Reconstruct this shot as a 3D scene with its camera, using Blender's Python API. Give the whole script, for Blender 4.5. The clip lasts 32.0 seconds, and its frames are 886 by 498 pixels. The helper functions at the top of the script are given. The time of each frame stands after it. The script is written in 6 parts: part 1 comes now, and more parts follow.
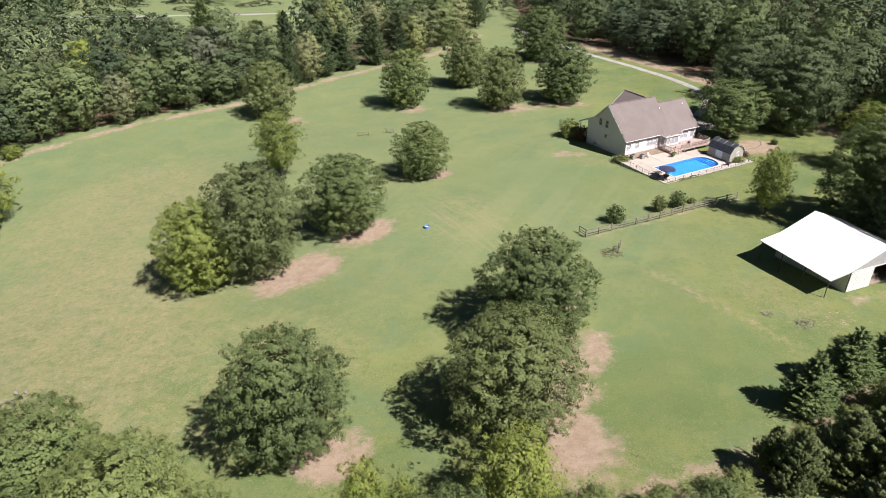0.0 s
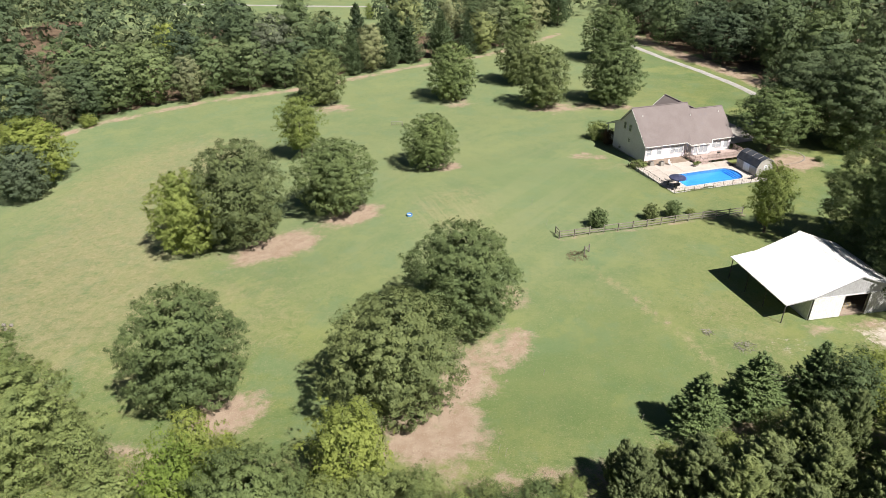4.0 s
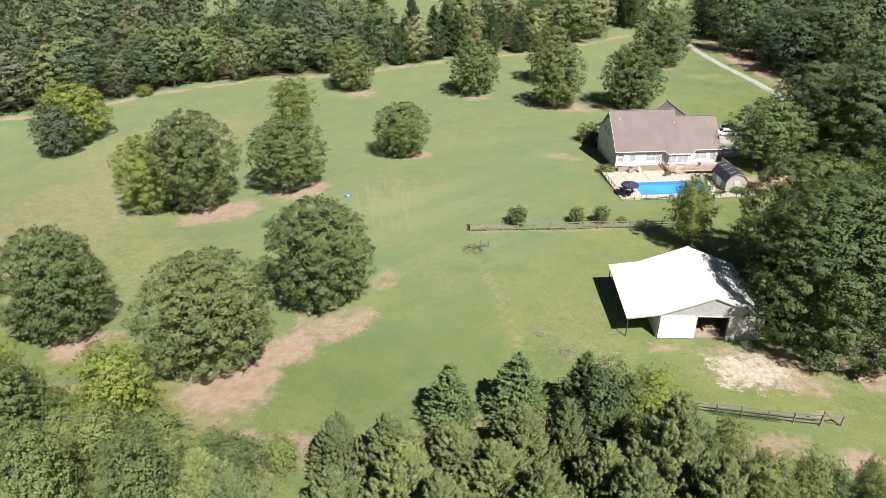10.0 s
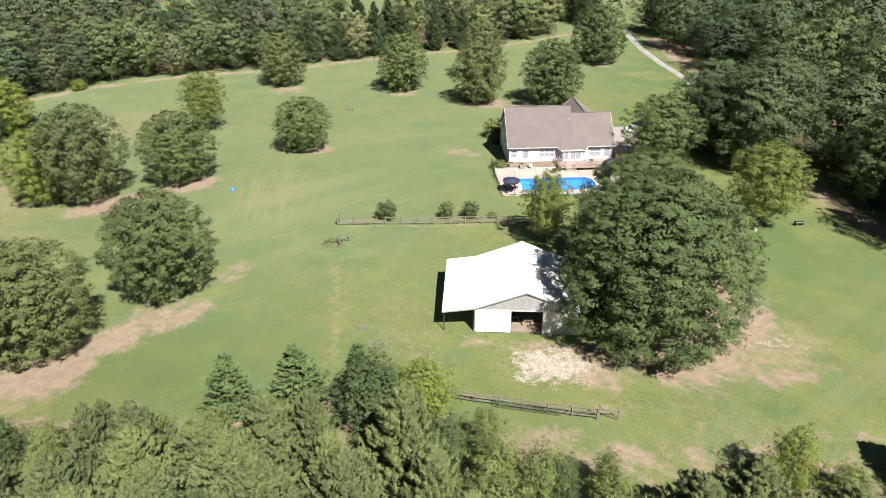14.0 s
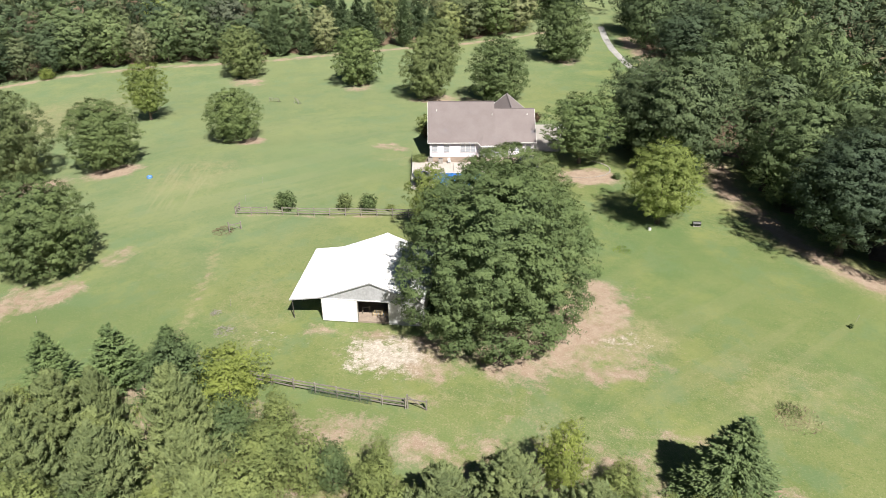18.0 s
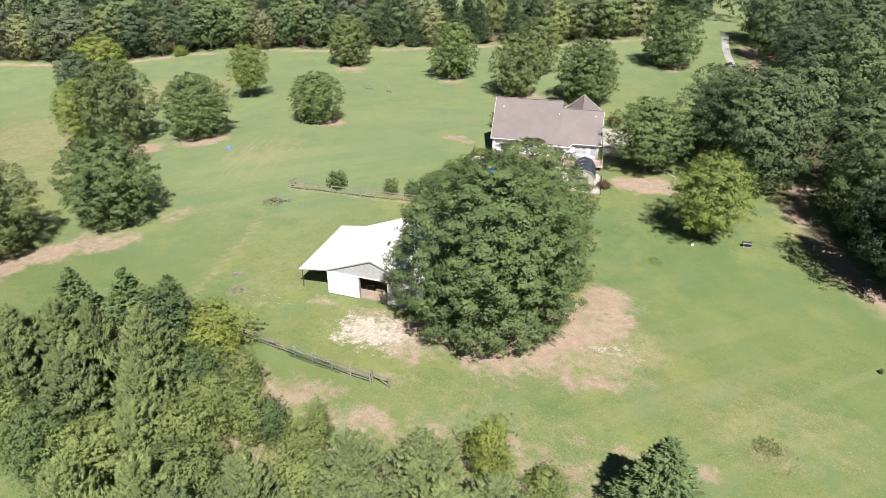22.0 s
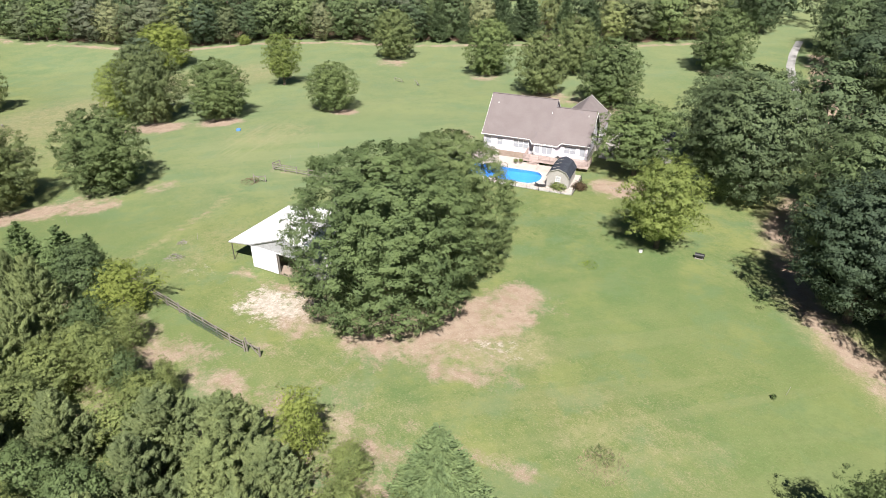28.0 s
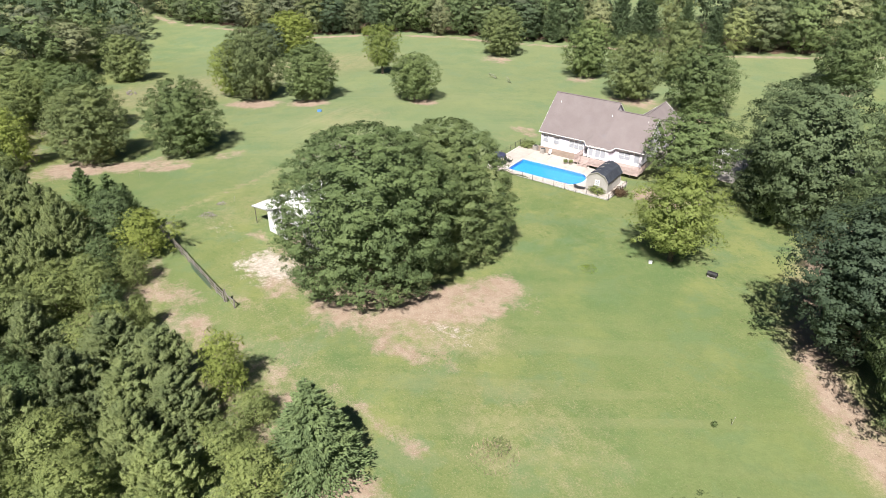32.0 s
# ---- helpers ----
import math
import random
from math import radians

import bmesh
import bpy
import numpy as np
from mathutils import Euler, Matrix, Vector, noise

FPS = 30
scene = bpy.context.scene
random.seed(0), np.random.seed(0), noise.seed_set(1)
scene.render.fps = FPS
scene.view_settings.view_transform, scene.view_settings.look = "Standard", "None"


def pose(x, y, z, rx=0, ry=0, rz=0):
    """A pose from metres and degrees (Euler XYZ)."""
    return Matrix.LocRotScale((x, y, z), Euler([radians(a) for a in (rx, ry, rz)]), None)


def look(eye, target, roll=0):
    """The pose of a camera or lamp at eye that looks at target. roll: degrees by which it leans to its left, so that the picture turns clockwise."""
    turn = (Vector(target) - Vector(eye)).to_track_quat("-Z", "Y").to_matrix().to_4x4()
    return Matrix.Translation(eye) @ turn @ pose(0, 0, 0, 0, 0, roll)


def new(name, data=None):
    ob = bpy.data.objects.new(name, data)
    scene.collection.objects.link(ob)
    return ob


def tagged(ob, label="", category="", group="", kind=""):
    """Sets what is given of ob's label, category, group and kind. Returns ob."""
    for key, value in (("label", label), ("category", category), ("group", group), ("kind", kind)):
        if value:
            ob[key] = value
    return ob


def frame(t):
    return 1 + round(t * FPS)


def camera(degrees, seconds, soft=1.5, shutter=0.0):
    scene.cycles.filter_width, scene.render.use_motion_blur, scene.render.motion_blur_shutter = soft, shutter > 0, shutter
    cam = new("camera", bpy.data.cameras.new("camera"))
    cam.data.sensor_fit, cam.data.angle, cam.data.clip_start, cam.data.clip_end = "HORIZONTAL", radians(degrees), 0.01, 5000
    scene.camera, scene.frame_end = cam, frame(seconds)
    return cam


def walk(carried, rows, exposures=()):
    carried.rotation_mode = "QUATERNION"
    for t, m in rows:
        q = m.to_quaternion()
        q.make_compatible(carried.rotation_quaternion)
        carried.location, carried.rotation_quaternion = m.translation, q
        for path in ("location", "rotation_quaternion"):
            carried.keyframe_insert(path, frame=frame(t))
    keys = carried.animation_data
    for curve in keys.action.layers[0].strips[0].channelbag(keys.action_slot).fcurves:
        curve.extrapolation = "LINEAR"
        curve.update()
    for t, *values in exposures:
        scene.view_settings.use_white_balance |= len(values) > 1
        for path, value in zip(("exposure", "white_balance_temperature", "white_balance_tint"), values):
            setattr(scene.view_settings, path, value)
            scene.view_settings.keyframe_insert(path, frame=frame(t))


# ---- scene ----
cam = camera(67.2, 32.0, soft=0.7)
METRES, EYE, TILT, LEAN, TURN = 156.0, 47.7, -29.2, 0.0, 0.0
ROWS = [
    (0.0, 0.0, 0.0, 0.0, 0.0, 0.0, -0.0),
    (0.5, 0.0172, -0.0005, -0.0009, 0.16, -0.0, -0.05),
    (1.0, 0.0343, -0.0008, -0.0019, 0.62, -0.02, -0.26),
    (1.5, 0.0515, -0.0012, -0.0026, 3.05, -0.09, -1.55),
    (2.0, 0.0697, -0.0013, -0.0033, 6.5, -0.26, -3.41),
    (2.5, 0.0889, -0.0011, -0.0035, 7.94, -0.37, -4.17),
    (3.0, 0.1077, -0.0007, -0.0035, 8.81, -0.44, -4.62),
    (3.5, 0.1264, 0.0003, -0.0031, 9.55, -0.52, -5.04),
    (5.5, 0.2006, 0.0084, -0.0007, 12.23, -0.84, -6.48),
    (6.0, 0.2188, 0.0112, 0.0004, 13.82, -1.05, -7.31),
    (6.5, 0.2372, 0.0142, 0.0017, 14.83, -1.19, -7.84),
    (7.0, 0.2551, 0.0174, 0.003, 16.07, -1.38, -8.51),
    (7.5, 0.2728, 0.0209, 0.0047, 17.88, -1.68, -9.47),
    (8.0, 0.2908, 0.025, 0.0064, 20.29, -2.1, -10.67),
    (8.5, 0.3085, 0.0296, 0.0084, 20.78, -2.2, -10.93),
    (9.0, 0.3257, 0.0342, 0.0111, 20.82, -2.24, -10.98),
    (9.5, 0.3425, 0.0391, 0.014, 21.16, -2.32, -11.16),
    (10.0, 0.3593, 0.0445, 0.0171, 21.62, -2.47, -11.37),
    (10.5, 0.3759, 0.0503, 0.02, 21.87, -2.54, -11.46),
    (11.0, 0.3923, 0.0561, 0.0231, 22.03, -2.64, -11.56),
    (11.5, 0.4087, 0.0621, 0.0263, 22.15, -2.69, -11.64),
    (12.0, 0.4249, 0.0679, 0.0296, 22.26, -2.76, -11.71),
    (12.5, 0.4408, 0.0739, 0.0329, 22.26, -2.79, -11.74),
    (13.0, 0.4566, 0.0802, 0.0361, 22.29, -2.82, -11.75),
    (13.5, 0.4723, 0.0862, 0.0393, 22.31, -2.84, -11.78),
    (14.0, 0.488, 0.0924, 0.0424, 22.32, -2.84, -11.8),
    (14.5, 0.5035, 0.0987, 0.0455, 22.4, -2.86, -11.87),
    (16.5, 0.5644, 0.122, 0.0567, 23.39, -3.14, -12.48),
    (17.0, 0.5791, 0.1282, 0.0595, 23.91, -3.26, -12.79),
    (17.5, 0.5934, 0.1342, 0.0622, 24.26, -3.36, -13.02),
    (18.0, 0.607, 0.1402, 0.0647, 24.62, -3.44, -13.23),
    (18.5, 0.6197, 0.1456, 0.067, 25.08, -3.54, -13.47),
    (19.0, 0.6312, 0.1508, 0.0694, 27.49, -4.18, -14.64),
    (19.5, 0.6424, 0.156, 0.0717, 30.28, -4.95, -15.92),
    (20.0, 0.6529, 0.1609, 0.0738, 31.32, -5.23, -16.39),
    (20.5, 0.6626, 0.1655, 0.0759, 32.37, -5.51, -16.88),
    (21.0, 0.6719, 0.1703, 0.0778, 33.66, -5.87, -17.45),
    (21.5, 0.6806, 0.1748, 0.0798, 34.98, -6.24, -18.06),
    (22.0, 0.6889, 0.1798, 0.0818, 36.48, -6.71, -18.7),
    (22.5, 0.6969, 0.1848, 0.0839, 37.27, -6.96, -19.02),
    (23.0, 0.7046, 0.1898, 0.0862, 37.74, -7.11, -19.17),
    (23.5, 0.7126, 0.1953, 0.0888, 38.29, -7.26, -19.32),
    (24.0, 0.7212, 0.2013, 0.0917, 38.88, -7.47, -19.51),
    (24.5, 0.7296, 0.2075, 0.0946, 40.06, -7.89, -19.92),
    (26.5, 0.7699, 0.2392, 0.1114, 45.38, -9.81, -21.55),
    (27.0, 0.7799, 0.2484, 0.1157, 45.36, -9.78, -21.55),
    (27.5, 0.7902, 0.2577, 0.1202, 45.36, -9.77, -21.53),
    (28.0, 0.8004, 0.2668, 0.1246, 46.6, -10.2, -21.94),
    (28.5, 0.8108, 0.2762, 0.1293, 48.11, -10.72, -22.4),
    (29.0, 0.8213, 0.2861, 0.1341, 49.57, -11.22, -22.81),
    (29.5, 0.8315, 0.2959, 0.1386, 50.57, -11.58, -23.11),
    (30.0, 0.8413, 0.3058, 0.1431, 52.22, -12.23, -23.59),
    (30.5, 0.8511, 0.3161, 0.148, 55.32, -13.48, -24.42),
    (31.0, 0.8609, 0.3269, 0.1532, 57.75, -14.49, -25.0),
    (31.5, 0.8709, 0.3389, 0.1591, 59.73, -15.34, -25.44),
    (32.0, 0.8807, 0.3518, 0.1655, 61.55, -16.15, -25.83),
]
walk(cam, [(t, pose(0, 0, EYE, TILT, LEAN, TURN) @ pose(METRES * x, METRES * y, METRES * z, 90 + pitch, roll, yaw)) for t, x, y, z, yaw, pitch, roll in ROWS],
     exposures=((0.0, 0.84, 6550, 16), (6.0, 0.90, 6640, 10), (13.0, 0.92, 6620, 10), (20.0, 0.98, 6460, 11), (32.0, 1.05, 6410, 13)))

# ---- daylight ----
SUN_AZ, SUN_EL = radians(-38.0), radians(52.0)
sky_world = bpy.data.worlds.new("sky")
scene.world = sky_world
sky_world.use_nodes = True
wn = sky_world.node_tree
sky = wn.nodes.new("ShaderNodeTexSky")
sky.sky_type, sky.sun_disc = "NISHITA", False
sky.sun_elevation, sky.sun_rotation = SUN_EL, radians(90.0) - SUN_AZ
sky.air_density, sky.dust_density, sky.ozone_density = 1.1, 0.4, 2.5
wn.links.new(sky.outputs[0], wn.nodes["Background"].inputs[0])
wn.nodes["Background"].inputs[1].default_value = 0.019
sun_data = bpy.data.lights.new("sun", "SUN")
sun_data.energy, sun_data.angle, sun_data.color = 5.0, radians(0.53), (1.0, 0.955, 0.88)
sun = new("sun", sun_data)
sun_from = Vector((math.cos(SUN_AZ) * math.cos(SUN_EL), math.sin(SUN_AZ) * math.cos(SUN_EL), math.sin(SUN_EL)))
sun.matrix_basis = look(sun_from * 300 + Vector((30, 100, 0)), (30, 100, 0))


# ---- materials ----
class Mat:
    """A small builder for node materials."""

    def __init__(self, name, rough=0.7, metal=0.0, spec=0.4):
        self.m = bpy.data.materials.new(name)
        self.m.use_nodes = True
        self.t = self.m.node_tree
        self.b = self.t.nodes["Principled BSDF"]
        self.b.inputs["Roughness"].default_value = rough
        self.b.inputs["Metallic"].default_value = metal
        self.b.inputs["Specular IOR Level"].default_value = spec
        self.tc = self.t.nodes.new("ShaderNodeTexCoord")
        self.geo = self.t.nodes.new("ShaderNodeNewGeometry")
        self.info = self.t.nodes.new("ShaderNodeObjectInfo")

    def link(self, a, b):
        self.t.links.new(a, b)

    def noise(self, scale, detail=3.0, rough=0.55, where="world", stretch=(1, 1, 1), turn=0.0, warp=0.0):
        src = self.geo.outputs["Position"] if where == "world" else self.tc.outputs["Object"]
        mp = self.t.nodes.new("ShaderNodeMapping")
        mp.inputs["Scale"].default_value = stretch
        mp.inputs["Rotation"].default_value = (0, 0, turn)
        self.link(src, mp.inputs["Vector"])
        n = self.t.nodes.new("ShaderNodeTexNoise")
        n.inputs["Scale"].default_value, n.inputs["Detail"].default_value = scale, detail
        n.inputs["Roughness"].default_value, n.inputs["Distortion"].default_value = rough, warp
        self.link(mp.outputs[0], n.inputs["Vector"])
        return n.outputs["Fac"]

    def ramp(self, fac, lo, hi):
        r = self.t.nodes.new("ShaderNodeMapRange")
        r.interpolation_type = "SMOOTHSTEP"
        r.inputs["From Min"].default_value, r.inputs["From Max"].default_value = lo, hi
        self.link(fac, r.inputs["Value"])
        return r.outputs[0]

    def math(self, op, a, b):
        n = self.t.nodes.new("ShaderNodeMath")
        n.operation, n.use_clamp = op, False
        for k, v in enumerate((a, b)):
            if isinstance(v, (int, float)):
                n.inputs[k].default_value = v
            else:
                self.link(v, n.inputs[k])
        return n.outputs[0]

    def mix(self, fac, a, b, kind="MIX"):
        n = self.t.nodes.new("ShaderNodeMix")
        n.data_type, n.blend_type = "RGBA", kind
        for k, v in ((0, fac), (6, a), (7, b)):
            if isinstance(v, (int, float)):
                n.inputs[k].default_value = v
            elif isinstance(v, tuple):
                n.inputs[k].default_value = (*v, 1)
            else:
                self.link(v, n.inputs[k])
        return n.outputs[2]

    def color(self, v):
        if isinstance(v, tuple):
            self.b.inputs["Base Color"].default_value = (*v, 1)
        else:
            self.link(v, self.b.inputs["Base Color"])
        return self

    def rough(self, v):
        self.link(v, self.b.inputs["Roughness"])

    def bump(self, fac, strength, distance):
        n = self.t.nodes.new("ShaderNodeBump")
        n.inputs["Strength"].default_value, n.inputs["Distance"].default_value = strength, distance
        self.link(fac, n.inputs["Height"])
        self.link(n.outputs[0], self.b.inputs["Normal"])

    def rgb(self, src):
        n = self.t.nodes.new("ShaderNodeSeparateColor")
        self.link(src, n.inputs[0])
        return n.outputs


def worn(name, base, other, scale=1.2, fine=14.0, rough=0.75, metal=0.0, bump=0.25, dist=0.01, spec=0.4, where="world", stretch=(1, 1, 1)):
    """Paint, wood or stone: one colour that drifts to another, with fine grain."""
    m = Mat(name, rough, metal, spec)
    big = m.ramp(m.noise(scale, 4, where=where), 0.35, 0.68)
    grain = m.noise(fine, 3, where=where, stretch=stretch)
    col = m.mix(big, base, other)
    col = m.mix(m.ramp(grain, 0.3, 0.75), m.mix(1.0, col, (0.8, 0.8, 0.8), "MULTIPLY"), col)
    tone = m.math("ADD", m.math("MULTIPLY", m.info.outputs["Random"], 0.14), 0.93)
    cb = m.t.nodes.new("ShaderNodeCombineColor")
    for k in range(3):
        m.link(tone, cb.inputs[k])
    m.color(m.mix(1.0, col, cb.outputs[0], "MULTIPLY"))
    m.bump(grain, bump, dist)
    return m.m


def foliage(name, mid, thin=0.05, rough=0.6, spec=0.10, vary=0.12):
    """Leaves: each leaf, each bough and each tree a little different; some light goes through."""
    m = Mat(name, rough, 0.0, spec)
    leaf = m.geo.outputs["Random Per Island"]
    bough = m.ramp(m.noise(0.55, 3, 0.6), 0.32, 0.68)
    stand = m.ramp(m.noise(0.10, 2, 0.5), 0.30, 0.70)
    f = m.math("ADD", m.math("MULTIPLY", leaf, 0.30), m.math("ADD", m.math("MULTIPLY", bough, 0.42), m.math("MULTIPLY", stand, 0.28)))
    r, g, b = mid
    col = m.mix(f, (r * 0.66, g * 0.70, b * 0.74), (r * 1.40, g * 1.34, b * 1.22))
    own = m.info.outputs["Random"]
    col = m.mix(own, m.mix(1.0, col, (1 - vary * 1.1, 1 - vary, 1 - vary * 0.7), "MULTIPLY"), m.mix(1.0, col, (1 + vary * 1.1, 1 + vary, 1 + vary * 0.4), "MULTIPLY"))
    m.color(col)
    tr = m.t.nodes.new("ShaderNodeBsdfTranslucent")
    m.link(m.mix(1.0, col, (1.22, 1.36, 0.80), "MULTIPLY"), tr.inputs["Color"])
    mx = m.t.nodes.new("ShaderNodeMixShader")
    mx.inputs[0].default_value = thin
    out = m.t.nodes["Material Output"]
    m.link(m.b.outputs[0], mx.inputs[1])
    m.link(tr.outputs[0], mx.inputs[2])
    m.link(mx.outputs[0], out.inputs["Surface"])
    return m.m


OAK = foliage("oak_leaves", (0.106, 0.143, 0.059))
OLIVE = foliage("olive_leaves", (0.122, 0.152, 0.065))
DEEP = foliage("deep_leaves", (0.094, 0.132, 0.057))
LIME = foliage("lime_leaves", (0.205, 0.246, 0.070), thin=0.25)
PECAN = foliage("pecan_leaves", (0.185, 0.228, 0.075), thin=0.28)
PINE = foliage("pine_needles", (0.160, 0.196, 0.089), thin=0.16, vary=0.20)
CEDAR = foliage("cedar_sprays", (0.129, 0.182, 0.078), thin=0.10)
SPRUCE = foliage("spruce_sprays", (0.130, 0.178, 0.084), thin=0.12)
WOOD_OAK = foliage("wood_oak_leaves", (0.102, 0.137, 0.069), vary=0.34)
WOOD_DEEP = foliage("wood_deep_leaves", (0.082, 0.115, 0.061), vary=0.34)
WOOD_OLIVE = foliage("wood_olive_leaves", (0.136, 0.162, 0.080), vary=0.34)
WOOD_GREY = foliage("wood_grey_leaves", (0.148, 0.166, 0.102), vary=0.34)
HEDGE = foliage("hedge_sprays", (0.080, 0.114, 0.060))
MAPLE = foliage("maple_leaves", (0.130, 0.170, 0.072), thin=0.14)
DUSK = foliage("dusky_leaves", (0.066, 0.090, 0.060))
SHRUB = foliage("shrub_leaves", (0.168, 0.204, 0.079), thin=0.16)
RUSSET = foliage("russet_leaves", (0.092, 0.063, 0.039))
STRAWY = foliage("dry_stems", (0.254, 0.209, 0.137))
FRESH = foliage("fresh_leaves", (0.166, 0.230, 0.053), thin=0.3)
SAGE = foliage("sage_leaves", (0.148, 0.186, 0.072))
BARK = worn("bark", (0.105, 0.080, 0.058), (0.170, 0.140, 0.110), 2.0, 9.0, 0.9, bump=0.6, dist=0.03, stretch=(1, 1, 0.25))


def ground_material():
    m = Mat("grass", 0.9, 0.0, 0.15)
    at = m.t.nodes.new("ShaderNodeAttribute")
    at.attribute_name = "cover"
    ch = m.rgb(at.outputs["Color"])
    soil_m, straw_m, gravel_m, lush_m = ch[0], ch[1], ch[2], at.outputs["Alpha"]
    wide = m.ramp(m.noise(0.030, 4), 0.38, 0.62)
    mid = m.ramp(m.noise(0.16, 5, 0.62), 0.34, 0.66)
    tuft = m.noise(1.3, 5, 0.7)
    fine = m.noise(5.5, 4, 0.75)
    g = m.mix(wide, (0.093, 0.146, 0.053), (0.146, 0.172, 0.058))
    g = m.mix(m.math("MULTIPLY", mid, 0.75), g, (0.175, 0.196, 0.075))
    g = m.mix(m.math("MULTIPLY", m.ramp(m.noise(0.07, 4, 0.6, turn=0.6), 0.50, 0.70), 0.6), g, (0.097, 0.142, 0.060))
    g = m.mix(m.math("MULTIPLY", m.ramp(tuft, 0.50, 0.74), 0.8), g, (0.078, 0.128, 0.040))
    g = m.mix(m.math("MULTIPLY", m.ramp(tuft, 0.46, 0.28), 0.5), g, (0.204, 0.208, 0.095))
    g = m.mix(m.math("MULTIPLY", m.ramp(fine, 0.52, 0.72), 0.85), g, (0.239, 0.232, 0.121))
    g = m.mix(m.math("MULTIPLY", m.ramp(fine, 0.48, 0.26), 0.6), g, (0.058, 0.092, 0.028))
    fleck = m.ramp(m.noise(11.0, 2, 0.6), 0.70, 0.78)
    g = m.mix(m.math("MULTIPLY", fleck, m.ramp(m.noise(0.35, 3), 0.48, 0.62)), g, (0.418, 0.360, 0.265))
    # broad mottling, bluish clover against yellowed growth
    g = m.mix(m.math("MULTIPLY", m.ramp(m.noise(0.15, 5, 0.68, turn=1.3), 0.50, 0.64), 0.50), g, (0.112, 0.168, 0.082))
    g = m.mix(m.math("MULTIPLY", m.ramp(m.noise(0.11, 5, 0.70, turn=2.2), 0.52, 0.66), 0.50), g, (0.200, 0.216, 0.076))
    # mown strips
    def rows(scale, turn, long=16.0):
        mp = m.t.nodes.new("ShaderNodeMapping")
        mp.vector_type = "TEXTURE"
        mp.inputs["Rotation"].default_value = (0, 0, radians(turn))
        mp.inputs["Scale"].default_value = (long, 1, 1)
        m.link(m.geo.outputs["Position"], mp.inputs["Vector"])
        n = m.t.nodes.new("ShaderNodeTexNoise")
        n.inputs["Scale"].default_value, n.inputs["Detail"].default_value = scale, 2.0
        m.link(mp.outputs[0], n.inputs["Vector"])
        return n.outputs["Fac"]
    mown = m.t.nodes.new("ShaderNodeAttribute")
    mown.attribute_name = "mown"
    mow_pale = m.rgb(mown.outputs["Color"])
    cut = m.ramp(m.math("ADD", rows(1.5, -58), m.math("MULTIPLY", m.math("SUBTRACT", fine, 0.5), 0.25)), 0.50, 0.62)
    g = m.mix(m.math("MULTIPLY", cut, m.math("MULTIPLY", mow_pale[0], 0.55)), g, (0.249, 0.226, 0.117))
    wheel = m.ramp(rows(0.30, 64, 22.0), 0.50, 0.60)
    g = m.mix(m.math("MULTIPLY", wheel, m.math("MULTIPLY", mow_pale[1], 0.30)), g, (0.228, 0.224, 0.108))
    strip = rows(0.36, -32)
    g = m.mix(m.math("MULTIPLY", m.ramp(strip, 0.52, 0.66), m.math("MULTIPLY", straw_m, 0.55)), g, (0.119, 0.144, 0.058))
    g = m.mix(m.math("MULTIPLY", lush_m, 0.75), g, m.mix(m.ramp(tuft, 0.3, 0.8), (0.098, 0.144, 0.050), (0.158, 0.204, 0.078)))
    # paler, bluer tint over the left meadow
    g = m.mix(m.math("MULTIPLY", mow_pale[2], 0.38), g, (0.186, 0.236, 0.134))
    # dry grass
    dry = m.mix(m.ramp(fine, 0.3, 0.75), (0.203, 0.196, 0.096), (0.328, 0.278, 0.175))
    dry = m.mix(m.ramp(tuft, 0.45, 0.7), dry, (0.169, 0.178, 0.076))
    blot = m.math("ADD", m.math("MULTIPLY", m.noise(0.5, 5, 0.7), 0.9), m.math("SUBTRACT", m.math("MULTIPLY", fine, 0.45), 0.68))
    g = m.mix(m.ramp(m.math("ADD", straw_m, blot), 0.30, 0.95), g, dry)
    # bare clay
    clay = m.mix(m.ramp(m.noise(0.8, 5, 0.65), 0.3, 0.7), (0.256, 0.188, 0.136), (0.330, 0.260, 0.196))
    clay = m.mix(m.ramp(m.noise(3.2, 4, 0.7), 0.52, 0.76), clay, (0.175, 0.124, 0.090))
    clay = m.mix(m.math("MULTIPLY", m.ramp(m.noise(8.0, 3, 0.7), 0.52, 0.70), 0.8), clay, (0.400, 0.345, 0.265))
    clay = m.mix(m.math("MULTIPLY", m.ramp(m.noise(5.0, 4, 0.75, turn=0.4), 0.58, 0.74), 0.3), clay, (0.140, 0.104, 0.074))
    broken = m.math("MULTIPLY", m.math("SUBTRACT", m.noise(0.22, 4, 0.6), 0.5), 1.1)
    ragged = m.math("ADD", m.math("MULTIPLY", m.noise(0.7, 6, 0.72), 1.0), m.math("SUBTRACT", m.math("MULTIPLY", fine, 0.5), 0.75))
    g = m.mix(m.ramp(m.math("ADD", m.math("ADD", soil_m, broken), ragged), 0.36, 0.80), g, clay)
    # pale chalky gravel
    pale = m.mix(m.ramp(m.noise(2.6, 5, 0.75), 0.35, 0.65), (0.320, 0.280, 0.228), (0.480, 0.440, 0.375))
    g = m.mix(m.ramp(m.math("ADD", gravel_m, m.math("MULTIPLY", ragged, 1.9)), 0.40, 0.80), g, pale)
    m.color(m.mix(1.0, g, (1.0, 1.0, 1.02), "MULTIPLY"))
    m.bump(m.math("ADD", m.math("MULTIPLY", tuft, 0.6), m.math("MULTIPLY", fine, 0.5)), 0.55, 0.12)
    return m.m


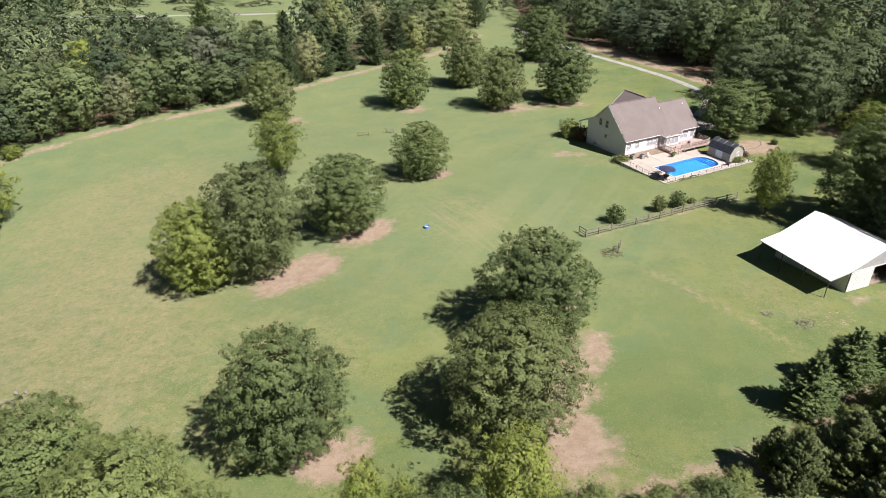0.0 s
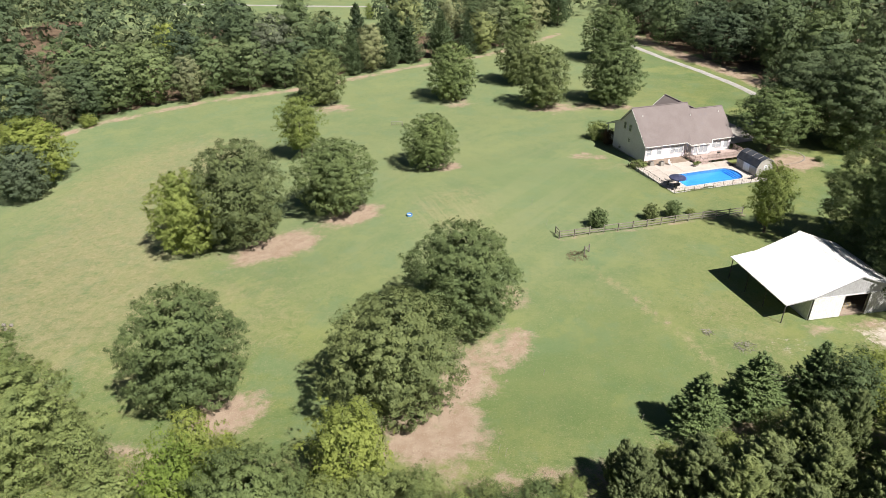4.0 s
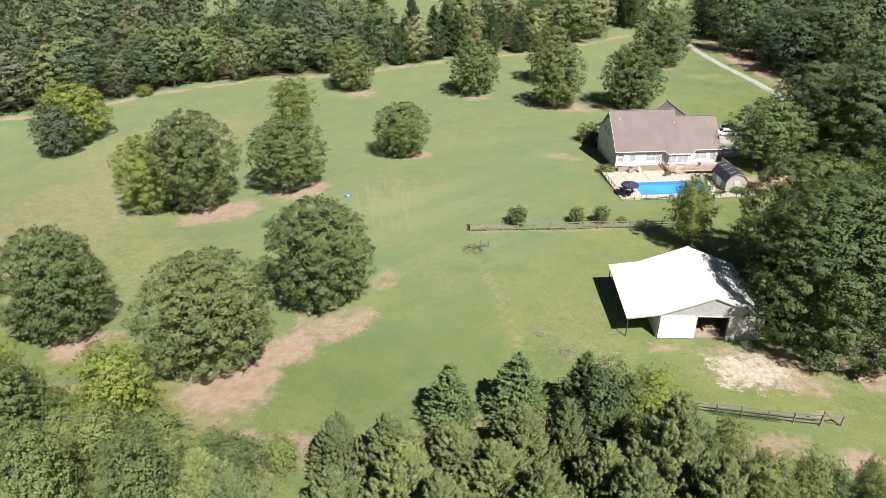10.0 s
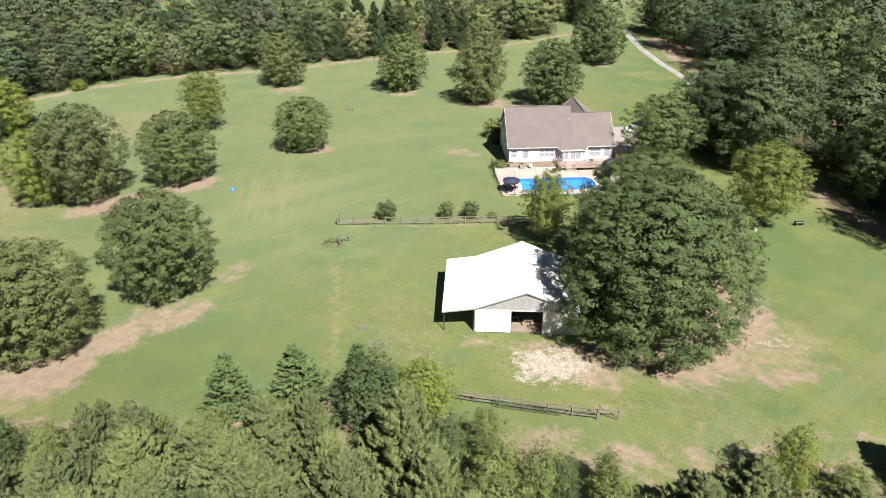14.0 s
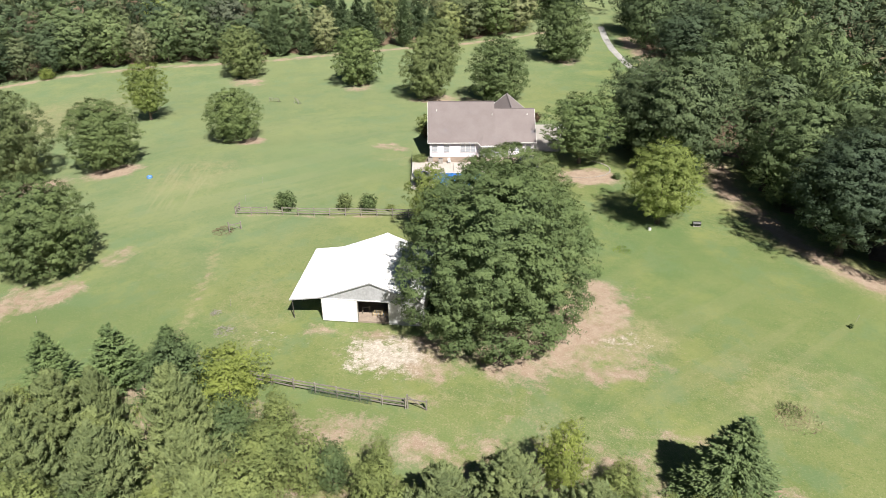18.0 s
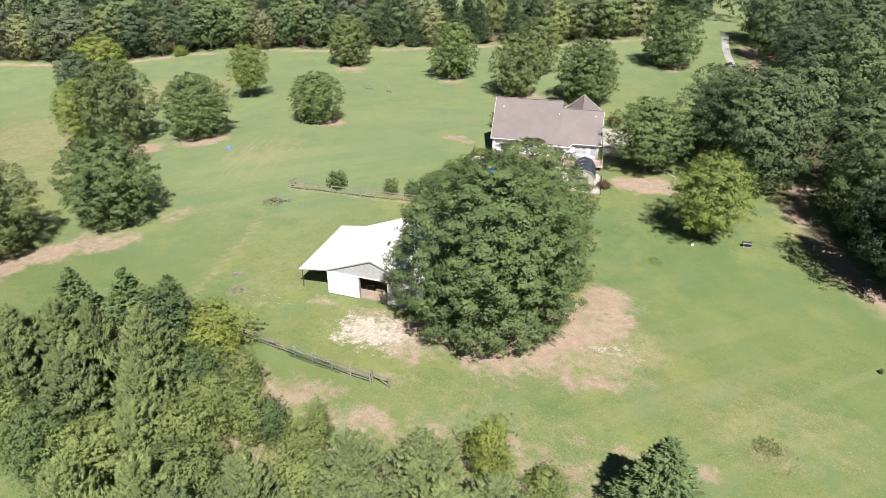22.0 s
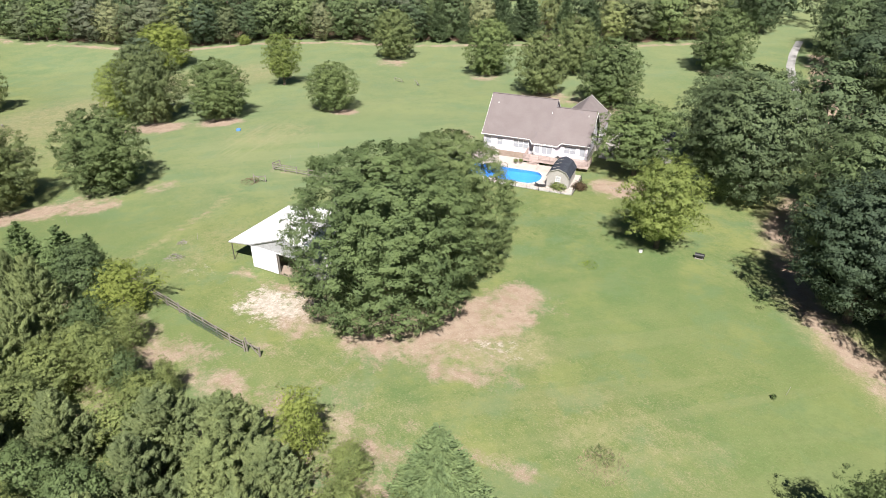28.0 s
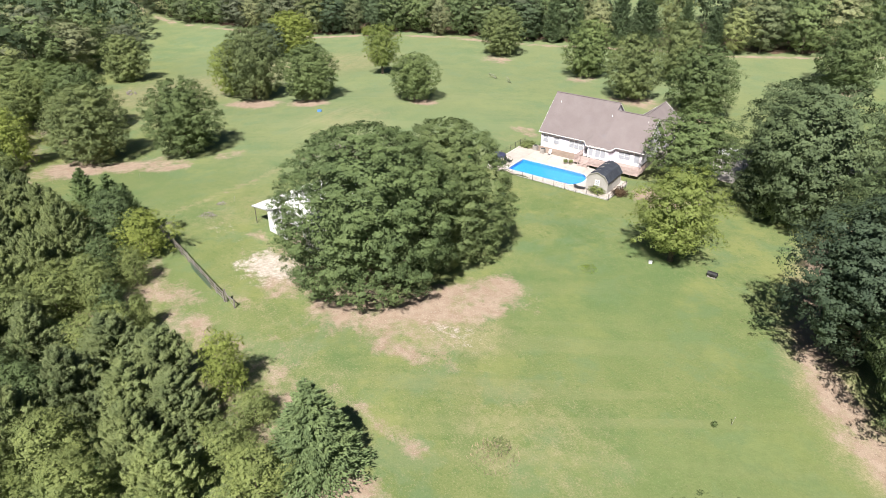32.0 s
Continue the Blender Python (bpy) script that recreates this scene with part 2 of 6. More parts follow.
GRASS = ground_material()
LEAF_LITTER = worn("leaf_litter", (0.112, 0.074, 0.045), (0.176, 0.124, 0.083), 0.8, 5.0, 0.95, bump=0.7, dist=0.05)
MULCH = worn("pale_mulch", (0.300, 0.236, 0.186), (0.232, 0.176, 0.136), 0.8, 5.0, 0.95, bump=0.7, dist=0.04)
ROOF_SHINGLE = worn("grey_brown_shingle", (0.196, 0.166, 0.164), (0.214, 0.184, 0.182), 0.5, 9.0, 0.9, bump=0.4, dist=0.01)
SIDING = worn("pale_siding", (0.660, 0.632, 0.705), (0.620, 0.595, 0.660), 0.6, 6.0, 0.65, bump=0.05)
BRICK_FOOT = worn("foundation_block", (0.40, 0.37, 0.34), (0.30, 0.28, 0.26), 1.5, 9.0, 0.9)
TRIM = worn("white_trim", (0.80, 0.80, 0.79), (0.74, 0.74, 0.73), 1.5, 8.0, 0.5, bump=0.05)
METAL_ROOF = worn("white_metal_roof", (0.84, 0.84, 0.85), (0.79, 0.79, 0.80), 0.4, 3.0, 0.38, bump=0.04, spec=0.5)
METAL_WALL = worn("pale_metal_wall", (0.405, 0.410, 0.430), (0.380, 0.385, 0.402), 0.5, 3.0, 0.5, bump=0.05)
METAL_SHEET = worn("white_metal_sheet", (0.60, 0.60, 0.61), (0.56, 0.56, 0.565), 0.5, 3.0, 0.5, bump=0.05)
DARK_POST = worn("dark_post", (0.055, 0.050, 0.045), (0.090, 0.080, 0.070), 2.0, 9.0, 0.8)
GREY_WOOD = worn("weathered_wood", (0.270, 0.245, 0.215), (0.190, 0.170, 0.150), 1.2, 8.0, 0.9, bump=0.5, dist=0.008, stretch=(0.3, 0.3, 1))
DECK_WOOD = worn("deck_wood", (0.470, 0.375, 0.345), (0.400, 0.312, 0.282), 1.5, 8.0, 0.8, bump=0.3)
CONCRETE = worn("pool_concrete", (0.510, 0.460, 0.420), (0.455, 0.405, 0.362), 0.5, 5.0, 0.85)
COPING = worn("pool_coping", (0.562, 0.548, 0.518), (0.503, 0.488, 0.459), 0.8, 6.0, 0.7)
DRIVE_CONC = worn("drive_concrete", (0.385, 0.363, 0.333), (0.326, 0.303, 0.281), 0.3, 5.0, 0.9)
GRAVEL = worn("drive_gravel", (0.370, 0.360, 0.348), (0.290, 0.282, 0.272), 0.5, 7.0, 0.95, bump=0.5, dist=0.03)
SHED_WALL = worn("shed_paint", (0.405, 0.388, 0.365), (0.370, 0.352, 0.330), 0.8, 6.0, 0.7, bump=0.08)
DARK_SHINGLE = worn("charcoal_shingle", (0.036, 0.042, 0.056), (0.055, 0.062, 0.076), 1.0, 10.0, 0.92, spec=0.15)
NAVY = worn("navy_canvas", (0.085, 0.095, 0.190), (0.105, 0.115, 0.215), 1.5, 20.0, 0.85)
BLACK_METAL = worn("black_metal", (0.022, 0.022, 0.024), (0.040, 0.040, 0.042), 2.0, 10.0, 0.45)
CAR_WHITE = worn("white_car_paint", (0.80, 0.81, 0.82), (0.78, 0.79, 0.80), 0.5, 4.0, 0.22, bump=0.0, spec=0.6)
CAR_DARK = worn("dark_car_paint", (0.030, 0.032, 0.038), (0.045, 0.047, 0.052), 0.5, 4.0, 0.25, bump=0.0, spec=0.6)
RUBBER = worn("rubber", (0.022, 0.022, 0.022), (0.035, 0.035, 0.035), 2.0, 9.0, 0.8)
WHITE_PLASTIC = worn("white_plastic", (0.78, 0.78, 0.77), (0.70, 0.70, 0.69), 2.0, 9.0, 0.5, bump=0.03)
HAY = worn("straw_bale", (0.400, 0.320, 0.210), (0.320, 0.255, 0.165), 1.5, 12.0, 0.95, bump=0.6, dist=0.03)
GREEN_MESH = worn("green_wire", (0.070, 0.120, 0.085), (0.090, 0.140, 0.100), 2.0, 9.0, 0.6)
BLUE_TARP = worn("blue_plastic", (0.100, 0.260, 0.560), (0.140, 0.310, 0.600), 2.0, 9.0, 0.5)
STONE = worn("pale_stone", (0.345, 0.323, 0.292), (0.270, 0.247, 0.225), 2.0, 9.0, 0.85)
STICKS = worn("dead_sticks", (0.200, 0.180, 0.160), (0.300, 0.280, 0.250), 2.0, 9.0, 0.9)
LINER = worn("pool_liner", (0.020, 0.205, 0.570), (0.026, 0.222, 0.590), 0.6, 5.0, 0.6, bump=0.03)


def glass_material(name, tint, rough=0.05):
    m = Mat(name, rough, 0.0, 0.6)
    m.color(tint)
    return m.m


GLASS = glass_material("window_glass", (0.34, 0.36, 0.40))
DIM_GLASS = glass_material("dim_window_glass", (0.060, 0.068, 0.085))
CAR_GLASS = glass_material("car_glass", (0.015, 0.018, 0.020))


def water_material():
    m = Mat("pool_water", 0.03, 0.0, 0.5)
    m.color((0.75, 0.92, 1.0))
    m.b.inputs["Transmission Weight"].default_value = 1.0
    m.b.inputs["IOR"].default_value = 1.33
    m.bump(m.noise(1.8, 2), 0.12, 0.05)
    return m.m


WATER = water_material()


# ---- shape helpers ----
SWELLS = [(-15, 50, -1.3, 14), (8, 54, -1.1, 13), (22, 58.5, -0.4, 8), (-29, 86, -0.8, 12), (-3, 105, 0.9, 12), (-31, 122, 1.2, 12), (-26, 170, -0.8, 20), (-80, 90, -1.8, 30)]


def ground_z(x, y):
    """Height of the sloping meadow."""
    xc, yc = min(max(x, -110.0), 150.0), max(-40.0, y)
    s = 15 * math.log1p(math.exp(-(xc - 15) / 15))
    fy = yc if yc < 140 else 140 + 40 * (1 - math.exp(-(yc - 140) / 40))
    return 2.493 + 0.0139 * xc - 0.0441 * fy - 0.1127 * s + 0.000642 * s * fy + sum(a * math.exp(-((x - cx) ** 2 + (y - cy) ** 2) / (2 * s1 * s1)) for cx, cy, a, s1 in SWELLS) + 0.07 * math.sin(x * 0.31 + 1.7 * math.sin(y * 0.13)) * math.sin(y * 0.27)


def part(name, bm, material, parent=None, label="", at=None):
    """Link a bmesh or mesh as one object under parent."""
    if isinstance(bm, bmesh.types.BMesh):
        me = bpy.data.meshes.new(name)
        bm.normal_update()
        bm.to_mesh(me)
        bm.free()
    else:
        me = bm
    if not me.materials:
        me.materials.append(material)
    ob = new(name, me)
    if parent is not None:
        ob.parent = parent
    if at is not None:
        ob.matrix_basis = at
    return tagged(ob, label)


def thing(name, m, label, category, group="", kind=""):
    ob = new(name)
    ob.matrix_basis = m
    ob.empty_display_size = 0.5
    return tagged(ob, label, category, group, kind)


def box(bm, x0, x1, y0, y1, z0, z1, bevel=0.0):
    vs = [bm.verts.new((x, y, z)) for z in (z0, z1) for x, y in ((x0, y0), (x1, y0), (x1, y1), (x0, y1))]
    fs = [bm.faces.new([vs[k] for k in f]) for f in ((3, 2, 1, 0), (4, 5, 6, 7), (0, 1, 5, 4), (1, 2, 6, 5), (2, 3, 7, 6), (3, 0, 4, 7))]
    if bevel:
        bmesh.ops.bevel(bm, geom=list({e for f in fs for e in f.edges}), offset=bevel, segments=1, affect="EDGES")
    return bm


def boxes(*rows, bevel=0.0):
    bm = bmesh.new()
    for r in rows:
        box(bm, *r, bevel=bevel)
    return bm


def prism(bm, pts, y0, y1):
    """A profile in x, z drawn along y."""
    a = [bm.verts.new((x, y0, z)) for x, z in pts]
    b = [bm.verts.new((x, y1, z)) for x, z in pts]
    bm.faces.new(a)
    bm.faces.new(b[::-1])
    for k in range(len(pts)):
        j = (k + 1) % len(pts)
        bm.faces.new((a[j], a[k], b[k], b[j]))
    bmesh.ops.recalc_face_normals(bm, faces=bm.faces[:])
    return bm


def slab(bm, pts, z0, z1):
    """A plan outline in x, y, extruded upwards."""
    a = [bm.verts.new((x, y, z0)) for x, y in pts]
    b = [bm.verts.new((x, y, z1)) for x, y in pts]
    bm.faces.new(a[::-1])
    bm.faces.new(b)
    for k in range(len(pts)):
        j = (k + 1) % len(pts)
        bm.faces.new((a[k], a[j], b[j], b[k]))
    bmesh.ops.recalc_face_normals(bm, faces=bm.faces[:])
    return bm


def tube(bm, p, q, r0, r1=None, n=8):
    """A tapered round bar from p to q."""
    r1 = r0 if r1 is None else r1
    p, q = Vector(p), Vector(q)
    m = (q - p).to_track_quat("Z", "Y").to_matrix()
    ra, rb = [], []
    for k in range(n):
        d = Vector((math.cos(2 * math.pi * k / n), math.sin(2 * math.pi * k / n), 0))
        ra.append(bm.verts.new(p + m @ (d * r0)))
        rb.append(bm.verts.new(q + m @ (d * r1)))
    for k in range(n):
        j = (k + 1) % n
        bm.faces.new((ra[k], ra[j], rb[j], rb[k]))
    bm.faces.new(ra[::-1])
    bm.faces.new(rb)
    return bm


def beam(bm, p, q, w, h):
    """A square bar from p to q."""
    p, q = Vector(p), Vector(q)
    m = (q - p).to_track_quat("Y", "Z").to_matrix()
    a = [bm.verts.new(p + m @ Vector((x * w / 2, 0, z * h / 2))) for x, z in ((-1, -1), (1, -1), (1, 1), (-1, 1))]
    b = [bm.verts.new(q + m @ Vector((x * w / 2, 0, z * h / 2))) for x, z in ((-1, -1), (1, -1), (1, 1), (-1, 1))]
    bm.faces.new(a)
    bm.faces.new(b[::-1])
    for k in range(4):
        j = (k + 1) % 4
        bm.faces.new((a[j], a[k], b[k], b[j]))
    bmesh.ops.recalc_face_normals(bm, faces=bm.faces[:])
    return bm


def loose_mesh(name, q, soft=None):
    """A mesh of loose faces from an n x corners x 3 array; soft gives each face the rounded normal of its spray."""
    n, c = q.shape[:2]
    me = bpy.data.meshes.new(name)
    me.vertices.add(c * n)
    me.vertices.foreach_set("co", np.ascontiguousarray(q, dtype=np.float32).ravel())
    me.loops.add(c * n)
    me.loops.foreach_set("vertex_index", np.arange(c * n, dtype=np.int32))
    me.polygons.add(n)
    me.polygons.foreach_set("loop_start", np.arange(0, c * n, c, dtype=np.int32))
    me.update(calc_edges=True)
    if soft is not None:
        cn = me.attributes.new("custom_normal", "FLOAT_VECTOR", "POINT")
        cn.data.foreach_set("vector", np.ascontiguousarray(np.repeat(soft, c, 0), dtype=np.float32).ravel())
    return me


def unit(v):
    return v / np.maximum(np.linalg.norm(v, axis=-1, keepdims=True), 1e-9)


def leaf_faces(rng, p, nrm, length, width):
    """Pointed leaves at p that face along nrm, turned at random."""
    n = len(p)
    t = unit(np.cross(nrm, rng.normal(size=(n, 3))))
    b = np.cross(nrm, t)
    length = np.broadcast_to(length, n)[:, None]
    width = np.broadcast_to(width, n)[:, None]
    return np.stack([p + t * length - nrm * length * 0.3, p - t * length * 0.7 + b * width, p - t * length * 0.7 - b * width], 1)


# ---- the sheet of ground ----
def blob(x, y, cx, cy, rx, ry, turn=0.0, hard=2.0):
    c, s = math.cos(radians(turn)), math.sin(radians(turn))
    u, v = ((x - cx) * c + (y - cy) * s) / rx, (-(x - cx) * s + (y - cy) * c) / ry
    return np.clip(1.5 - (u * u + v * v) ** 0.5 * 1.0, 0, 1) ** hard


def near_line(x, y, pts, half):
    """1 on a line of points, down to 0 at about twice half its width away."""
    best = np.full(x.shape, 1e9)
    for (ax, ay), (bx, by) in zip(pts[:-1], pts[1:]):
        dx, dy = bx - ax, by - ay
        k = np.clip(((x - ax) * dx + (y - ay) * dy) / (dx * dx + dy * dy), 0, 1)
        best = np.minimum(best, np.hypot(x - ax - k * dx, y - ay - k * dy))
    return np.clip(1.5 - best / half, 0, 1)


LEFT_EDGE = [(-320, 58), (-195, 74), (-165, 82), (-150, 92), (-128, 108), (-106, 126), (-96, 143), (-77, 162), (-57, 176), (-44, 190), (-32, 203), (-20, 214), (-8, 224), (5, 244), (14, 262)]
RIGHT_EDGE = [(170, 99.5), (128, 108.5), (114.8, 112.3), (107.6, 116.4), (100.6, 122.7), (94.5, 131), (88.5, 141), (86, 152)]
DRIVE = [(28, 276), (35, 257), (42, 241), (49.5, 227), (57, 214.5), (65, 199.5), (70.5, 184), (69, 170), (62, 158)]
NEAR_EDGE = [(-60, 46), (-20, 42), (-4, 42), (13, 40.5), (27, 44.5), (37, 50), (46, 54.5), (61, 54), (72, 55), (88, 64), (93, 65), (102, 68)]
SOIL = [  # x, y, half sizes, turn, weight
    (12.4, 47.8, 6.6, 6.2, -15, 0.86), (17, 63, 4.5, 5, -20, 0.75), (17, 74, 3, 3.5, 0, 0.55), (13, 57, 4.5, 8, -15, 0.75),
    (-11.6, 48.8, 4.9, 4.4, 25, 0.84), (-22.5, 86.2, 7.6, 5.0, 30, 1.0), (-12.5, 97, 5.5, 4, 35, 0.95), (-1.5, 121, 4.2, 3.2, 30, 0.85),
    (25.2, 131.6, 3.0, 2.4, 20, 0.84), (28.6, 131.6, 2.6, 1.7, 10, 0.64), (36, 151, 3, 2, 0, 0.3),
]
SOIL_MORE = [
    (76.0, 79.5, 7.6, 7.0, 30, 0.74), (79.8, 88.5, 5.0, 9.5, -8, 0.80), (78.6, 94.8, 3.6, 5.4, -20, 0.76), (85, 82, 8, 5.6, 40, 0.56), (65, 72.5, 8, 5, 20, 0.66),
    (17, 168, 7, 6, 0, 0.7), (24, 170, 8, 4, 0, 0.6), (-8, 170, 6, 5, 0, 0.55), (-40, 162, 7, 5, 0, 0.6), (33, 220, 8, 6, 0, 0.55),
    (66, 134, 6, 4.5, 25, 0.95), (62, 58, 8, 3, 15, 0.60), (101, 69, 3.5, 3, 30, 0.8), (32, 170, 7, 5, 0, 0.6),
]


def build_ground():
    def axis(lo, hi, step):
        core = np.arange(lo, hi + step / 2, step)
        grow = np.cumsum(step * 1.32 ** np.arange(1, 25))
        return np.concatenate([lo - grow[::-1], core, hi + grow])
    xs, ys = axis(-130, 150, 1.1), axis(-10, 275, 1.1)
    gx, gy = np.meshgrid(xs, ys)
    zz = np.array([[ground_z(a, b) for a in xs] for b in ys])
    nx, ny = len(xs), len(ys)
    me = bpy.data.meshes.new("ground")
    idx = np.arange(nx * ny).reshape(ny, nx)
    faces = np.stack([idx[:-1, :-1], idx[:-1, 1:], idx[1:, 1:], idx[1:, :-1]], -1).reshape(-1, 4)
    me.vertices.add(nx * ny)
    pu = (gx - 37) * math.cos(radians(28.7)) + (gy - 127.9) * math.sin(radians(28.7))
    pv = -(gx - 37) * math.sin(radians(28.7)) + (gy - 127.9) * math.cos(radians(28.7))
    zz = np.where((pu > 0.0) & (pu < 15.0) & (pv > -13.4) & (pv < -6.7), zz - 2.6, zz)  # the hole for the pool
    me.vertices.foreach_set("co", np.stack([gx, gy, zz], -1).astype(np.float32).ravel())
    me.loops.add(faces.size)
    me.loops.foreach_set("vertex_index", faces.astype(np.int32).ravel())
    me.polygons.add(len(faces))
    me.polygons.foreach_set("loop_start", np.arange(0, faces.size, 4, dtype=np.int32))
    me.update(calc_edges=True)
    me.polygons.foreach_set("use_smooth", np.ones(len(faces), dtype=bool))
    soil = np.zeros_like(gx)
    for cx, cy, rx, ry, turn, w in SOIL + SOIL_MORE:
        soil = np.maximum(soil, w * blob(gx, gy, cx, cy, rx, ry, turn, 1.0))
    soil = np.maximum(soil, 0.64 * near_line(gx, gy, LEFT_EDGE, 2.0))
    soil = np.maximum(soil, 0.75 * near_line(gx, gy, RIGHT_EDGE, 2.4))
    soil = np.maximum(soil, 0.55 * near_line(gx, gy, [(p[0], p[1] - 2) for p in NEAR_EDGE], 4.0))
    soil = np.maximum(soil, 0.56 * near_line(gx, gy, [(44, 55), (62, 58.5), (75, 61), (90, 69)], 3.4))
    soil = np.maximum(soil, 0.46 * near_line(gx, gy, [(66, 66), (77, 67.5), (82, 69), (100, 76)], 1.2))
    soil = np.maximum(soil, 0.78 * near_line(gx, gy, [(p[0] + 7, p[1] + 3) for p in DRIVE[1:7]], 4.0))
    soil = np.maximum(soil, 0.58 * near_line(gx, gy, [(53, 71.6), (63.5, 75.4)], 1.4))
    soil = np.maximum(soil, 0.50 * near_line(gx, gy, [(22.3, 91.6), (51.2, 105.6)], 0.7))
    soil = np.maximum(soil, 0.50 * near_line(gx, gy, [(27, 83), (32, 76.5), (37.5, 68.5), (40, 64)], 0.55))
    straw = 0.66 * blob(gx, gy, -50, 74, 24, 42, 20, 1.0)
    straw = np.maximum(straw, 0.52 * blob(gx, gy, -27, 63, 24, 20, 20, 1.0))
    straw = np.maximum(straw, 0.22 * blob(gx, gy, 26, 66, 18, 26, 30, 1.0))
    straw = np.maximum(straw, 0.60 * blob(gx, gy, -62, 114, 22, 32, -25, 1.0))
    straw = np.maximum(straw, 0.50 * blob(gx, gy, 4, 101, 9, 13, -20, 1.0))
    straw = np.maximum(straw, 0.48 * blob(gx, gy, 103, 86, 12, 9, 20, 1.0))
    straw = np.maximum(straw, 0.55 * blob(gx, gy, 103, 81.5, 2.6, 2.0, 20, 1.0))
    straw = np.maximum(straw, 0.46 * blob(gx, gy, 44, 72, 8, 9, 30, 1.0))
    straw = np.maximum(straw, 0.66 * blob(gx, gy, 84, 87, 8, 6, 30, 1.0))
    straw = np.maximum(straw, 0.50 * blob(gx, gy, 46.5, 68, 3.5, 6, 20, 1.0))
    straw = np.maximum(straw, 0.45 * blob(gx, gy, 80, 68, 26, 6, 15, 1.0))
    straw = np.maximum(straw, 0.70 * near_line(gx, gy, RIGHT_EDGE, 4.5))
    straw = np.maximum(straw, 0.60 * near_line(gx, gy, [(27, 83), (32, 76.5), (37.5, 68.5), (41, 62)], 1.1))
    straw = np.maximum(straw, 0.45 * blob(gx, gy, 31, 126, 9, 4, 0, 1.0))
    gravel = 0.74 * blob(gx, gy, 62.8, 71.4, 5.4, 4.0, 25, 1.0)
    gravel = np.maximum(gravel, 0.42 * blob(gx, gy, 85, 86, 5, 2.5, 30, 1.0))
    gravel = np.maximum(gravel, 0.35 * blob(gx, gy, 50, 68, 5, 2, 15, 1.0))
    lush = 0.7 * blob(gx, gy, 114, 96, 9, 16, -12, 1.0)
    lush = np.maximum(lush, 0.55 * blob(gx, gy, 20, 120, 14, 12, 0, 1.0))
    lush = np.maximum(lush, 0.6 * blob(gx, gy, 68, 62, 14, 3, 15, 1.0))
    lush = np.maximum(lush, 0.45 * blob(gx, gy, 26, 60, 12, 9, 30, 1.0))
    lush = np.maximum(lush, 0.5 * blob(gx, gy, 90, 105, 14, 12, 0, 1.0))
    # uncut grass beyond the line of stakes
    side = (gx - 103.2) * 16.3 + (gy - 108.9) * 10.1
    lush = np.maximum(lush, np.where((side > 0) & (gx > 101) & (gy > 84) & (gy < 118), 0.62, 0.0))
    col = np.stack([soil, straw, gravel, lush], -1).astype(np.float32)
    attr = me.color_attributes.new("cover", "FLOAT_COLOR", "POINT")
    attr.data.foreach_set("color", col.ravel())
    mown = np.zeros(gx.shape + (4,), dtype=np.float32)
    mown[..., 0] = np.clip(blob(gx, gy, 4.5, 97.5, 4.6, 9.5, 32, 1.0) * 1.6, 0, 1)
    mown[..., 1] = np.clip(blob(gx, gy, 10, 110, 26, 30, 0, 1.0) + blob(gx, gy, 100, 92, 30, 16, 10, 1.0), 0, 1)
    # third channel: pale tint, growing with y and towards the left
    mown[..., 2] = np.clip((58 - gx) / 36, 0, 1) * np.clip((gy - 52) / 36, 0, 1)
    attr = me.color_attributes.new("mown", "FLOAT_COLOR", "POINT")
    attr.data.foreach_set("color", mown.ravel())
    me.materials.append(GRASS)
    return tagged(new("ground", me), "sloping mown green meadow with bare clay patches", "meadow", kind="structure")


build_ground()


def ribbon(name, pts, width, material, lift, label, category):
    """A strip laid on the ground along a line of points, with ragged edges."""
    rng = random.Random(5)
    line = []
    for (ax, ay), (bx, by) in zip(pts[:-1], pts[1:]):
        n = max(2, int(math.hypot(bx - ax, by - ay) / 1.2))
        line += [Vector((ax + (bx - ax) * k / n, ay + (by - ay) * k / n)) for k in range(n)]
    line.append(Vector(pts[-1]))
    for _ in range(6):
        line = [line[0]] + [(line[k - 1] + line[k] * 2 + line[k + 1]) / 4 for k in range(1, len(line) - 1)] + [line[-1]]
    bm = bmesh.new()
    rows = []
    for k, p in enumerate(line):
        d = (line[min(k + 1, len(line) - 1)] - line[max(k - 1, 0)]).normalized()
        nrm = Vector((-d.y, d.x))
        row = []
        for s in (-1, -0.5, 0, 0.5, 1):
            w = width / 2 * s * (1 + (rng.uniform(-0.08, 0.08) if abs(s) == 1 else 0))
            q = p + nrm * w
            row.append(bm.verts.new((q.x, q.y, ground_z(q.x, q.y) + lift - (0.25 if abs(s) == 1 else 0))))
        rows.append(row)
    for a, b in zip(rows[:-1], rows[1:]):
        for k in range(4):
            bm.faces.new((a[k], a[k + 1], b[k + 1], b[k])).smooth = True
    bmesh.ops.recalc_face_normals(bm, faces=bm.faces[:])
    return tagged(part(name, bm, material), label, category, kind="structure")


ribbon("driveway", DRIVE, 2.7, GRAVEL, 0.16, "pale grey gravel driveway curving past the meadow", "driveway")


# ---- trees ----
def profile_round(h, low=0.36, power=2.0, skirt=0.10):
    """Outline of a broad crown: radius at height h, both 0 to 1."""
    up = np.clip(1 - np.abs((h - low) / (1 - low)) ** power, 0, 1) ** 0.52
    down = np.clip(1 - ((low - h) / (low + skirt)) ** 2, 0, 1) ** 0.55
    return np.where(h > low, up, down)


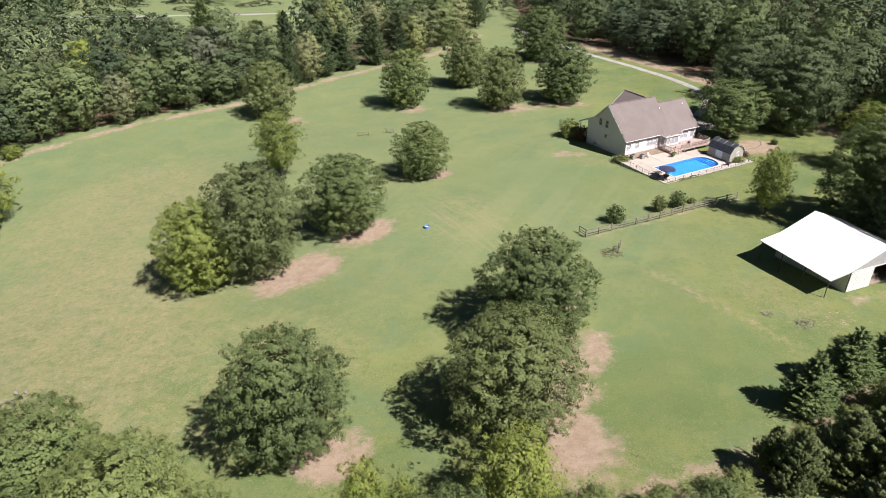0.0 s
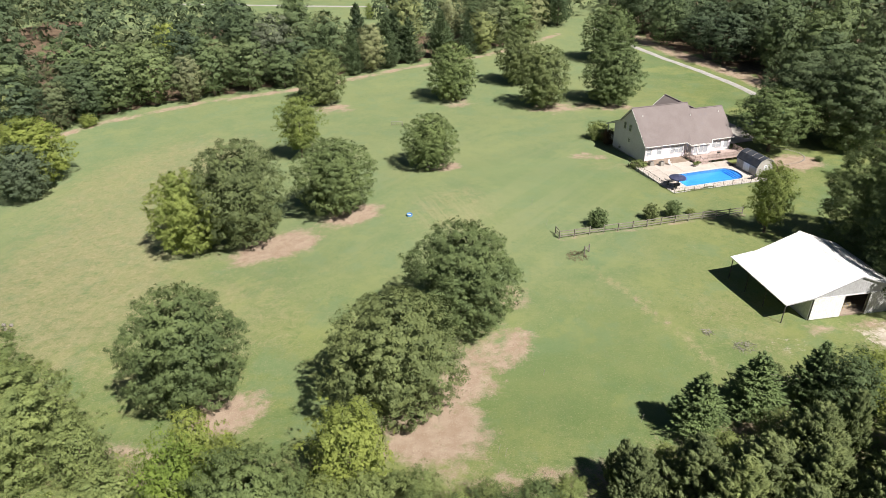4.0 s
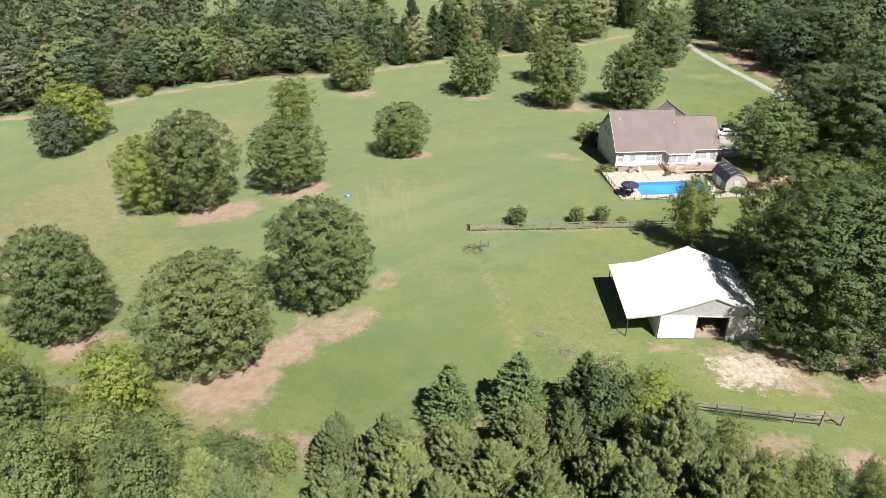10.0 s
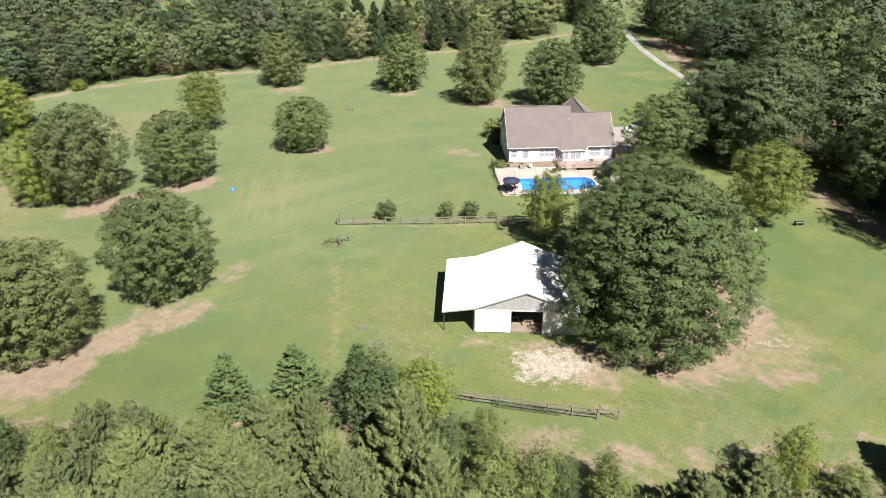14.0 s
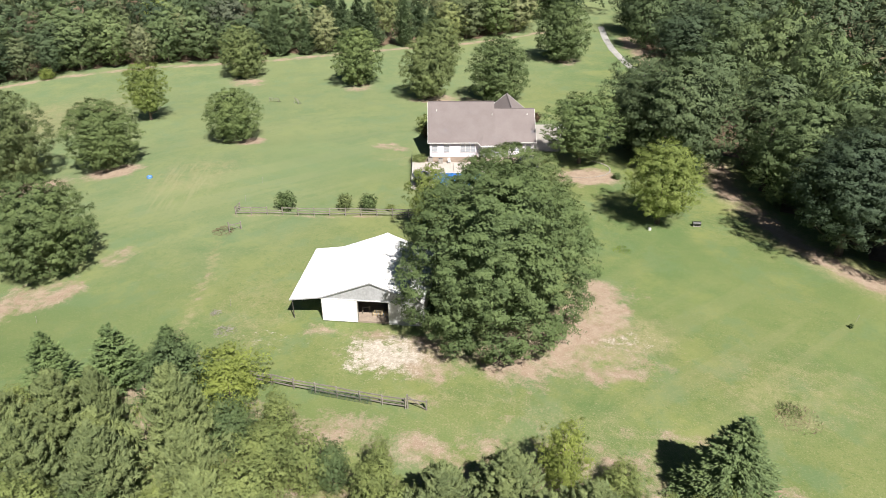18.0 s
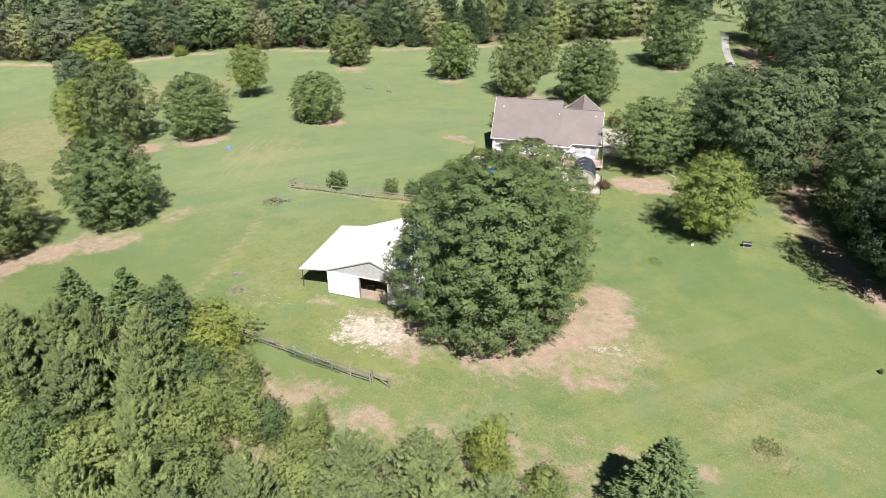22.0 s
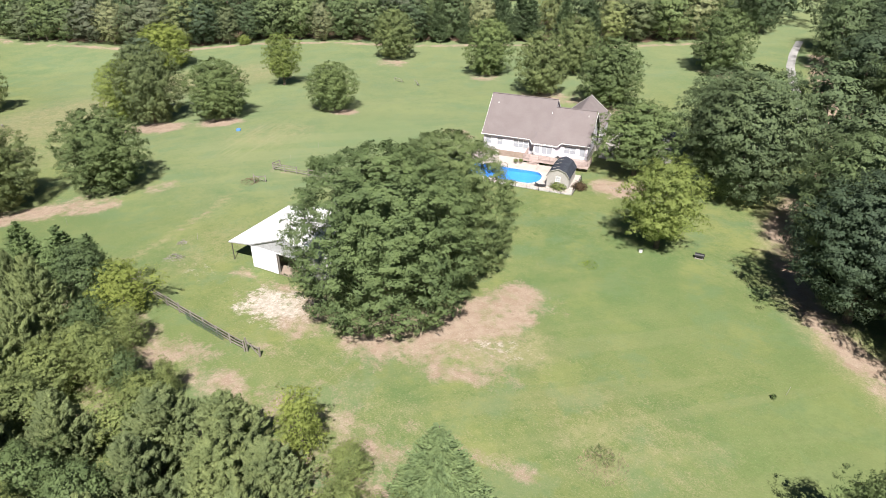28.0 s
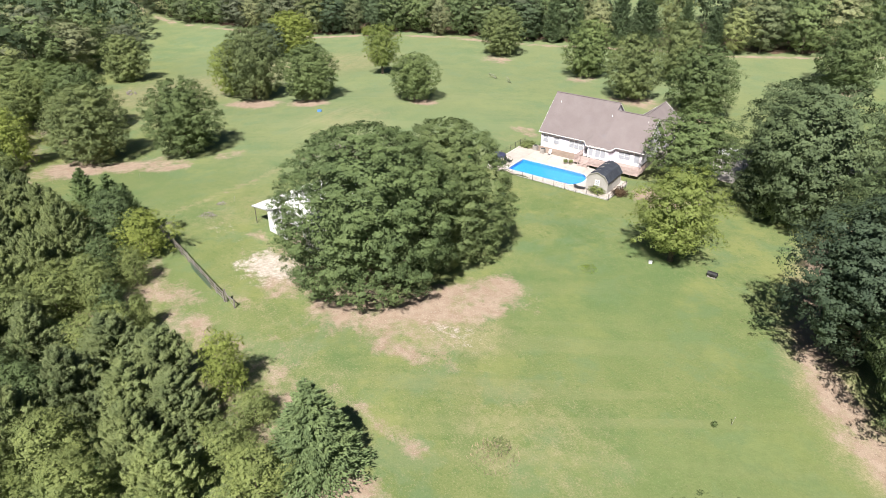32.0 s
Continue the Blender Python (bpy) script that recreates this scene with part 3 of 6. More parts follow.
def bough_crown(name, seed, rad, tall, pads, tufts, leaves, leaf, low=0.30, power=2.1, skirt=0.15, pad_r=1.2, flat=0.55, ragged=0.08, droop=0.35, inner=0.14, spread=1.3, fill=0.25, loose=0.14, lobes=36, cleft=0.22, smooth=0.45):
    """A crown of drooping boughs: each a flat cushion of leaf tufts, set round a dome with dark clefts between them, over an inner mass of leaves."""
    rng = np.random.default_rng(seed)
    k = np.arange(pads) + 0.5
    h = np.clip((k / pads) ** 0.95 + rng.normal(0, 0.018, pads), 0.01, 0.985)
    a = k * 2.399963 + rng.normal(0, 0.22, pads)
    f = rng.uniform(1 - loose, 1.05, pads)
    n_in = int(pads * inner)
    h = np.concatenate([h, rng.uniform(0.05, 0.88, n_in)])
    a = np.concatenate([a, rng.uniform(0, 6.283, n_in)])
    f = np.concatenate([f, rng.uniform(0.52, 0.74, n_in)])
    # the boughs gather on a few swelling limbs, with clefts between them
    lk = np.arange(lobes) + 0.5
    lh, la = (lk / lobes) ** 0.95, lk * 2.399963 + rng.normal(0, 0.35, lobes)

    def dome(hh, ang):
        r = profile_round(hh, low, power, skirt)
        return np.stack([np.cos(ang) * r, np.sin(ang) * r, hh * tall / rad], 1)
    gap = np.linalg.norm((dome(h, a)[:, None] - dome(lh, la)[None]) * np.array([1, 1, 1.4]), axis=2).min(1) / (1.75 / math.sqrt(lobes))
    f = np.minimum(f + cleft * (0.30 - np.clip(gap, 0, 1.2) ** 2), 1.02)
    rad = rad * 1.08
    p1, p2, p3 = rng.uniform(0, 6.283, 3)
    f = f * (1 + ragged * (np.sin(2 * a + p1) * 0.5 + np.sin(3 * a + p2 + h * 4) * 0.7 + np.sin(5 * a + p3 - h * 7) * 0.5))
    prof = profile_round(h, low, power, skirt)
    ca, sa = np.cos(a), np.sin(a)
    out = unit(np.stack([ca, sa, (h - low) * 1.6], 1))
    size = pad_r * rng.uniform(0.68, 1.25, len(h)) * (0.72 + 0.28 * np.clip(prof, 0, 1))
    c = np.stack([ca * prof * f * rad, sa * prof * f * rad, h * tall * (0.90 + 0.10 * f)], 1) - out * (size * 0.62)[:, None]
    dip = -droop * (1 - h) + 0.55 * h + rng.normal(0, 0.14, len(h))
    e1 = unit(np.stack([ca, sa, dip], 1))
    e2 = unit(np.cross(np.array([0, 0, 1.0]), e1))
    e3 = np.cross(e1, e2)
    ax = np.array([1.18, 0.96, flat])
    who = np.repeat(np.arange(len(h)), tufts)
    d = unit(rng.normal(size=(len(who), 3)) * np.array([1.0, 1.0, 0.8]) + np.array([0.42, 0, 0.55]))
    w = d * ax * (size[who] * rng.uniform(0.78, 1.10, len(who)))[:, None]
    tp = c[who] + e1[who] * w[:, :1] + e2[who] * w[:, 1:2] + e3[who] * w[:, 2:]
    nd = unit(d / ax)
    nt = e1[who] * nd[:, :1] + e2[who] * nd[:, 1:2] + e3[who] * nd[:, 2:]
    w2 = np.repeat(np.arange(len(who)), leaves)
    off = rng.normal(size=(len(w2), 3))
    big = rng.uniform(0.65, 1.3, len(who))[w2][:, None]
    p = tp[w2] + off * leaf * spread * big * np.array([1, 1, 0.7])
    nrm = unit(nt[w2] * 0.70 + out[who][w2] * smooth + off * 0.16 + rng.normal(size=off.shape) * 0.16)
    ln = leaf * rng.uniform(0.6, 1.3, len(p))
    q = [leaf_faces(rng, p, nrm, ln, ln * 0.62)]
    n2 = int(len(p) * fill)
    h2, a2 = rng.uniform(0.04, 0.90, n2), rng.uniform(0, 6.283, n2)
    r2 = profile_round(h2, low, power, skirt) * rng.uniform(0.30, 0.64, n2)
    p2 = np.stack([np.cos(a2) * r2 * rad, np.sin(a2) * r2 * rad, h2 * tall * 0.95], 1)
    n2v = unit(p2 * np.array([1, 1, 0.6]) - np.array([0, 0, tall * 0.25]) + rng.normal(size=p2.shape) * 0.8)
    q.append(leaf_faces(rng, p2, n2v, leaf * 1.6, leaf * 1.4))
    q = np.concatenate(q)
    q[:, :, 2] = np.maximum(q[:, :, 2], 0.05)
    return loose_mesh(name, q)


def pine_crown(name, seed, rad, tall, boughs, puffs, needle, bare=0.06):
    """Upswept boughs in whorls round a stem, their ends set with round puffs of fine needles."""
    rng = np.random.default_rng(seed)
    k = (np.arange(boughs) + rng.uniform(0.2, 0.8, boughs)) / boughs
    h = bare + (1 - bare) * k
    reach = rad * np.clip((1 - k) * 1.22, 0, 1) ** 0.82 * rng.uniform(0.74, 1.10, boughs) * np.clip(0.70 + k * 1.4, 0, 1) + 0.10
    ang = np.arange(boughs) * 2.399963 + rng.normal(0, 0.3, boughs)
    who = np.repeat(np.arange(boughs), puffs)
    s = rng.uniform(0.12, 1.0, len(who)) ** 0.7
    a = ang[who] + rng.normal(0, 0.34, len(who)) * s
    base = np.stack([np.cos(a) * reach[who] * s, np.sin(a) * reach[who] * s, h[who] * tall * 0.95 + reach[who] * (s ** 2) * 0.30 + rng.normal(0, 0.10, len(who))], 1)
    axis = unit(np.stack([np.cos(a) * 0.55, np.sin(a) * 0.55, np.full(len(a), 1.2)], 1) + rng.normal(size=(len(a), 3)) * 0.18)
    # each puff is an upright shoot, a brush of needles that narrows to its tip
    per = 34
    w2 = np.repeat(np.arange(len(base)), per)
    big = (needle * rng.uniform(0.65, 1.30, len(base)))[w2][:, None]
    up = rng.uniform(0, 1, len(w2))[:, None]
    ball = rng.normal(size=(len(w2), 3))
    ball = unit(ball - axis[w2] * (ball * axis[w2]).sum(1, keepdims=True))
    p = base[w2] + axis[w2] * (up - 0.35) * big + ball * big * (0.36 - 0.26 * up) * rng.uniform(0.75, 1.1, len(w2))[:, None]
    nrm = unit(ball * 0.9 + axis[w2] * (0.15 + 0.75 * up) + rng.normal(size=p.shape) * 0.18)
    along = unit(axis[w2] * 1.0 + ball * 0.75 + rng.normal(size=p.shape) * 0.22)
    b = unit(np.cross(nrm, along))
    along = np.cross(b, nrm)
    ln = big * rng.uniform(0.28, 0.46, len(w2))[:, None]
    wd = ln * 0.15
    q = [np.stack([p + along * ln, p - along * ln * 0.5 + b * wd, p - along * ln * 0.5 - b * wd], 1)]
    face = np.cross(q[0][:, 1] - q[0][:, 0], q[0][:, 2] - q[0][:, 0])
    turn = (face * nrm).sum(1) < 0
    q[0][turn] = q[0][turn][:, ::-1]
    soft = [nrm]
    n2 = len(base) * 10
    h2, a2 = rng.uniform(bare, 0.84, n2), rng.uniform(0, 6.283, n2)
    r2 = rad * (1 - h2) ** 0.75 * rng.uniform(0.15, 0.60, n2)
    p2 = np.stack([np.cos(a2) * r2, np.sin(a2) * r2, h2 * tall], 1)
    n2v = unit(rng.normal(size=p2.shape) + np.array([0, 0, 0.5]))
    q.append(leaf_faces(rng, p2, n2v, needle * 0.26, needle * 0.20))
    soft.append(n2v)
    q = np.concatenate(q)
    q[:, :, 2] = np.maximum(q[:, :, 2], 0.05)
    return loose_mesh(name, q, np.concatenate(soft))


def tiered_crown(name, seed, rad, tall, tiers, boughs, sprays, size, droop=0.18, lift=0.10):
    """A cone of flat layered boughs with sprays along both sides, as on cedar and spruce."""
    rng = np.random.default_rng(seed)
    q = []
    for t in range(tiers):
        f = (t + 0.5) / tiers
        for b in range(max(4, int(boughs * (1 - f * 0.72)))):
            reach = rad * ((1 - f) ** 0.82) * rng.uniform(0.78, 1.12) + 0.12
            a = rng.uniform(0, 6.283)
            z0 = f * tall * 0.94 + rng.normal(0, 0.10) + 0.15
            s = rng.uniform(0.18, 1.0, sprays) ** 0.75
            off = rng.normal(0, 0.20, sprays) * reach * (1.15 - s)
            x, y = s * reach, off
            z = z0 - droop * reach * s + lift * reach * s ** 2.5 * 2
            ca, sa = math.cos(a), math.sin(a)
            p = np.stack([x * ca - y * sa, x * sa + y * ca, z + rng.normal(0, 0.05, sprays)], 1)
            fwd = unit(np.stack([np.full(sprays, ca), np.full(sprays, sa), np.full(sprays, 0.12)], 1) + rng.normal(size=(sprays, 3)) * 0.38)
            nrm = unit(np.array([ca * 0.45, sa * 0.45, 1.0]) + rng.normal(size=(sprays, 3)) * 0.40)
            sd = unit(np.cross(nrm, fwd))
            ln = size * rng.uniform(0.7, 1.3, sprays)[:, None]
            q.append(np.stack([p - fwd * ln * 0.3 - sd * ln * 0.28, p + fwd * ln, p - fwd * ln * 0.3 + sd * ln * 0.28], 1))
    n2 = tiers * 60
    h2, a2 = rng.uniform(0.02, 0.9, n2), rng.uniform(0, 6.283, n2)
    r2 = rad * (1 - h2) ** 0.85 * rng.uniform(0.1, 0.62, n2)
    p2 = np.stack([np.cos(a2) * r2, np.sin(a2) * r2, h2 * tall], 1)
    q.append(leaf_faces(rng, p2, unit(p2 * np.array([1, 1, 0]) + rng.normal(size=p2.shape) * 0.6 + np.array([0, 0, 0.3])), size * 0.95, size * 0.7))
    q = np.concatenate(q)
    q[:, :, 2] = np.maximum(q[:, :, 2], 0.04)
    return loose_mesh(name, q)


def trunk_mesh(seed, tall, girth, limbs, reach, first=0.22):
    """A tapered stem that bends a little, with limbs that rise outwards."""
    rng = random.Random(seed)
    bm = bmesh.new()
    pts = [Vector((0, 0, -0.5))]
    for k in range(1, 6):
        pts.append(Vector((rng.uniform(-0.12, 0.12) * k * 0.4, rng.uniform(-0.12, 0.12) * k * 0.4, tall * k / 5)))
    for k in range(5):
        tube(bm, pts[k], pts[k + 1], girth * (1.25 if k == 0 else 1 - k * 0.18), girth * (1 - (k + 1) * 0.18), 7)
    for k in range(limbs):
        f = first + (0.95 - first) * k / limbs
        p = pts[0].lerp(pts[-1], f)
        a = k * 2.4 + rng.uniform(-0.4, 0.4)
        ln = reach * (1.05 - f * 0.7) * rng.uniform(0.8, 1.1)
        mid = p + Vector((math.cos(a) * ln * 0.55, math.sin(a) * ln * 0.55, ln * 0.28))
        tip = p + Vector((math.cos(a + 0.2) * ln, math.sin(a + 0.2) * ln, ln * 0.75))
        tube(bm, p, mid, girth * 0.34 * (1.1 - f), girth * 0.22 * (1.1 - f), 5)
        tube(bm, mid, tip, girth * 0.22 * (1.1 - f), girth * 0.06, 5)
    me = bpy.data.meshes.new("trunk")
    bm.to_mesh(me)
    bm.free()
    me.materials.append(BARK)
    return me


def crown_of(me, material):
    """The same leaves in another colour."""
    c = me.copy()
    c.materials.clear()
    c.materials.append(material)
    return c


BROAD = [bough_crown("crown", 11 + s, 7.0, 13.6, n, 11, 11, 0.108, low=lo, ragged=rg, power=pw, pad_r=pr, skirt=sk, droop=0.25, flat=0.62, loose=0.10, cleft=0.13, lobes=60, smooth=0.55, inner=0.10)
         for s, (lo, rg, pw, n, pr, sk) in enumerate(((0.44, 0.04, 2.15, 400, 0.76, 0.10), (0.46, 0.05, 2.25, 370, 0.80, 0.09), (0.43, 0.04, 2.1, 410, 0.75, 0.09), (0.46, 0.05, 2.2, 390, 0.77, 0.11)))]
BROAD_TRUNK = [trunk_mesh(3 + s, 10.5, 0.34, 12, 5.2, 0.16) for s in range(2)]
BARN_CROWN = [bough_crown("crown", 31 + s, 9.0, 20.5, 900, 11, 10, 0.112, low=0.38, ragged=0.02, power=2.12, pad_r=0.72, skirt=0.24, flat=0.65, fill=0.26, droop=0.1, loose=0.07, lobes=120, cleft=0.10, smooth=0.60, inner=0.06) for s in range(2)]
GIANT = [bough_crown("crown", 36 + s, 9.0, 20.5, 360, 9, 10, 0.17, low=0.44, ragged=0.08, power=2.3, pad_r=1.10, skirt=0.05, flat=0.62, loose=0.11, lobes=46, cleft=0.18, smooth=0.95, inner=0.08) for s in range(3)]
GIANT_TRUNK = trunk_mesh(8, 16.0, 0.55, 16, 6.8, 0.14)
MID = [bough_crown("crown", 41 + s, 7.0, 13.6, 230, 9, 8, 0.17, low=lo, ragged=0.04, power=pw, pad_r=0.95, skirt=0.05, droop=0.18, loose=0.10, spread=1.1, cleft=0.13, smooth=0.6) for s, (pw, lo) in enumerate(((2.3, 0.40), (2.5, 0.44), (2.2, 0.38)))]
OPEN = [bough_crown("crown", 51 + s, 6.0, 12.0, 190, 12, 10, 0.115, low=0.48, ragged=0.11, power=2.2, pad_r=0.85, skirt=0.01, flat=0.75, inner=0.35, fill=0.12, loose=0.26) for s in range(2)]
SMALL = [bough_crown("crown", 61 + s, 3.4, 7.4, 70, 14, 11, 0.074, lobes=14, low=0.40, ragged=0.13, power=pw, pad_r=0.75, skirt=0.10, flat=0.7, loose=0.24) for s, pw in enumerate((2.0, 1.7, 2.3))]
BUSH = [bough_crown("crown", 71 + s, 1.6, 2.2, 40, 12, 9, 0.062, low=0.46, ragged=0.03, power=2.8, pad_r=0.42, skirt=0.22, flat=0.75, inner=0.4, cleft=0.05, lobes=10) for s in range(2)]
PINES = [pine_crown("crown", 81 + s, 3.8, 9.6, 54, 13, 0.66) for s in range(3)]
CEDARS = [tiered_crown("crown", 91 + s, 2.7, 7.4, 24, 20, 34, 0.21, 0.02, 0.22) for s in range(2)]
SPRUCES = [tiered_crown("crown", 97, 3.7, 9.3, 30, 26, 42, 0.20, 0.20, 0.08)]
WOOD = [bough_crown("crown", 111 + s, 5.6, 14.5, 80, 7, 12, 0.205, low=lo, ragged=0.11, power=pw, pad_r=1.30, skirt=0.04, flat=0.65, loose=0.15, inner=0.10, spread=1.25, fill=0.14, lobes=18, cleft=0.17, smooth=1.4) for s, (pw, lo) in enumerate(((2.2, 0.46), (2.6, 0.40), (2.0, 0.50), (2.3, 0.36)))]
WOOD_TRUNK = trunk_mesh(15, 12.0, 0.26, 7, 4.2, 0.3)
SMALL_TRUNK = trunk_mesh(21, 5.4, 0.13, 8, 2.4, 0.2)
PINE_TRUNK = trunk_mesh(23, 9.2, 0.17, 9, 2.2, 0.2)
BUSH_TRUNK = trunk_mesh(25, 1.5, 0.06, 6, 1.0, 0.1)
CROWNS = {}


def tree(kind, x, y, r, h, material, name="oak_tree", label="", category="tree", group="", turn=None, sink=0.0):
    """A tree or bush of that spread and height, standing on the ground."""
    shapes, trunk, r0, h0, z0 = {
        "broad": (BROAD, BROAD_TRUNK[0], 7.0, 13.6, 0.75), "mid": (MID, BROAD_TRUNK[0], 7.0, 13.6, 0.35), "barn": (BARN_CROWN, GIANT_TRUNK, 9.0, 20.5, 1.1), "giant": (GIANT, GIANT_TRUNK, 9.0, 20.5, 0.5), "open": (OPEN, BROAD_TRUNK[1], 6.0, 12.0, 1.9),
        "house": (MID, BROAD_TRUNK[1], 7.0, 13.6, 2.6), "edge": (GIANT, GIANT_TRUNK, 9.0, 20.5, 3.6), "small": (SMALL, SMALL_TRUNK, 3.4, 7.4, 0.25), "bush": (BUSH, BUSH_TRUNK, 1.6, 2.2, 0.02), "pine": (PINES, PINE_TRUNK, 3.8, 9.6, 0.3),
        "cedar": (CEDARS, SMALL_TRUNK, 2.7, 7.4, 0.12), "spruce": (SPRUCES, PINE_TRUNK, 3.7, 9.3, 0.15), "wood": (WOOD, WOOD_TRUNK, 5.6, 14.5, 0.8)}[kind]
    n = int(abs(x * 7.3 + y * 3.1))
    shape = shapes[n % len(shapes)]
    key = (shape.name, material.name)
    if key not in CROWNS:
        CROWNS[key] = crown_of(shape, material)
    spin = (n * 47) % 360 if turn is None else turn
    base = pose(x, y, ground_z(x, y) - sink, 0, 0, spin) @ Matrix.Diagonal((r / r0, r / r0, h / (h0 + z0), 1))
    ob = thing(name, base, label, category, group)
    part("trunk", trunk, BARK, ob)
    part("crown", CROWNS[key], material, ob, at=pose(0, 0, z0))
    return ob


# the scattered meadow trees
G1 = "trees on the meadow"
MEADOW = [
    (-4.2, 120.2, 5.5, 10.7, 0), (-28.4, 88.1, 7.3, 17.4, 1), (-16.2, 98.7, 6.7, 12.8, 0), (11.4, 67.6, 6.9, 13.7, 0),
    (7.0, 51.7, 7.0, 13.9, 1), (-15.8, 50.3, 6.4, 14.4, 0), (-10.0, 173.5, 6.7, 15.0, 0), (14.5, 168.4, 6.5, 15.4, 1),
    (6.0, 190.5, 6.2, 15.4, 1), (31.5, 173.3, 7.7, 15.6, 0), (31.4, 221.2, 8.4, 17.0, 0), (-44.0, 166.3, 6.7, 14.4, 1),
    (-74.5, 60.5, 6.6, 13.2, 1),
]
for tx, ty, tr, th, sort in MEADOW:
    if sort:
        tree("mid" if ty > 150 or tx < -60 else "broad", tx, ty, tr, th, OLIVE, "meadow_tree", "round olive-green shade tree with low skirts on the grass", "tree", G1)
    else:
        tree("mid" if ty > 150 else "broad", tx, ty, tr, th, OAK, "meadow_tree", "dense round green shade tree over a clay ring", "tree", G1)
tree("broad", -36.0, 85.0, 6.0, 13.6, PECAN, "pecan_tree", "yellow-green tree grown against a darker one", "tree")
tree("open", -32.0, 122.6, 5.2, 13.0, PECAN, "pecan_tree", "slender yellow-green tree alone on the meadow", "tree")
tree("mid", -83.5, 103.4, 5.6, 11.6, DUSK, "meadow_tree", "dark blue-green tree at the far meadow side", "tree")
tree("mid", -87.6, 111.5, 8.2, 13.6, LIME, "pecan_tree", "bright yellow-green tree behind a dark one", "tree")
tree("barn", 70.7, 82.0, 10.3, 19.4, DEEP, "barn_tree", "huge dense round tree beside the white barn", "tree", turn=20)
tree("barn", 67.3, 94.0, 8.3, 17.8, MAPLE, "barn_tree", "lighter green round tree grown together with a larger one", "tree", turn=140)
tree("open", 81.5, 120.0, 6.4, 13.0, PECAN, "pecan_tree", "spreading yellow-green tree on open lawn", "tree", turn=60)
tree("open", 53.2, 99.4, 3.7, 11.4, PECAN, "pecan_tree", "slim open tree at the fence end", "tree", turn=200)
tree("house", 62.6, 140.6, 7.2, 13.2, DEEP, "house_tree", "grey-green tree shading the house end", "tree", turn=75)
tree("giant", 79.0, 146.0, 9.9, 21.2, WOOD_OAK, "wood_edge_tree", "very large round tree at the wood edge", "tree", turn=33)
tree("giant", 69.5, 155.0, 7.8, 18.2, WOOD_OAK, "wood_edge_tree", "large round tree beside the parking pad", "tree", turn=230)
tree("edge", 106.2, 121.6, 8.0, 18.4, WOOD_DEEP, "wood_edge_tree", "large dark tree leaning over the lawn edge", "tree", turn=80)
tree("giant", 108.5, 131.0, 8.0, 19.4, WOOD_OAK, "wood_edge_tree", "large green tree behind the lawn edge", "tree", turn=80)
tree("giant", 118.0, 118.8, 7.8, 19.0, WOOD_DEEP, "wood_edge_tree", "large dark tree at the lawn corner", "tree", turn=310)
tree("giant", 99.0, 138.0, 7.6, 18.0, WOOD_DEEP, "wood_edge_tree", "dark tree filling the wood edge", "tree", turn=10)
tree("giant", 129.5, 115.6, 8.0, 19.0, WOOD_DEEP, "wood_edge_tree", "dark tree at the lawn end", "tree", turn=140)
for tx, ty, tr, th in ((120.8, 87.6, 3.6, 10.4), (126.0, 89.6, 4.4, 12.0)):
    tree("small", tx, ty, tr, th, OAK, "lawn_tree", "round green tree at the lawn end", "tree")

# the near belt of young trees
G2 = "belt of young trees"
NEAR_BROAD = [
    (-36.6, 42.8, 6.2, 12.4, 0), (-43.0, 36.0, 6.0, 12.5, 1), (-27.2, 38.2, 5.9, 11.8, 1), (-19.3, 37.2, 3.4, 8.4, 1), (-33.0, 31.0, 6.0, 12.0, 0),
    (-12.0, 31.5, 4.2, 8.5, 1), (0.6, 31.4, 5.0, 10.8, 0), (11.4, 27.6, 4.2, 10.0, 1), (19.0, 31.0, 4.0, 9.2, 0), (0.9, 36.9, 2.6, 4.6, 1),
    (-4.5, 27.0, 4.5, 9.5, 1), (5.6, 34.4, 3.2, 5.8, 1), (9.2, 35.0, 3.4, 6.2, 1), (2.6, 38.4, 1.8, 3.4, 0), (13.6, 34.6, 2.8, 5.2, 0), (16.4, 36.6, 2.2, 4.0, 1),
    (10.4, 39.4, 1.7, 3.0, 1), (18.6, 39.2, 1.6, 3.2, 1), (20.6, 36.0, 2.4, 4.6, 0), (25.4, 40.0, 2.0, 3.6, 1), (16.0, 31.8, 3.0, 6.0, 1), (12.8, 38.6, 2.2, 4.4, 1), (22.5, 37.5, 2.6, 5.0, 0),
]
for tx, ty, tr, th, sort in NEAR_BROAD:
    tree("small" if tr < 5 else "broad", tx, ty, tr, th, SAGE if sort else OAK, "young_tree", "leafy grey-green young tree in the belt" if sort else "leafy green young tree in the belt", "tree", G2)
tree("small", -5.7, 31.8, 3.7, 12.0, FRESH, "fresh_green_tree", "light fresh green young tree at the belt edge", "tree", G2)
for tx, ty, tr, th in ((6.2, 39.6, 4.7, 10.2), (85.5, 62.7, 2.5, 7.2), (53.8, 57.8, 4.1, 6.6), (-6.2, 36.2, 2.9, 11.6), (-3.2, 36.0, 2.2, 9.4)):
    tree("small", tx, ty, tr, th, LIME, "lime_green_tree", "bright yellow-green young tree at the belt edge", "tree", G2)
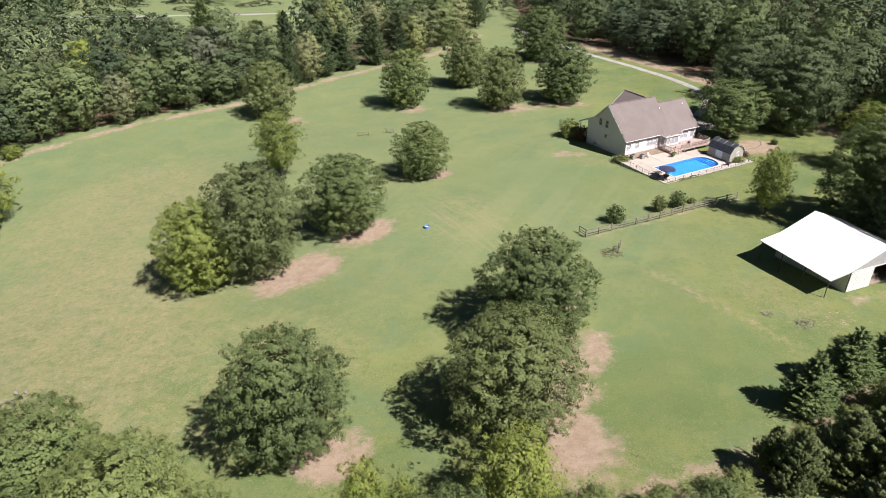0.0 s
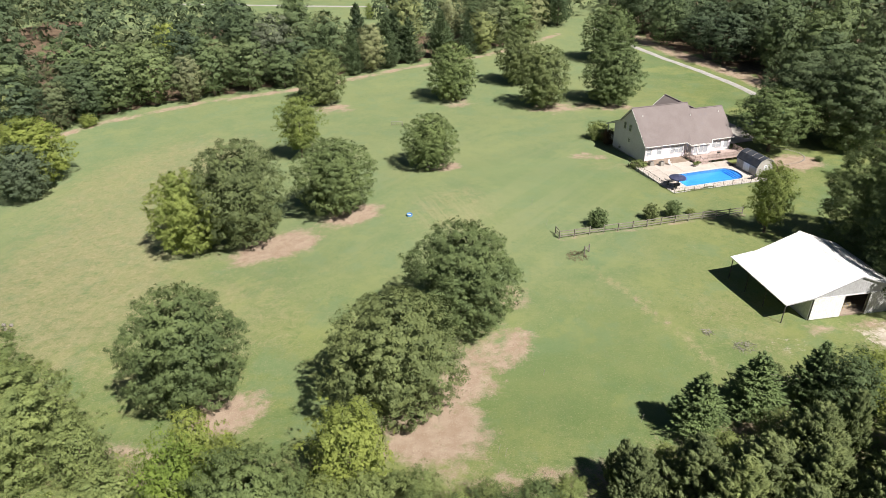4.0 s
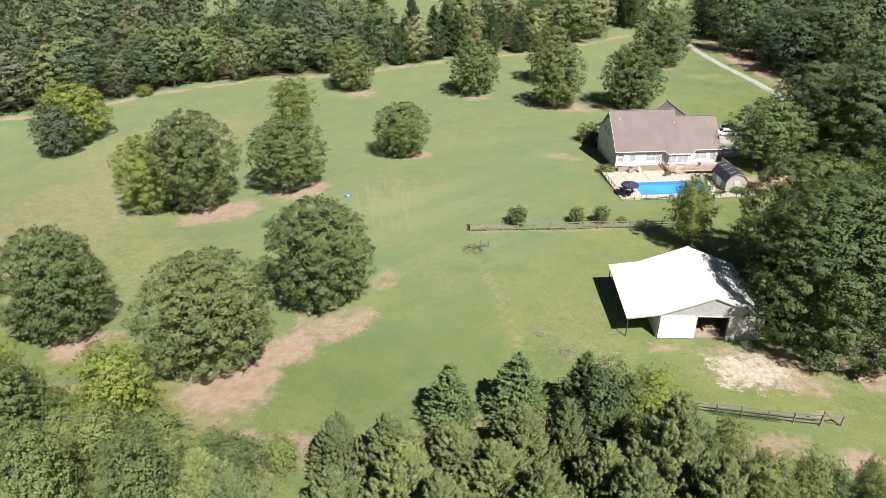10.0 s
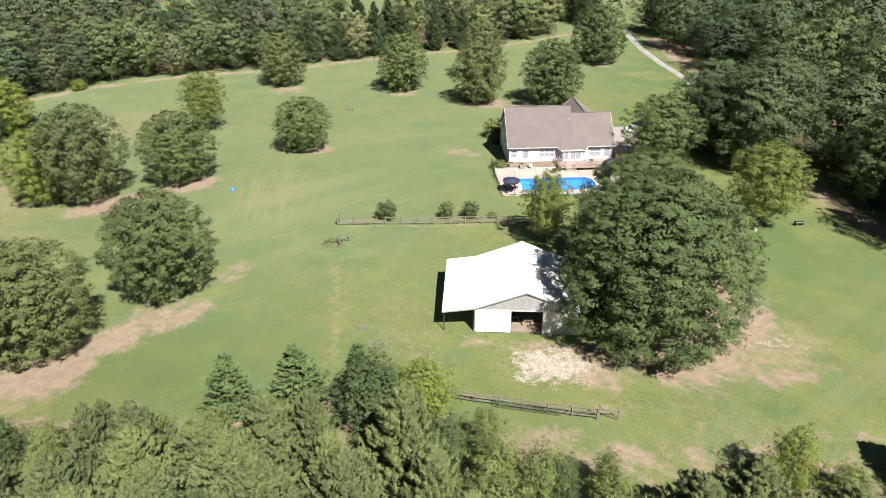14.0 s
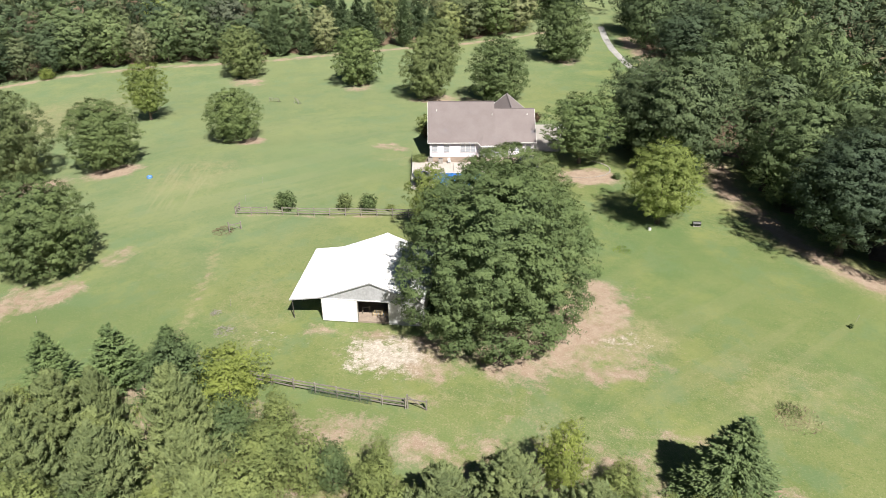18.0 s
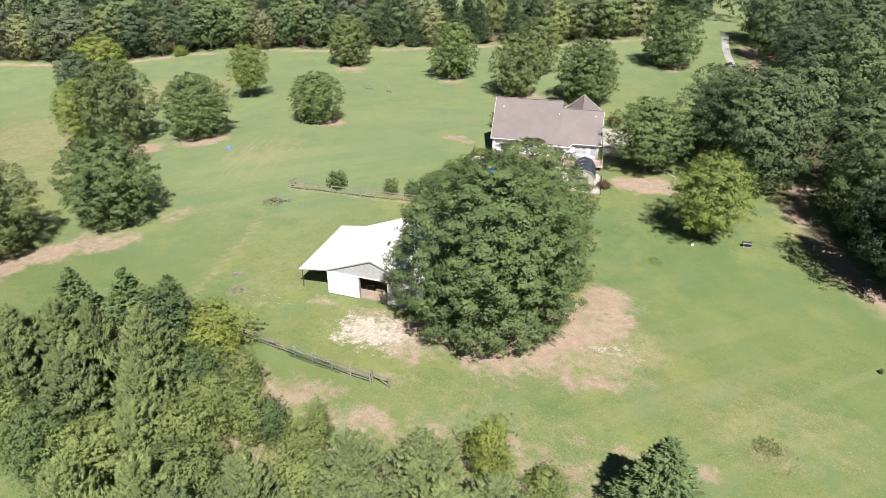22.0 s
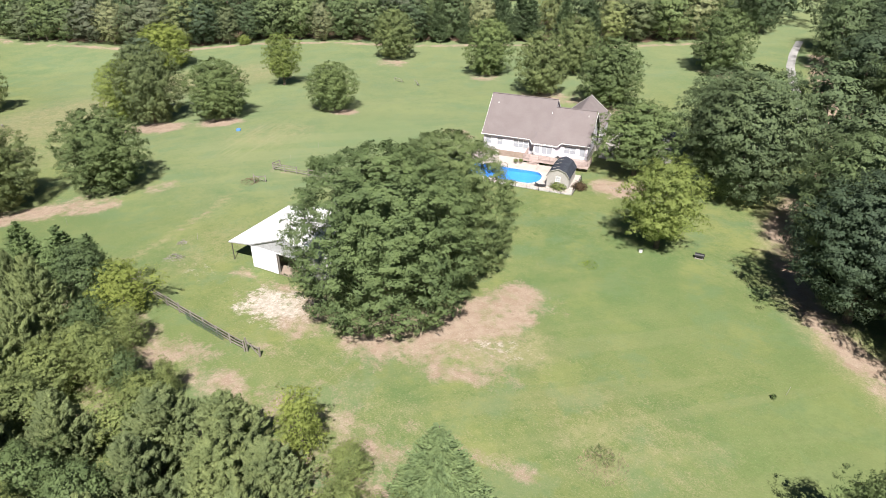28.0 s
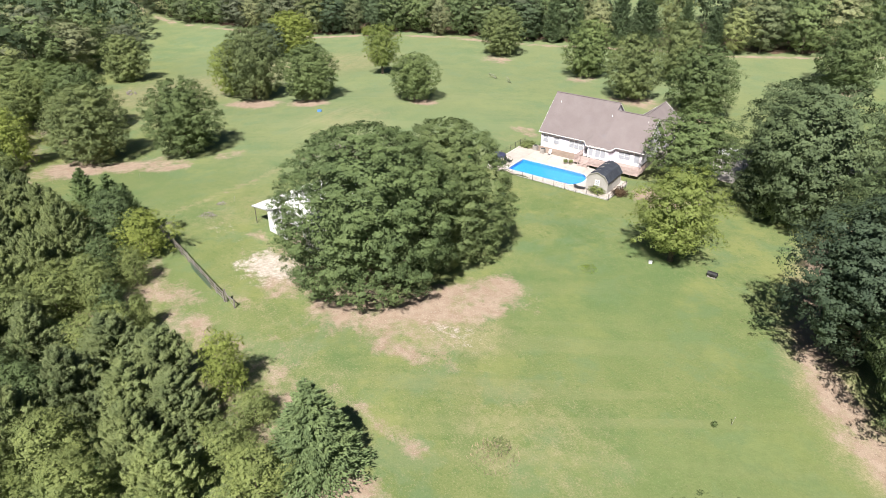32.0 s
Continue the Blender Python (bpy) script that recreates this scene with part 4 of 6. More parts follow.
PINE_BELT = [
    (29.6, 43.2, 1.9, 6.4), (40.9, 43.6, 4.0, 8.2), (30.5, 41.0, 2.6, 8.0), (38.0, 39.5, 3.8, 9.4), (28.1, 31.5, 3.9, 10.0), (44.6, 42.4, 3.9, 9.2),
    (48.5, 48.6, 2.6, 9.0), (52.4, 45.6, 3.0, 8.4), (56.6, 49.8, 4.3, 11.4), (35.2, 42.0, 3.6, 9.0), (34.5, 35.0, 3.8, 9.5), (42.1, 37.4, 3.8, 9.4),
    (45.3, 46.7, 3.9, 9.8), (49.0, 41.0, 3.6, 9.0), (55.0, 43.5, 3.8, 9.5), (60.5, 47.0, 3.4, 9.0),
]
PINE_BELT_EAST = [
    (82.8, 57.4, 4.3, 7.4), (79.0, 53.6, 4.0, 7.6), (89.2, 58.0, 3.7, 7.0), (87.2, 54.8, 4.0, 7.6), (64.5, 44.5, 3.4, 8.5), (83.8, 50.0, 3.6, 8.0),
    (23.5, 33.0, 3.2, 9.0), (39.0, 33.5, 3.6, 9.5), (75.0, 47.0, 3.6, 8.0), (70.5, 41.5, 3.8, 9.0), (92.5, 54.5, 3.4, 7.5), (74.2, 42.0, 3.5, 8.2), (87.5, 46.0, 3.5, 8.0), (66.8, 38.0, 3.6, 8.6), (97.0, 56.5, 3.3, 7.4),
]
for tx, ty, tr, th in PINE_BELT + PINE_BELT_EAST:
    tree("pine", tx, ty, tr, th * (0.88 if tx < 47 else 1.0), PINE, "young_pine", "grey-green young pine with soft needle brushes", "pine", "young pines")
for tx, ty, tr, th in ((36.8, 51.2, 2.9, 7.4), (42.4, 54.6, 3.3, 7.8), (48.2, 56.6, 2.8, 8.4)):
    tree("cedar", tx, ty, tr, th, CEDAR, "cedar", "bushy pointed green cedar on the grass edge", "cedar", "cedars")
tree("spruce", 97.9, 67.5, 4.6, 9.7, SPRUCE, "spruce", "grey-green spruce with layered drooping boughs", "spruce")
BELT_SHRUBS = [
    (50.4, 54.8, 4.1, 8.6, 0), (38.6, 46.8, 1.9, 4.2, 1), (43.6, 50.2, 2.0, 4.6, 1), (33.4, 45.6, 1.6, 3.2, 1), (61.2, 56.2, 2.1, 5.2, 1), (64.0, 51.6, 3.1, 6.4, 1), (67.2, 52.6, 2.5, 6.6, 1), (68.9, 53.7, 2.0, 5.2, 0), (72.9, 53.7, 2.5, 5.0, 1),
    (71.9, 56.2, 1.5, 5.0, 1), (62.0, 41.6, 4.0, 6.6, 1), (69.2, 45.0, 3.7, 6.4, 1), (83.9, 46.5, 3.8, 7.2, 0), (98.6, 62.6, 3.3, 5.0, 1), (75.5, 51.5, 3.2, 5.6, 1),
    (58.8, 53.0, 2.8, 6.0, 0), (90.5, 48.5, 3.6, 6.5, 1), (79.0, 43.5, 3.8, 7.0, 0), (65.0, 48.0, 3.4, 6.4, 1), (94.0, 61.0, 2.6, 4.2, 1), (90.2, 64.3, 2.2, 3.2, 1),
]
BELT_SHRUBS_SOUTH = [
    (52.8, 38.2, 3.6, 7.4, 1), (57.8, 39.2, 3.6, 7.2, 0), (46.5, 36.6, 3.4, 7.0, 0), (72.5, 37.5, 3.6, 7.0, 0), (77.0, 38.8, 3.4, 6.6, 1), (82.5, 41.0, 3.8, 7.0, 1), (87.0, 42.5, 3.6, 7.0, 0), (92.0, 44.0, 3.6, 6.8, 1), (95.5, 50.0, 3.4, 6.2, 1),
]
for tx, ty, tr, th, sort in BELT_SHRUBS + BELT_SHRUBS_SOUTH:
    tree("small", tx, ty, tr, th, SHRUB if sort else DEEP, "young_tree", "bushy young tree in the overgrown belt" if sort else "dark bushy young tree in the belt", "tree", G2)

# bushes
for tx, ty, tr, th, mat, lab in ((28.0, 97.2, 1.6, 2.9, DEEP, "rounded green bush by the rail fence"), (36.4, 101.5, 1.25, 2.6, OLIVE, "rounded olive-green bush by the rail fence"),
                                 (39.9, 103.0, 1.4, 2.7, DEEP, "rounded green bush by the rail fence"), (28.4, 143.6, 2.6, 3.9, SHRUB, "tall leafy bush at the porch corner"),
                                 (30.6, 140.6, 1.8, 3.2, RUSSET, "dark reddish bush at the porch corner"), (33.6, 137.2, 1.3, 1.8, DEEP, "dark bush at the house wall"),
                                 (36.0, 126.2, 1.7, 1.5, SHRUB, "spreading grey-green bush on the patio corner"), (58.8, 125.2, 1.4, 1.3, SHRUB, "low bush beside the shed"),
                                 (61.0, 128.0, 1.3, 1.2, RUSSET, "low brown bush behind the shed"), (71.0, 136.0, 0.8, 1.1, DEEP, "small dark bush in the mulch bed"),
                                 (45.5, 161.5, 1.7, 2.2, RUSSET, "reddish bush at the front of the house"), (-97.0, 141.5, 2.2, 3.2, LIME, "bright bush at the wood edge"),
                                 (43.0, 104.6, 0.8, 0.9, SHRUB, "small low bush at the fence")):
    tree("bush", tx, ty, tr, th, mat, "bush", lab, "bush")


# ---- the woods ----
def inside(x, y, poly):
    hit = False
    for (ax, ay), (bx, by) in zip(poly, poly[1:] + poly[:1]):
        if (ay > y) != (by > y) and x < (bx - ax) * (y - ay) / (by - ay) + ax:
            hit = not hit
    return hit


def away(x, y, pts):
    best = 1e9
    for (ax, ay), (bx, by) in zip(pts[:-1], pts[1:]):
        dx, dy = bx - ax, by - ay
        k = min(1, max(0, ((x - ax) * dx + (y - ay) * dy) / (dx * dx + dy * dy)))
        best = min(best, math.hypot(x - ax - k * dx, y - ay - k * dy))
    return best


LEFT_WOOD = LEFT_EDGE + [(22, 285), (20, 480), (-380, 480), (-380, 58)]
RIGHT_WOOD = RIGHT_EDGE + [(79, 165), (79, 188), (72, 206), (63.5, 221), (55.5, 235), (47.5, 249), (40, 268), (34, 290), (34, 480), (330, 480), (330, 98)]
WEST_WOOD = [(-122, 62), (-100, 50), (-84, 45), (-62, 37), (-42, 28), (-42, -20), (-300, -20), (-300, 66), (-140, 66)]
FIELDS = [[(-128, 206), (-116, 206), (-132, 246), (-140, 276), (-190, 276), (-166, 236)], [(-90, 202), (-54, 222), (-52, 270), (-46, 322), (-150, 322), (-122, 280)]]


def scatter(poly, gap, seed, keep):
    """Points in a plan outline, none closer than gap."""
    rng = random.Random(seed)
    xs, ys = [p[0] for p in poly], [p[1] for p in poly]
    grid, out = {}, []
    tries = int((max(xs) - min(xs)) * (max(ys) - min(ys)) / gap / gap * 6)
    for _ in range(tries):
        x, y = rng.uniform(min(xs), max(xs)), rng.uniform(min(ys), max(ys))
        if not keep(x, y) or not inside(x, y, poly):
            continue
        c = (int(x // gap), int(y // gap))
        if any(math.hypot(x - a, y - b) < gap for i in (-1, 0, 1) for j in (-1, 0, 1) for a, b in grid.get((c[0] + i, c[1] + j), ())):
            continue
        grid.setdefault(c, []).append((x, y))
        out.append((x, y))
    return out


def build_woods():
    rng = random.Random(77)
    near, far = [], []
    clear = [(t[0], t[1]) for t in MEADOW] + [(79.0, 146.0), (69.5, 155.0), (107.0, 128.0), (118.0, 118.8), (99.0, 138.0), (129.5, 115.6)]

    def ok(x, y):
        if any(inside(x, y, f) for f in FIELDS) or y > 476 or x > 0.70 * y + 14 or x < -300 or (x < -60 and y < 10):
            return False
        return all(math.hypot(x - a, y - b) > 6.5 for a, b in clear) and away(x, y, DRIVE) > 5.5
    for poly, seed, edge in ((LEFT_WOOD, 3, LEFT_EDGE), (RIGHT_WOOD, 52, RIGHT_EDGE + [(79, 188), (72, 206), (63.5, 221), (55.5, 235), (47.5, 249)]), (WEST_WOOD, 85, WEST_WOOD[:4] + WEST_WOOD[-2:])):
        for x, y in scatter(poly, 8.2 if poly is LEFT_WOOD else 9.2, seed, ok):
            d = away(x, y, edge)
            if d < 9.5 and poly is LEFT_WOOD:
                continue
            if d < (4.5 if x > 60 and y < 160 else 1.6):
                continue
            (near if d < 27 and -135 < x < 150 and y < 300 else far).append((x, y, d))
    near.sort(key=lambda p: p[2])
    near, rest = near[:125], near[125:]
    far += rest
    # the front row, skirted to the ground along the clay strip
    step = 0.0
    for (ax, ay), (bx, by) in zip(LEFT_EDGE[:-1], LEFT_EDGE[1:]):
        run = math.hypot(bx - ax, by - ay)
        while step < run:
            f, r = step / run, rng.uniform(4.8, 8.4)
            back = r - rng.uniform(1.2, 2.4)
            near.insert(0, (ax + (bx - ax) * f - (by - ay) / run * back, ay + (by - ay) * f + (bx - ax) / run * back, -r))
            step += r * rng.uniform(1.10, 1.5)
        step -= run
    for x, y, d in near:
        left = x < 30
        h = rng.uniform(11.5, 21.5) if left else rng.uniform(13.0, 23.0)
        if d < 6:
            h *= rng.uniform(0.72, 1.0)
        r = rng.uniform(6.0, 9.6)
        if d < 0:
            r = -d
            h = 5.0 + r * rng.uniform(1.15, 1.85)
        sort = rng.random()
        if left and -52 < x < -14 and y < 235 and sort < 0.75:
            tree("cedar", x, y, r * 0.66, h * 0.96, HEDGE, "forest_conifer", "dark pointed conifer in the wood edge", "tree", "trees of the wood edge")
            continue
        if not left:
            sort = 0.36 + sort * 0.60 if sort < 0.5 else (sort - 0.5) * 0.96
        mat = WOOD_OAK if sort < 0.36 else WOOD_DEEP if sort < 0.66 else WOOD_OLIVE if sort < 0.84 else WOOD_GREY if sort < 0.95 or left else PECAN
        tree("wood", x, y, r, h, mat, "forest_tree", {"wood_oak_leaves": "tall green tree in the wood edge", "wood_deep_leaves": "tall dark green tree in the wood edge",
             "wood_olive_leaves": "tall olive-green tree in the wood edge", "wood_grey_leaves": "tall grey-green tree in the wood edge", "pecan_leaves": "tall yellow-green tree in the wood edge"}[mat.name], "tree", "trees of the wood edge")
    # the deep wood: crowns of larger leaf sprays, one mesh for each of three greens
    nr = np.random.default_rng(5)
    shapes = []
    for s in range(5):
        pads, each = 44, 15
        hh = 0.20 + 0.79 * ((np.arange(pads) + 0.5) / pads) ** 0.9
        aa = np.arange(pads) * 2.399963 + nr.normal(0, 0.3, pads)
        rr = profile_round(hh, 0.45) * (1 + 0.16 * np.sin(aa * 3 + s) * np.sin(hh * 8 + s)) * nr.uniform(0.72, 1.0, pads)
        d = unit(nr.normal(size=(pads * each, 3)) + np.array([0, 0, 0.6]) + np.repeat(np.stack([np.cos(aa), np.sin(aa), hh * 0], 1), each, 0) * 0.6)
        p = np.repeat(np.stack([np.cos(aa) * rr, np.sin(aa) * rr, hh], 1), each, 0) + d * np.array([0.22, 0.22, 0.055]) * nr.uniform(0.7, 1.1, (pads * each, 1))
        shapes.append((p, unit(d * np.array([0.6, 0.6, 0.9]) + np.repeat(np.stack([np.cos(aa) * rr, np.sin(aa) * rr, (hh - 0.45) * 2.2], 1), each, 0) * 1.7 + nr.normal(size=d.shape) * 0.16)))
    lots = {"OAK": [], "DEEP": [], "OLIVE": []}
    for x, y, d in far:
        if x < 30 and d > 27 and rng.random() < 0.50:
            continue
        p, nn = shapes[rng.randrange(5)]
        h, r, a = rng.uniform(11.5, 21), rng.uniform(4.6, 8.2), rng.uniform(0, 6.283)
        c, s = math.cos(a), math.sin(a)
        rot = np.array([[c, -s, 0], [s, c, 0], [0, 0, 1]])
        size = nr.uniform(0.42, 0.70, len(p))
        if math.hypot(x - 40, y) > 320:
            p, nn, size = p[::2], nn[::2], size[::2] * 1.42
        q = leaf_faces(nr, (p * np.array([r, r, h])) @ rot.T + np.array([x, y, ground_z(x, y) + 0.4]), nn @ rot.T, size, size * 0.66)
        lots[rng.choice(("OAK", "OAK", "DEEP", "DEEP", "OLIVE"))].append(q)
    for key, mat in (("OAK", WOOD_OAK), ("DEEP", WOOD_DEEP), ("OLIVE", WOOD_OLIVE)):
        tagged(part("deep_wood", loose_mesh("deep_wood", np.concatenate(lots[key])), mat), "far dense mixed woodland reaching the skyline", "woodland", kind="stuff")


build_woods()


def litter_sheet(name, poly, edge, label):
    """Leaf litter under the trees, on the ground, following its slope."""
    bm = bmesh.new()
    xs, ys = [p[0] for p in poly], [p[1] for p in poly]
    step, grid = 4.0, {}
    nx, ny = int((max(xs) - min(xs)) / step), int((max(ys) - min(ys)) / step)
    for i in range(nx + 1):
        for j in range(ny + 1):
            x, y = min(xs) + i * step, min(ys) + j * step
            if inside(x, y, poly) and away(x, y, edge) > 3.6 and not any(inside(x, y, f) for f in FIELDS):
                grid[i, j] = bm.verts.new((x, y, ground_z(x, y) + 0.07))
    for (i, j), v in grid.items():
        cs = [grid.get(k) for k in ((i, j), (i + 1, j), (i + 1, j + 1), (i, j + 1))]
        if all(cs):
            bm.faces.new(cs)
    tagged(part(name, bm, LEAF_LITTER), label, "leaf litter", kind="structure")


def shrink(poly, far_x, far_y):
    return [(min(max(x, -far_x), far_x), min(y, far_y)) for x, y in poly]


litter_sheet("forest_floor", shrink(LEFT_WOOD, 200, 262), LEFT_EDGE, "brown leaf litter under the trees")
litter_sheet("forest_floor", shrink(RIGHT_WOOD, 200, 400), RIGHT_EDGE, "brown leaf litter under the trees")


# beyond the wood: far fields with single trees and a lane
tree("wood", -98.0, 184.0, 5.5, 16.5, LIME, "forest_tree", "bright yellow-green tree behind the wood edge", "tree")
tree("cedar", -93.0, 268.0, 6.4, 15.0, CEDAR, "field_conifer", "broad dark conifer alone on a far field", "tree")
tree("small", -66.0, 283.0, 2.6, 6.5, PECAN, "field_tree", "young pale green tree on a far field", "tree")
ribbon("far_lane", [(-170, 306), (-120, 311), (-84, 313), (-40, 316)], 4.0, GRAVEL, 0.12, "pale lane beyond the far field", "lane")


def undergrowth():
    """Low tangled growth under and between the trees of the near belt."""
    rng = np.random.default_rng(19)
    ex, ey = np.array([p[0] for p in NEAR_EDGE]), np.array([p[1] for p in NEAR_EDGE])
    for mat, count, tall, label in ((SHRUB, 1500, 0.9, "low green brambles and seedlings under the belt"), (STRAWY, 420, 0.7, "dry weed stalks along the belt edge"), (PECAN, 600, 0.7, "yellow-green weeds along the belt edge")):
        x = rng.uniform(-34, 99, count)
        depth = rng.uniform(0, 1, count) ** (1.0 if mat is SHRUB else 1.8) * (16.0 if mat is SHRUB else 8.0)
        y = np.interp(x, ex, ey) - 0.8 - depth
        z = np.array([ground_z(a, b) for a, b in zip(x, y)])
        h = tall * rng.uniform(0.35, 1.3, count)
        w = rng.uniform(0.35, 1.0, count)
        per = 26
        who = np.repeat(np.arange(count), per)
        d = unit(rng.normal(size=(count * per, 3)) + np.array([0, 0, 0.5]))
        p = np.stack([x, y, z], 1)[who] + d * np.stack([w, w, h], 1)[who] * rng.uniform(0.3, 1.0, count * per)[:, None]
        p[:, 2] = np.maximum(p[:, 2], z[who] + 0.05)
        n = unit(d + rng.normal(size=d.shape) * 0.5 + np.array([0, 0, 0.4]))
        size = rng.uniform(0.05, 0.12, len(p))
        q = leaf_faces(rng, p, n, size * (1.0 if mat is SHRUB else 1.5), size * (0.6 if mat is SHRUB else 0.22))
        tagged(part("undergrowth", loose_mesh("undergrowth", q), mat), label, "undergrowth", kind="stuff")


undergrowth()


# ---- the house ----
def plate(bm, top, thick):
    """A sloping slab: its upper corners and its depth straight down."""
    a = [bm.verts.new(p) for p in top]
    b = [bm.verts.new((p[0], p[1], p[2] - thick)) for p in top]
    bm.faces.new(a)
    bm.faces.new(b[::-1])
    n = len(top)
    for k in range(n):
        j = (k + 1) % n
        bm.faces.new((a[j], a[k], b[k], b[j]))
    bmesh.ops.recalc_face_normals(bm, faces=bm.faces[:])
    return bm


def wall_cells(bm, x0, x1, z0, z1, y0, y1, holes, clap=0.0):
    """A straight wall along x with openings (x0, x1, z0, z1) cut right through."""
    xs = sorted({x0, x1, *[h[0] for h in holes], *[h[1] for h in holes]})
    zs = sorted({z0, z1, *[h[2] for h in holes], *[h[3] for h in holes]})
    for a, b in zip(xs[:-1], xs[1:]):
        for c, d in zip(zs[:-1], zs[1:]):
            mx, mz = (a + b) / 2, (c + d) / 2
            if not any(h[0] < mx < h[1] and h[2] < mz < h[3] for h in holes):
                box(bm, a, b, y0, y1, c, d)
    return bm


def clapboards(bm, x0, x1, z0, z1, y, holes, step=0.20):
    """Thin lapped boards on the face of a wall, interrupted by openings."""
    z = z0
    while z < z1 - 0.02:
        top = min(z + step, z1)
        cuts = [(x0, x1)]
        for h in holes:
            if h[2] - 0.08 < top and h[3] + 0.08 > z:
                cuts = [s for a, b in cuts for s in ((a, min(b, h[0] - 0.08)), (max(a, h[1] + 0.08), b)) if s[1] - s[0] > 0.05]
        for a, b in cuts:
            p = [bm.verts.new(v) for v in ((a, y, top), (b, y, top), (b, y - 0.03, z), (a, y - 0.03, z), (a, y, z), (b, y, z))]
            bm.faces.new((p[3], p[2], p[1], p[0]))
            bm.faces.new((p[4], p[5], p[2], p[3]))
        z += step
    return bm


def window(parent, m, w, h, lights=2, door=False, glass=None):
    """A framed window lying in the x, z plane of m, its foot at z = 0."""
    bm = bmesh.new()
    t = 0.09
    box(bm, -w / 2 - t, w / 2 + t, -0.06, 0.04, h, h + t)
    box(bm, -w / 2 - t, -w / 2, -0.06, 0.04, 0, h)
    box(bm, w / 2, w / 2 + t, -0.06, 0.04, 0, h)
    win = part("door" if door else "window", bm, TRIM, parent, "white framed glass door" if door else "", at=m)
    part("sill", boxes((-w / 2 - 0.13, w / 2 + 0.13, -0.11, 0.06, -0.08, 0.0)), TRIM, win)
    bars = bmesh.new()
    for k in range(1, lights):
        x = -w / 2 + w * k / lights
        box(bars, x - 0.035, x + 0.035, -0.03, 0.03, 0, h)
    if not door:
        box(bars, -w / 2, w / 2, -0.035, 0.025, h * 0.5 - 0.025, h * 0.5 + 0.025)
    else:
        box(bars, -w / 2, w / 2, -0.035, 0.025, 0, 0.22)
    part("glazing_bar", bars, TRIM, win)
    for k in range(lights):
        a, b = -w / 2 + w * k / lights, -w / 2 + w * (k + 1) / lights
        part("pane", boxes((a + 0.02, b - 0.02, 0.01, 0.025, 0.02, h - 0.02)), glass or GLASS, win)
    return win


def build_house():
    hz = -2.10
    ob = thing("house", pose(37.0, 127.9, hz, 0, 0, 28.7), "pale sided two-storey house with a grey-brown shingle roof", "house")
    part("foundation", boxes((0.38, 19.88, 0.43, 12.3, -1.6, 0.05), (13.0, 20.4, 9.2, 19.0, -1.6, 0.25)), BRICK_FOOT, ob)
    rear = [(0.7, 1.7, 1.05, 2.42), (2.95, 3.95, 1.05, 2.42), (6.1, 8.9, 1.0, 2.45), (15.7, 17.8, 1.05, 2.35), (18.55, 19.5, 0.55, 2.55)]
    bm = bmesh.new()
    wall_cells(bm, 0.35, 19.9, 0.0, 3.35, 0.4, 0.6, rear + [(10.2, 14.4, 0.55, 2.8)])
    part("rear_wall", bm, SIDING, ob)
    part("siding", clapboards(bmesh.new(), 0.35, 19.9, 0.0, 3.3, 0.4, rear + [(9.8, 14.6, 0.4, 3.4)]), SIDING, ob)
    for x0, pts in ((0.35, [(0.4, -0.6), (0.4, 3.35), (6.43, 8.72), (10.3, 5.2), (12.4, 4.2), (12.4, -0.9)]), (19.7, [(0.6, 0.5), (0.6, 3.35), (5.27, 7.6), (9.8, 3.4), (9.8, 0.5)]),
                    (12.35, [(0.6, 3.3), (6.43, 8.72), (10.3, 5.2), (10.3, 3.3)])):
        gable = bmesh.new()
        a = [gable.verts.new((x0, y, z)) for y, z in pts]
        b = [gable.verts.new((x0 + 0.2, y, z)) for y, z in pts]
        gable.faces.new(a)
        gable.faces.new(b[::-1])
        for k in range(len(pts)):
            j = (k + 1) % len(pts)
            gable.faces.new((a[j], a[k], b[k], b[j]))
        bmesh.ops.recalc_face_normals(gable, faces=gable.faces[:])
        part("gable_wall", gable, SIDING, ob)
    lap = bmesh.new()
    z = -0.45
    while z < 8.3:
        lo = max(0.42, 0.4 + (z + 0.2 - 3.35) / 0.891)
        hi = 12.38 if z < 4.0 else 6.43 + (8.72 - z - 0.2) / 0.909 if z > 5.2 else 10.3 + (5.0 - z) * 2.0
        if hi - lo > 0.1:
            p = [lap.verts.new(v) for v in ((0.35, lo, z + 0.2), (0.35, hi, z + 0.2), (0.32, hi, z), (0.32, lo, z), (0.35, lo, z), (0.35, hi, z))]
            lap.faces.new(p[:4])
            lap.faces.new((p[3], p[2], p[5], p[4]))
        z += 0.2
    part("siding", lap, SIDING, ob)
    front = bmesh.new()
    wall_cells(front, 0.55, 12.8, 0.5, 4.2, 12.2, 12.4, [])
    wall_cells(front, 12.8, 20.5, 0.2, 3.3, 18.9, 19.1, [(13.6, 19.6, 0.3, 2.6)])
    box(front, 12.8, 13.0, 9.6, 18.9, 0.2, 3.2)
    box(front, 20.3, 20.5, 9.8, 18.9, 0.2, 3.2)
    part("front_wall", front, SIDING, ob)
    wing_gable = prism(bmesh.new(), [(12.8, 3.3), (16.6, 6.45), (20.5, 3.3)], 18.9, 19.1)
    part("wing_gable", wing_gable, SIDING, ob)
    part("garage_door", boxes((13.62, 19.58, 18.98, 19.05, 0.3, 2.58)), TRIM, ob)
    # bay towards the deck
    bay = bmesh.new()
    slab(bay, [(9.75, 0.45), (10.35, -0.75), (14.2, -0.75), (14.8, 0.45)], 0.3, 2.55)
    part("bay_wall", bay, SIDING, ob)
    # roof planes
    planes = []
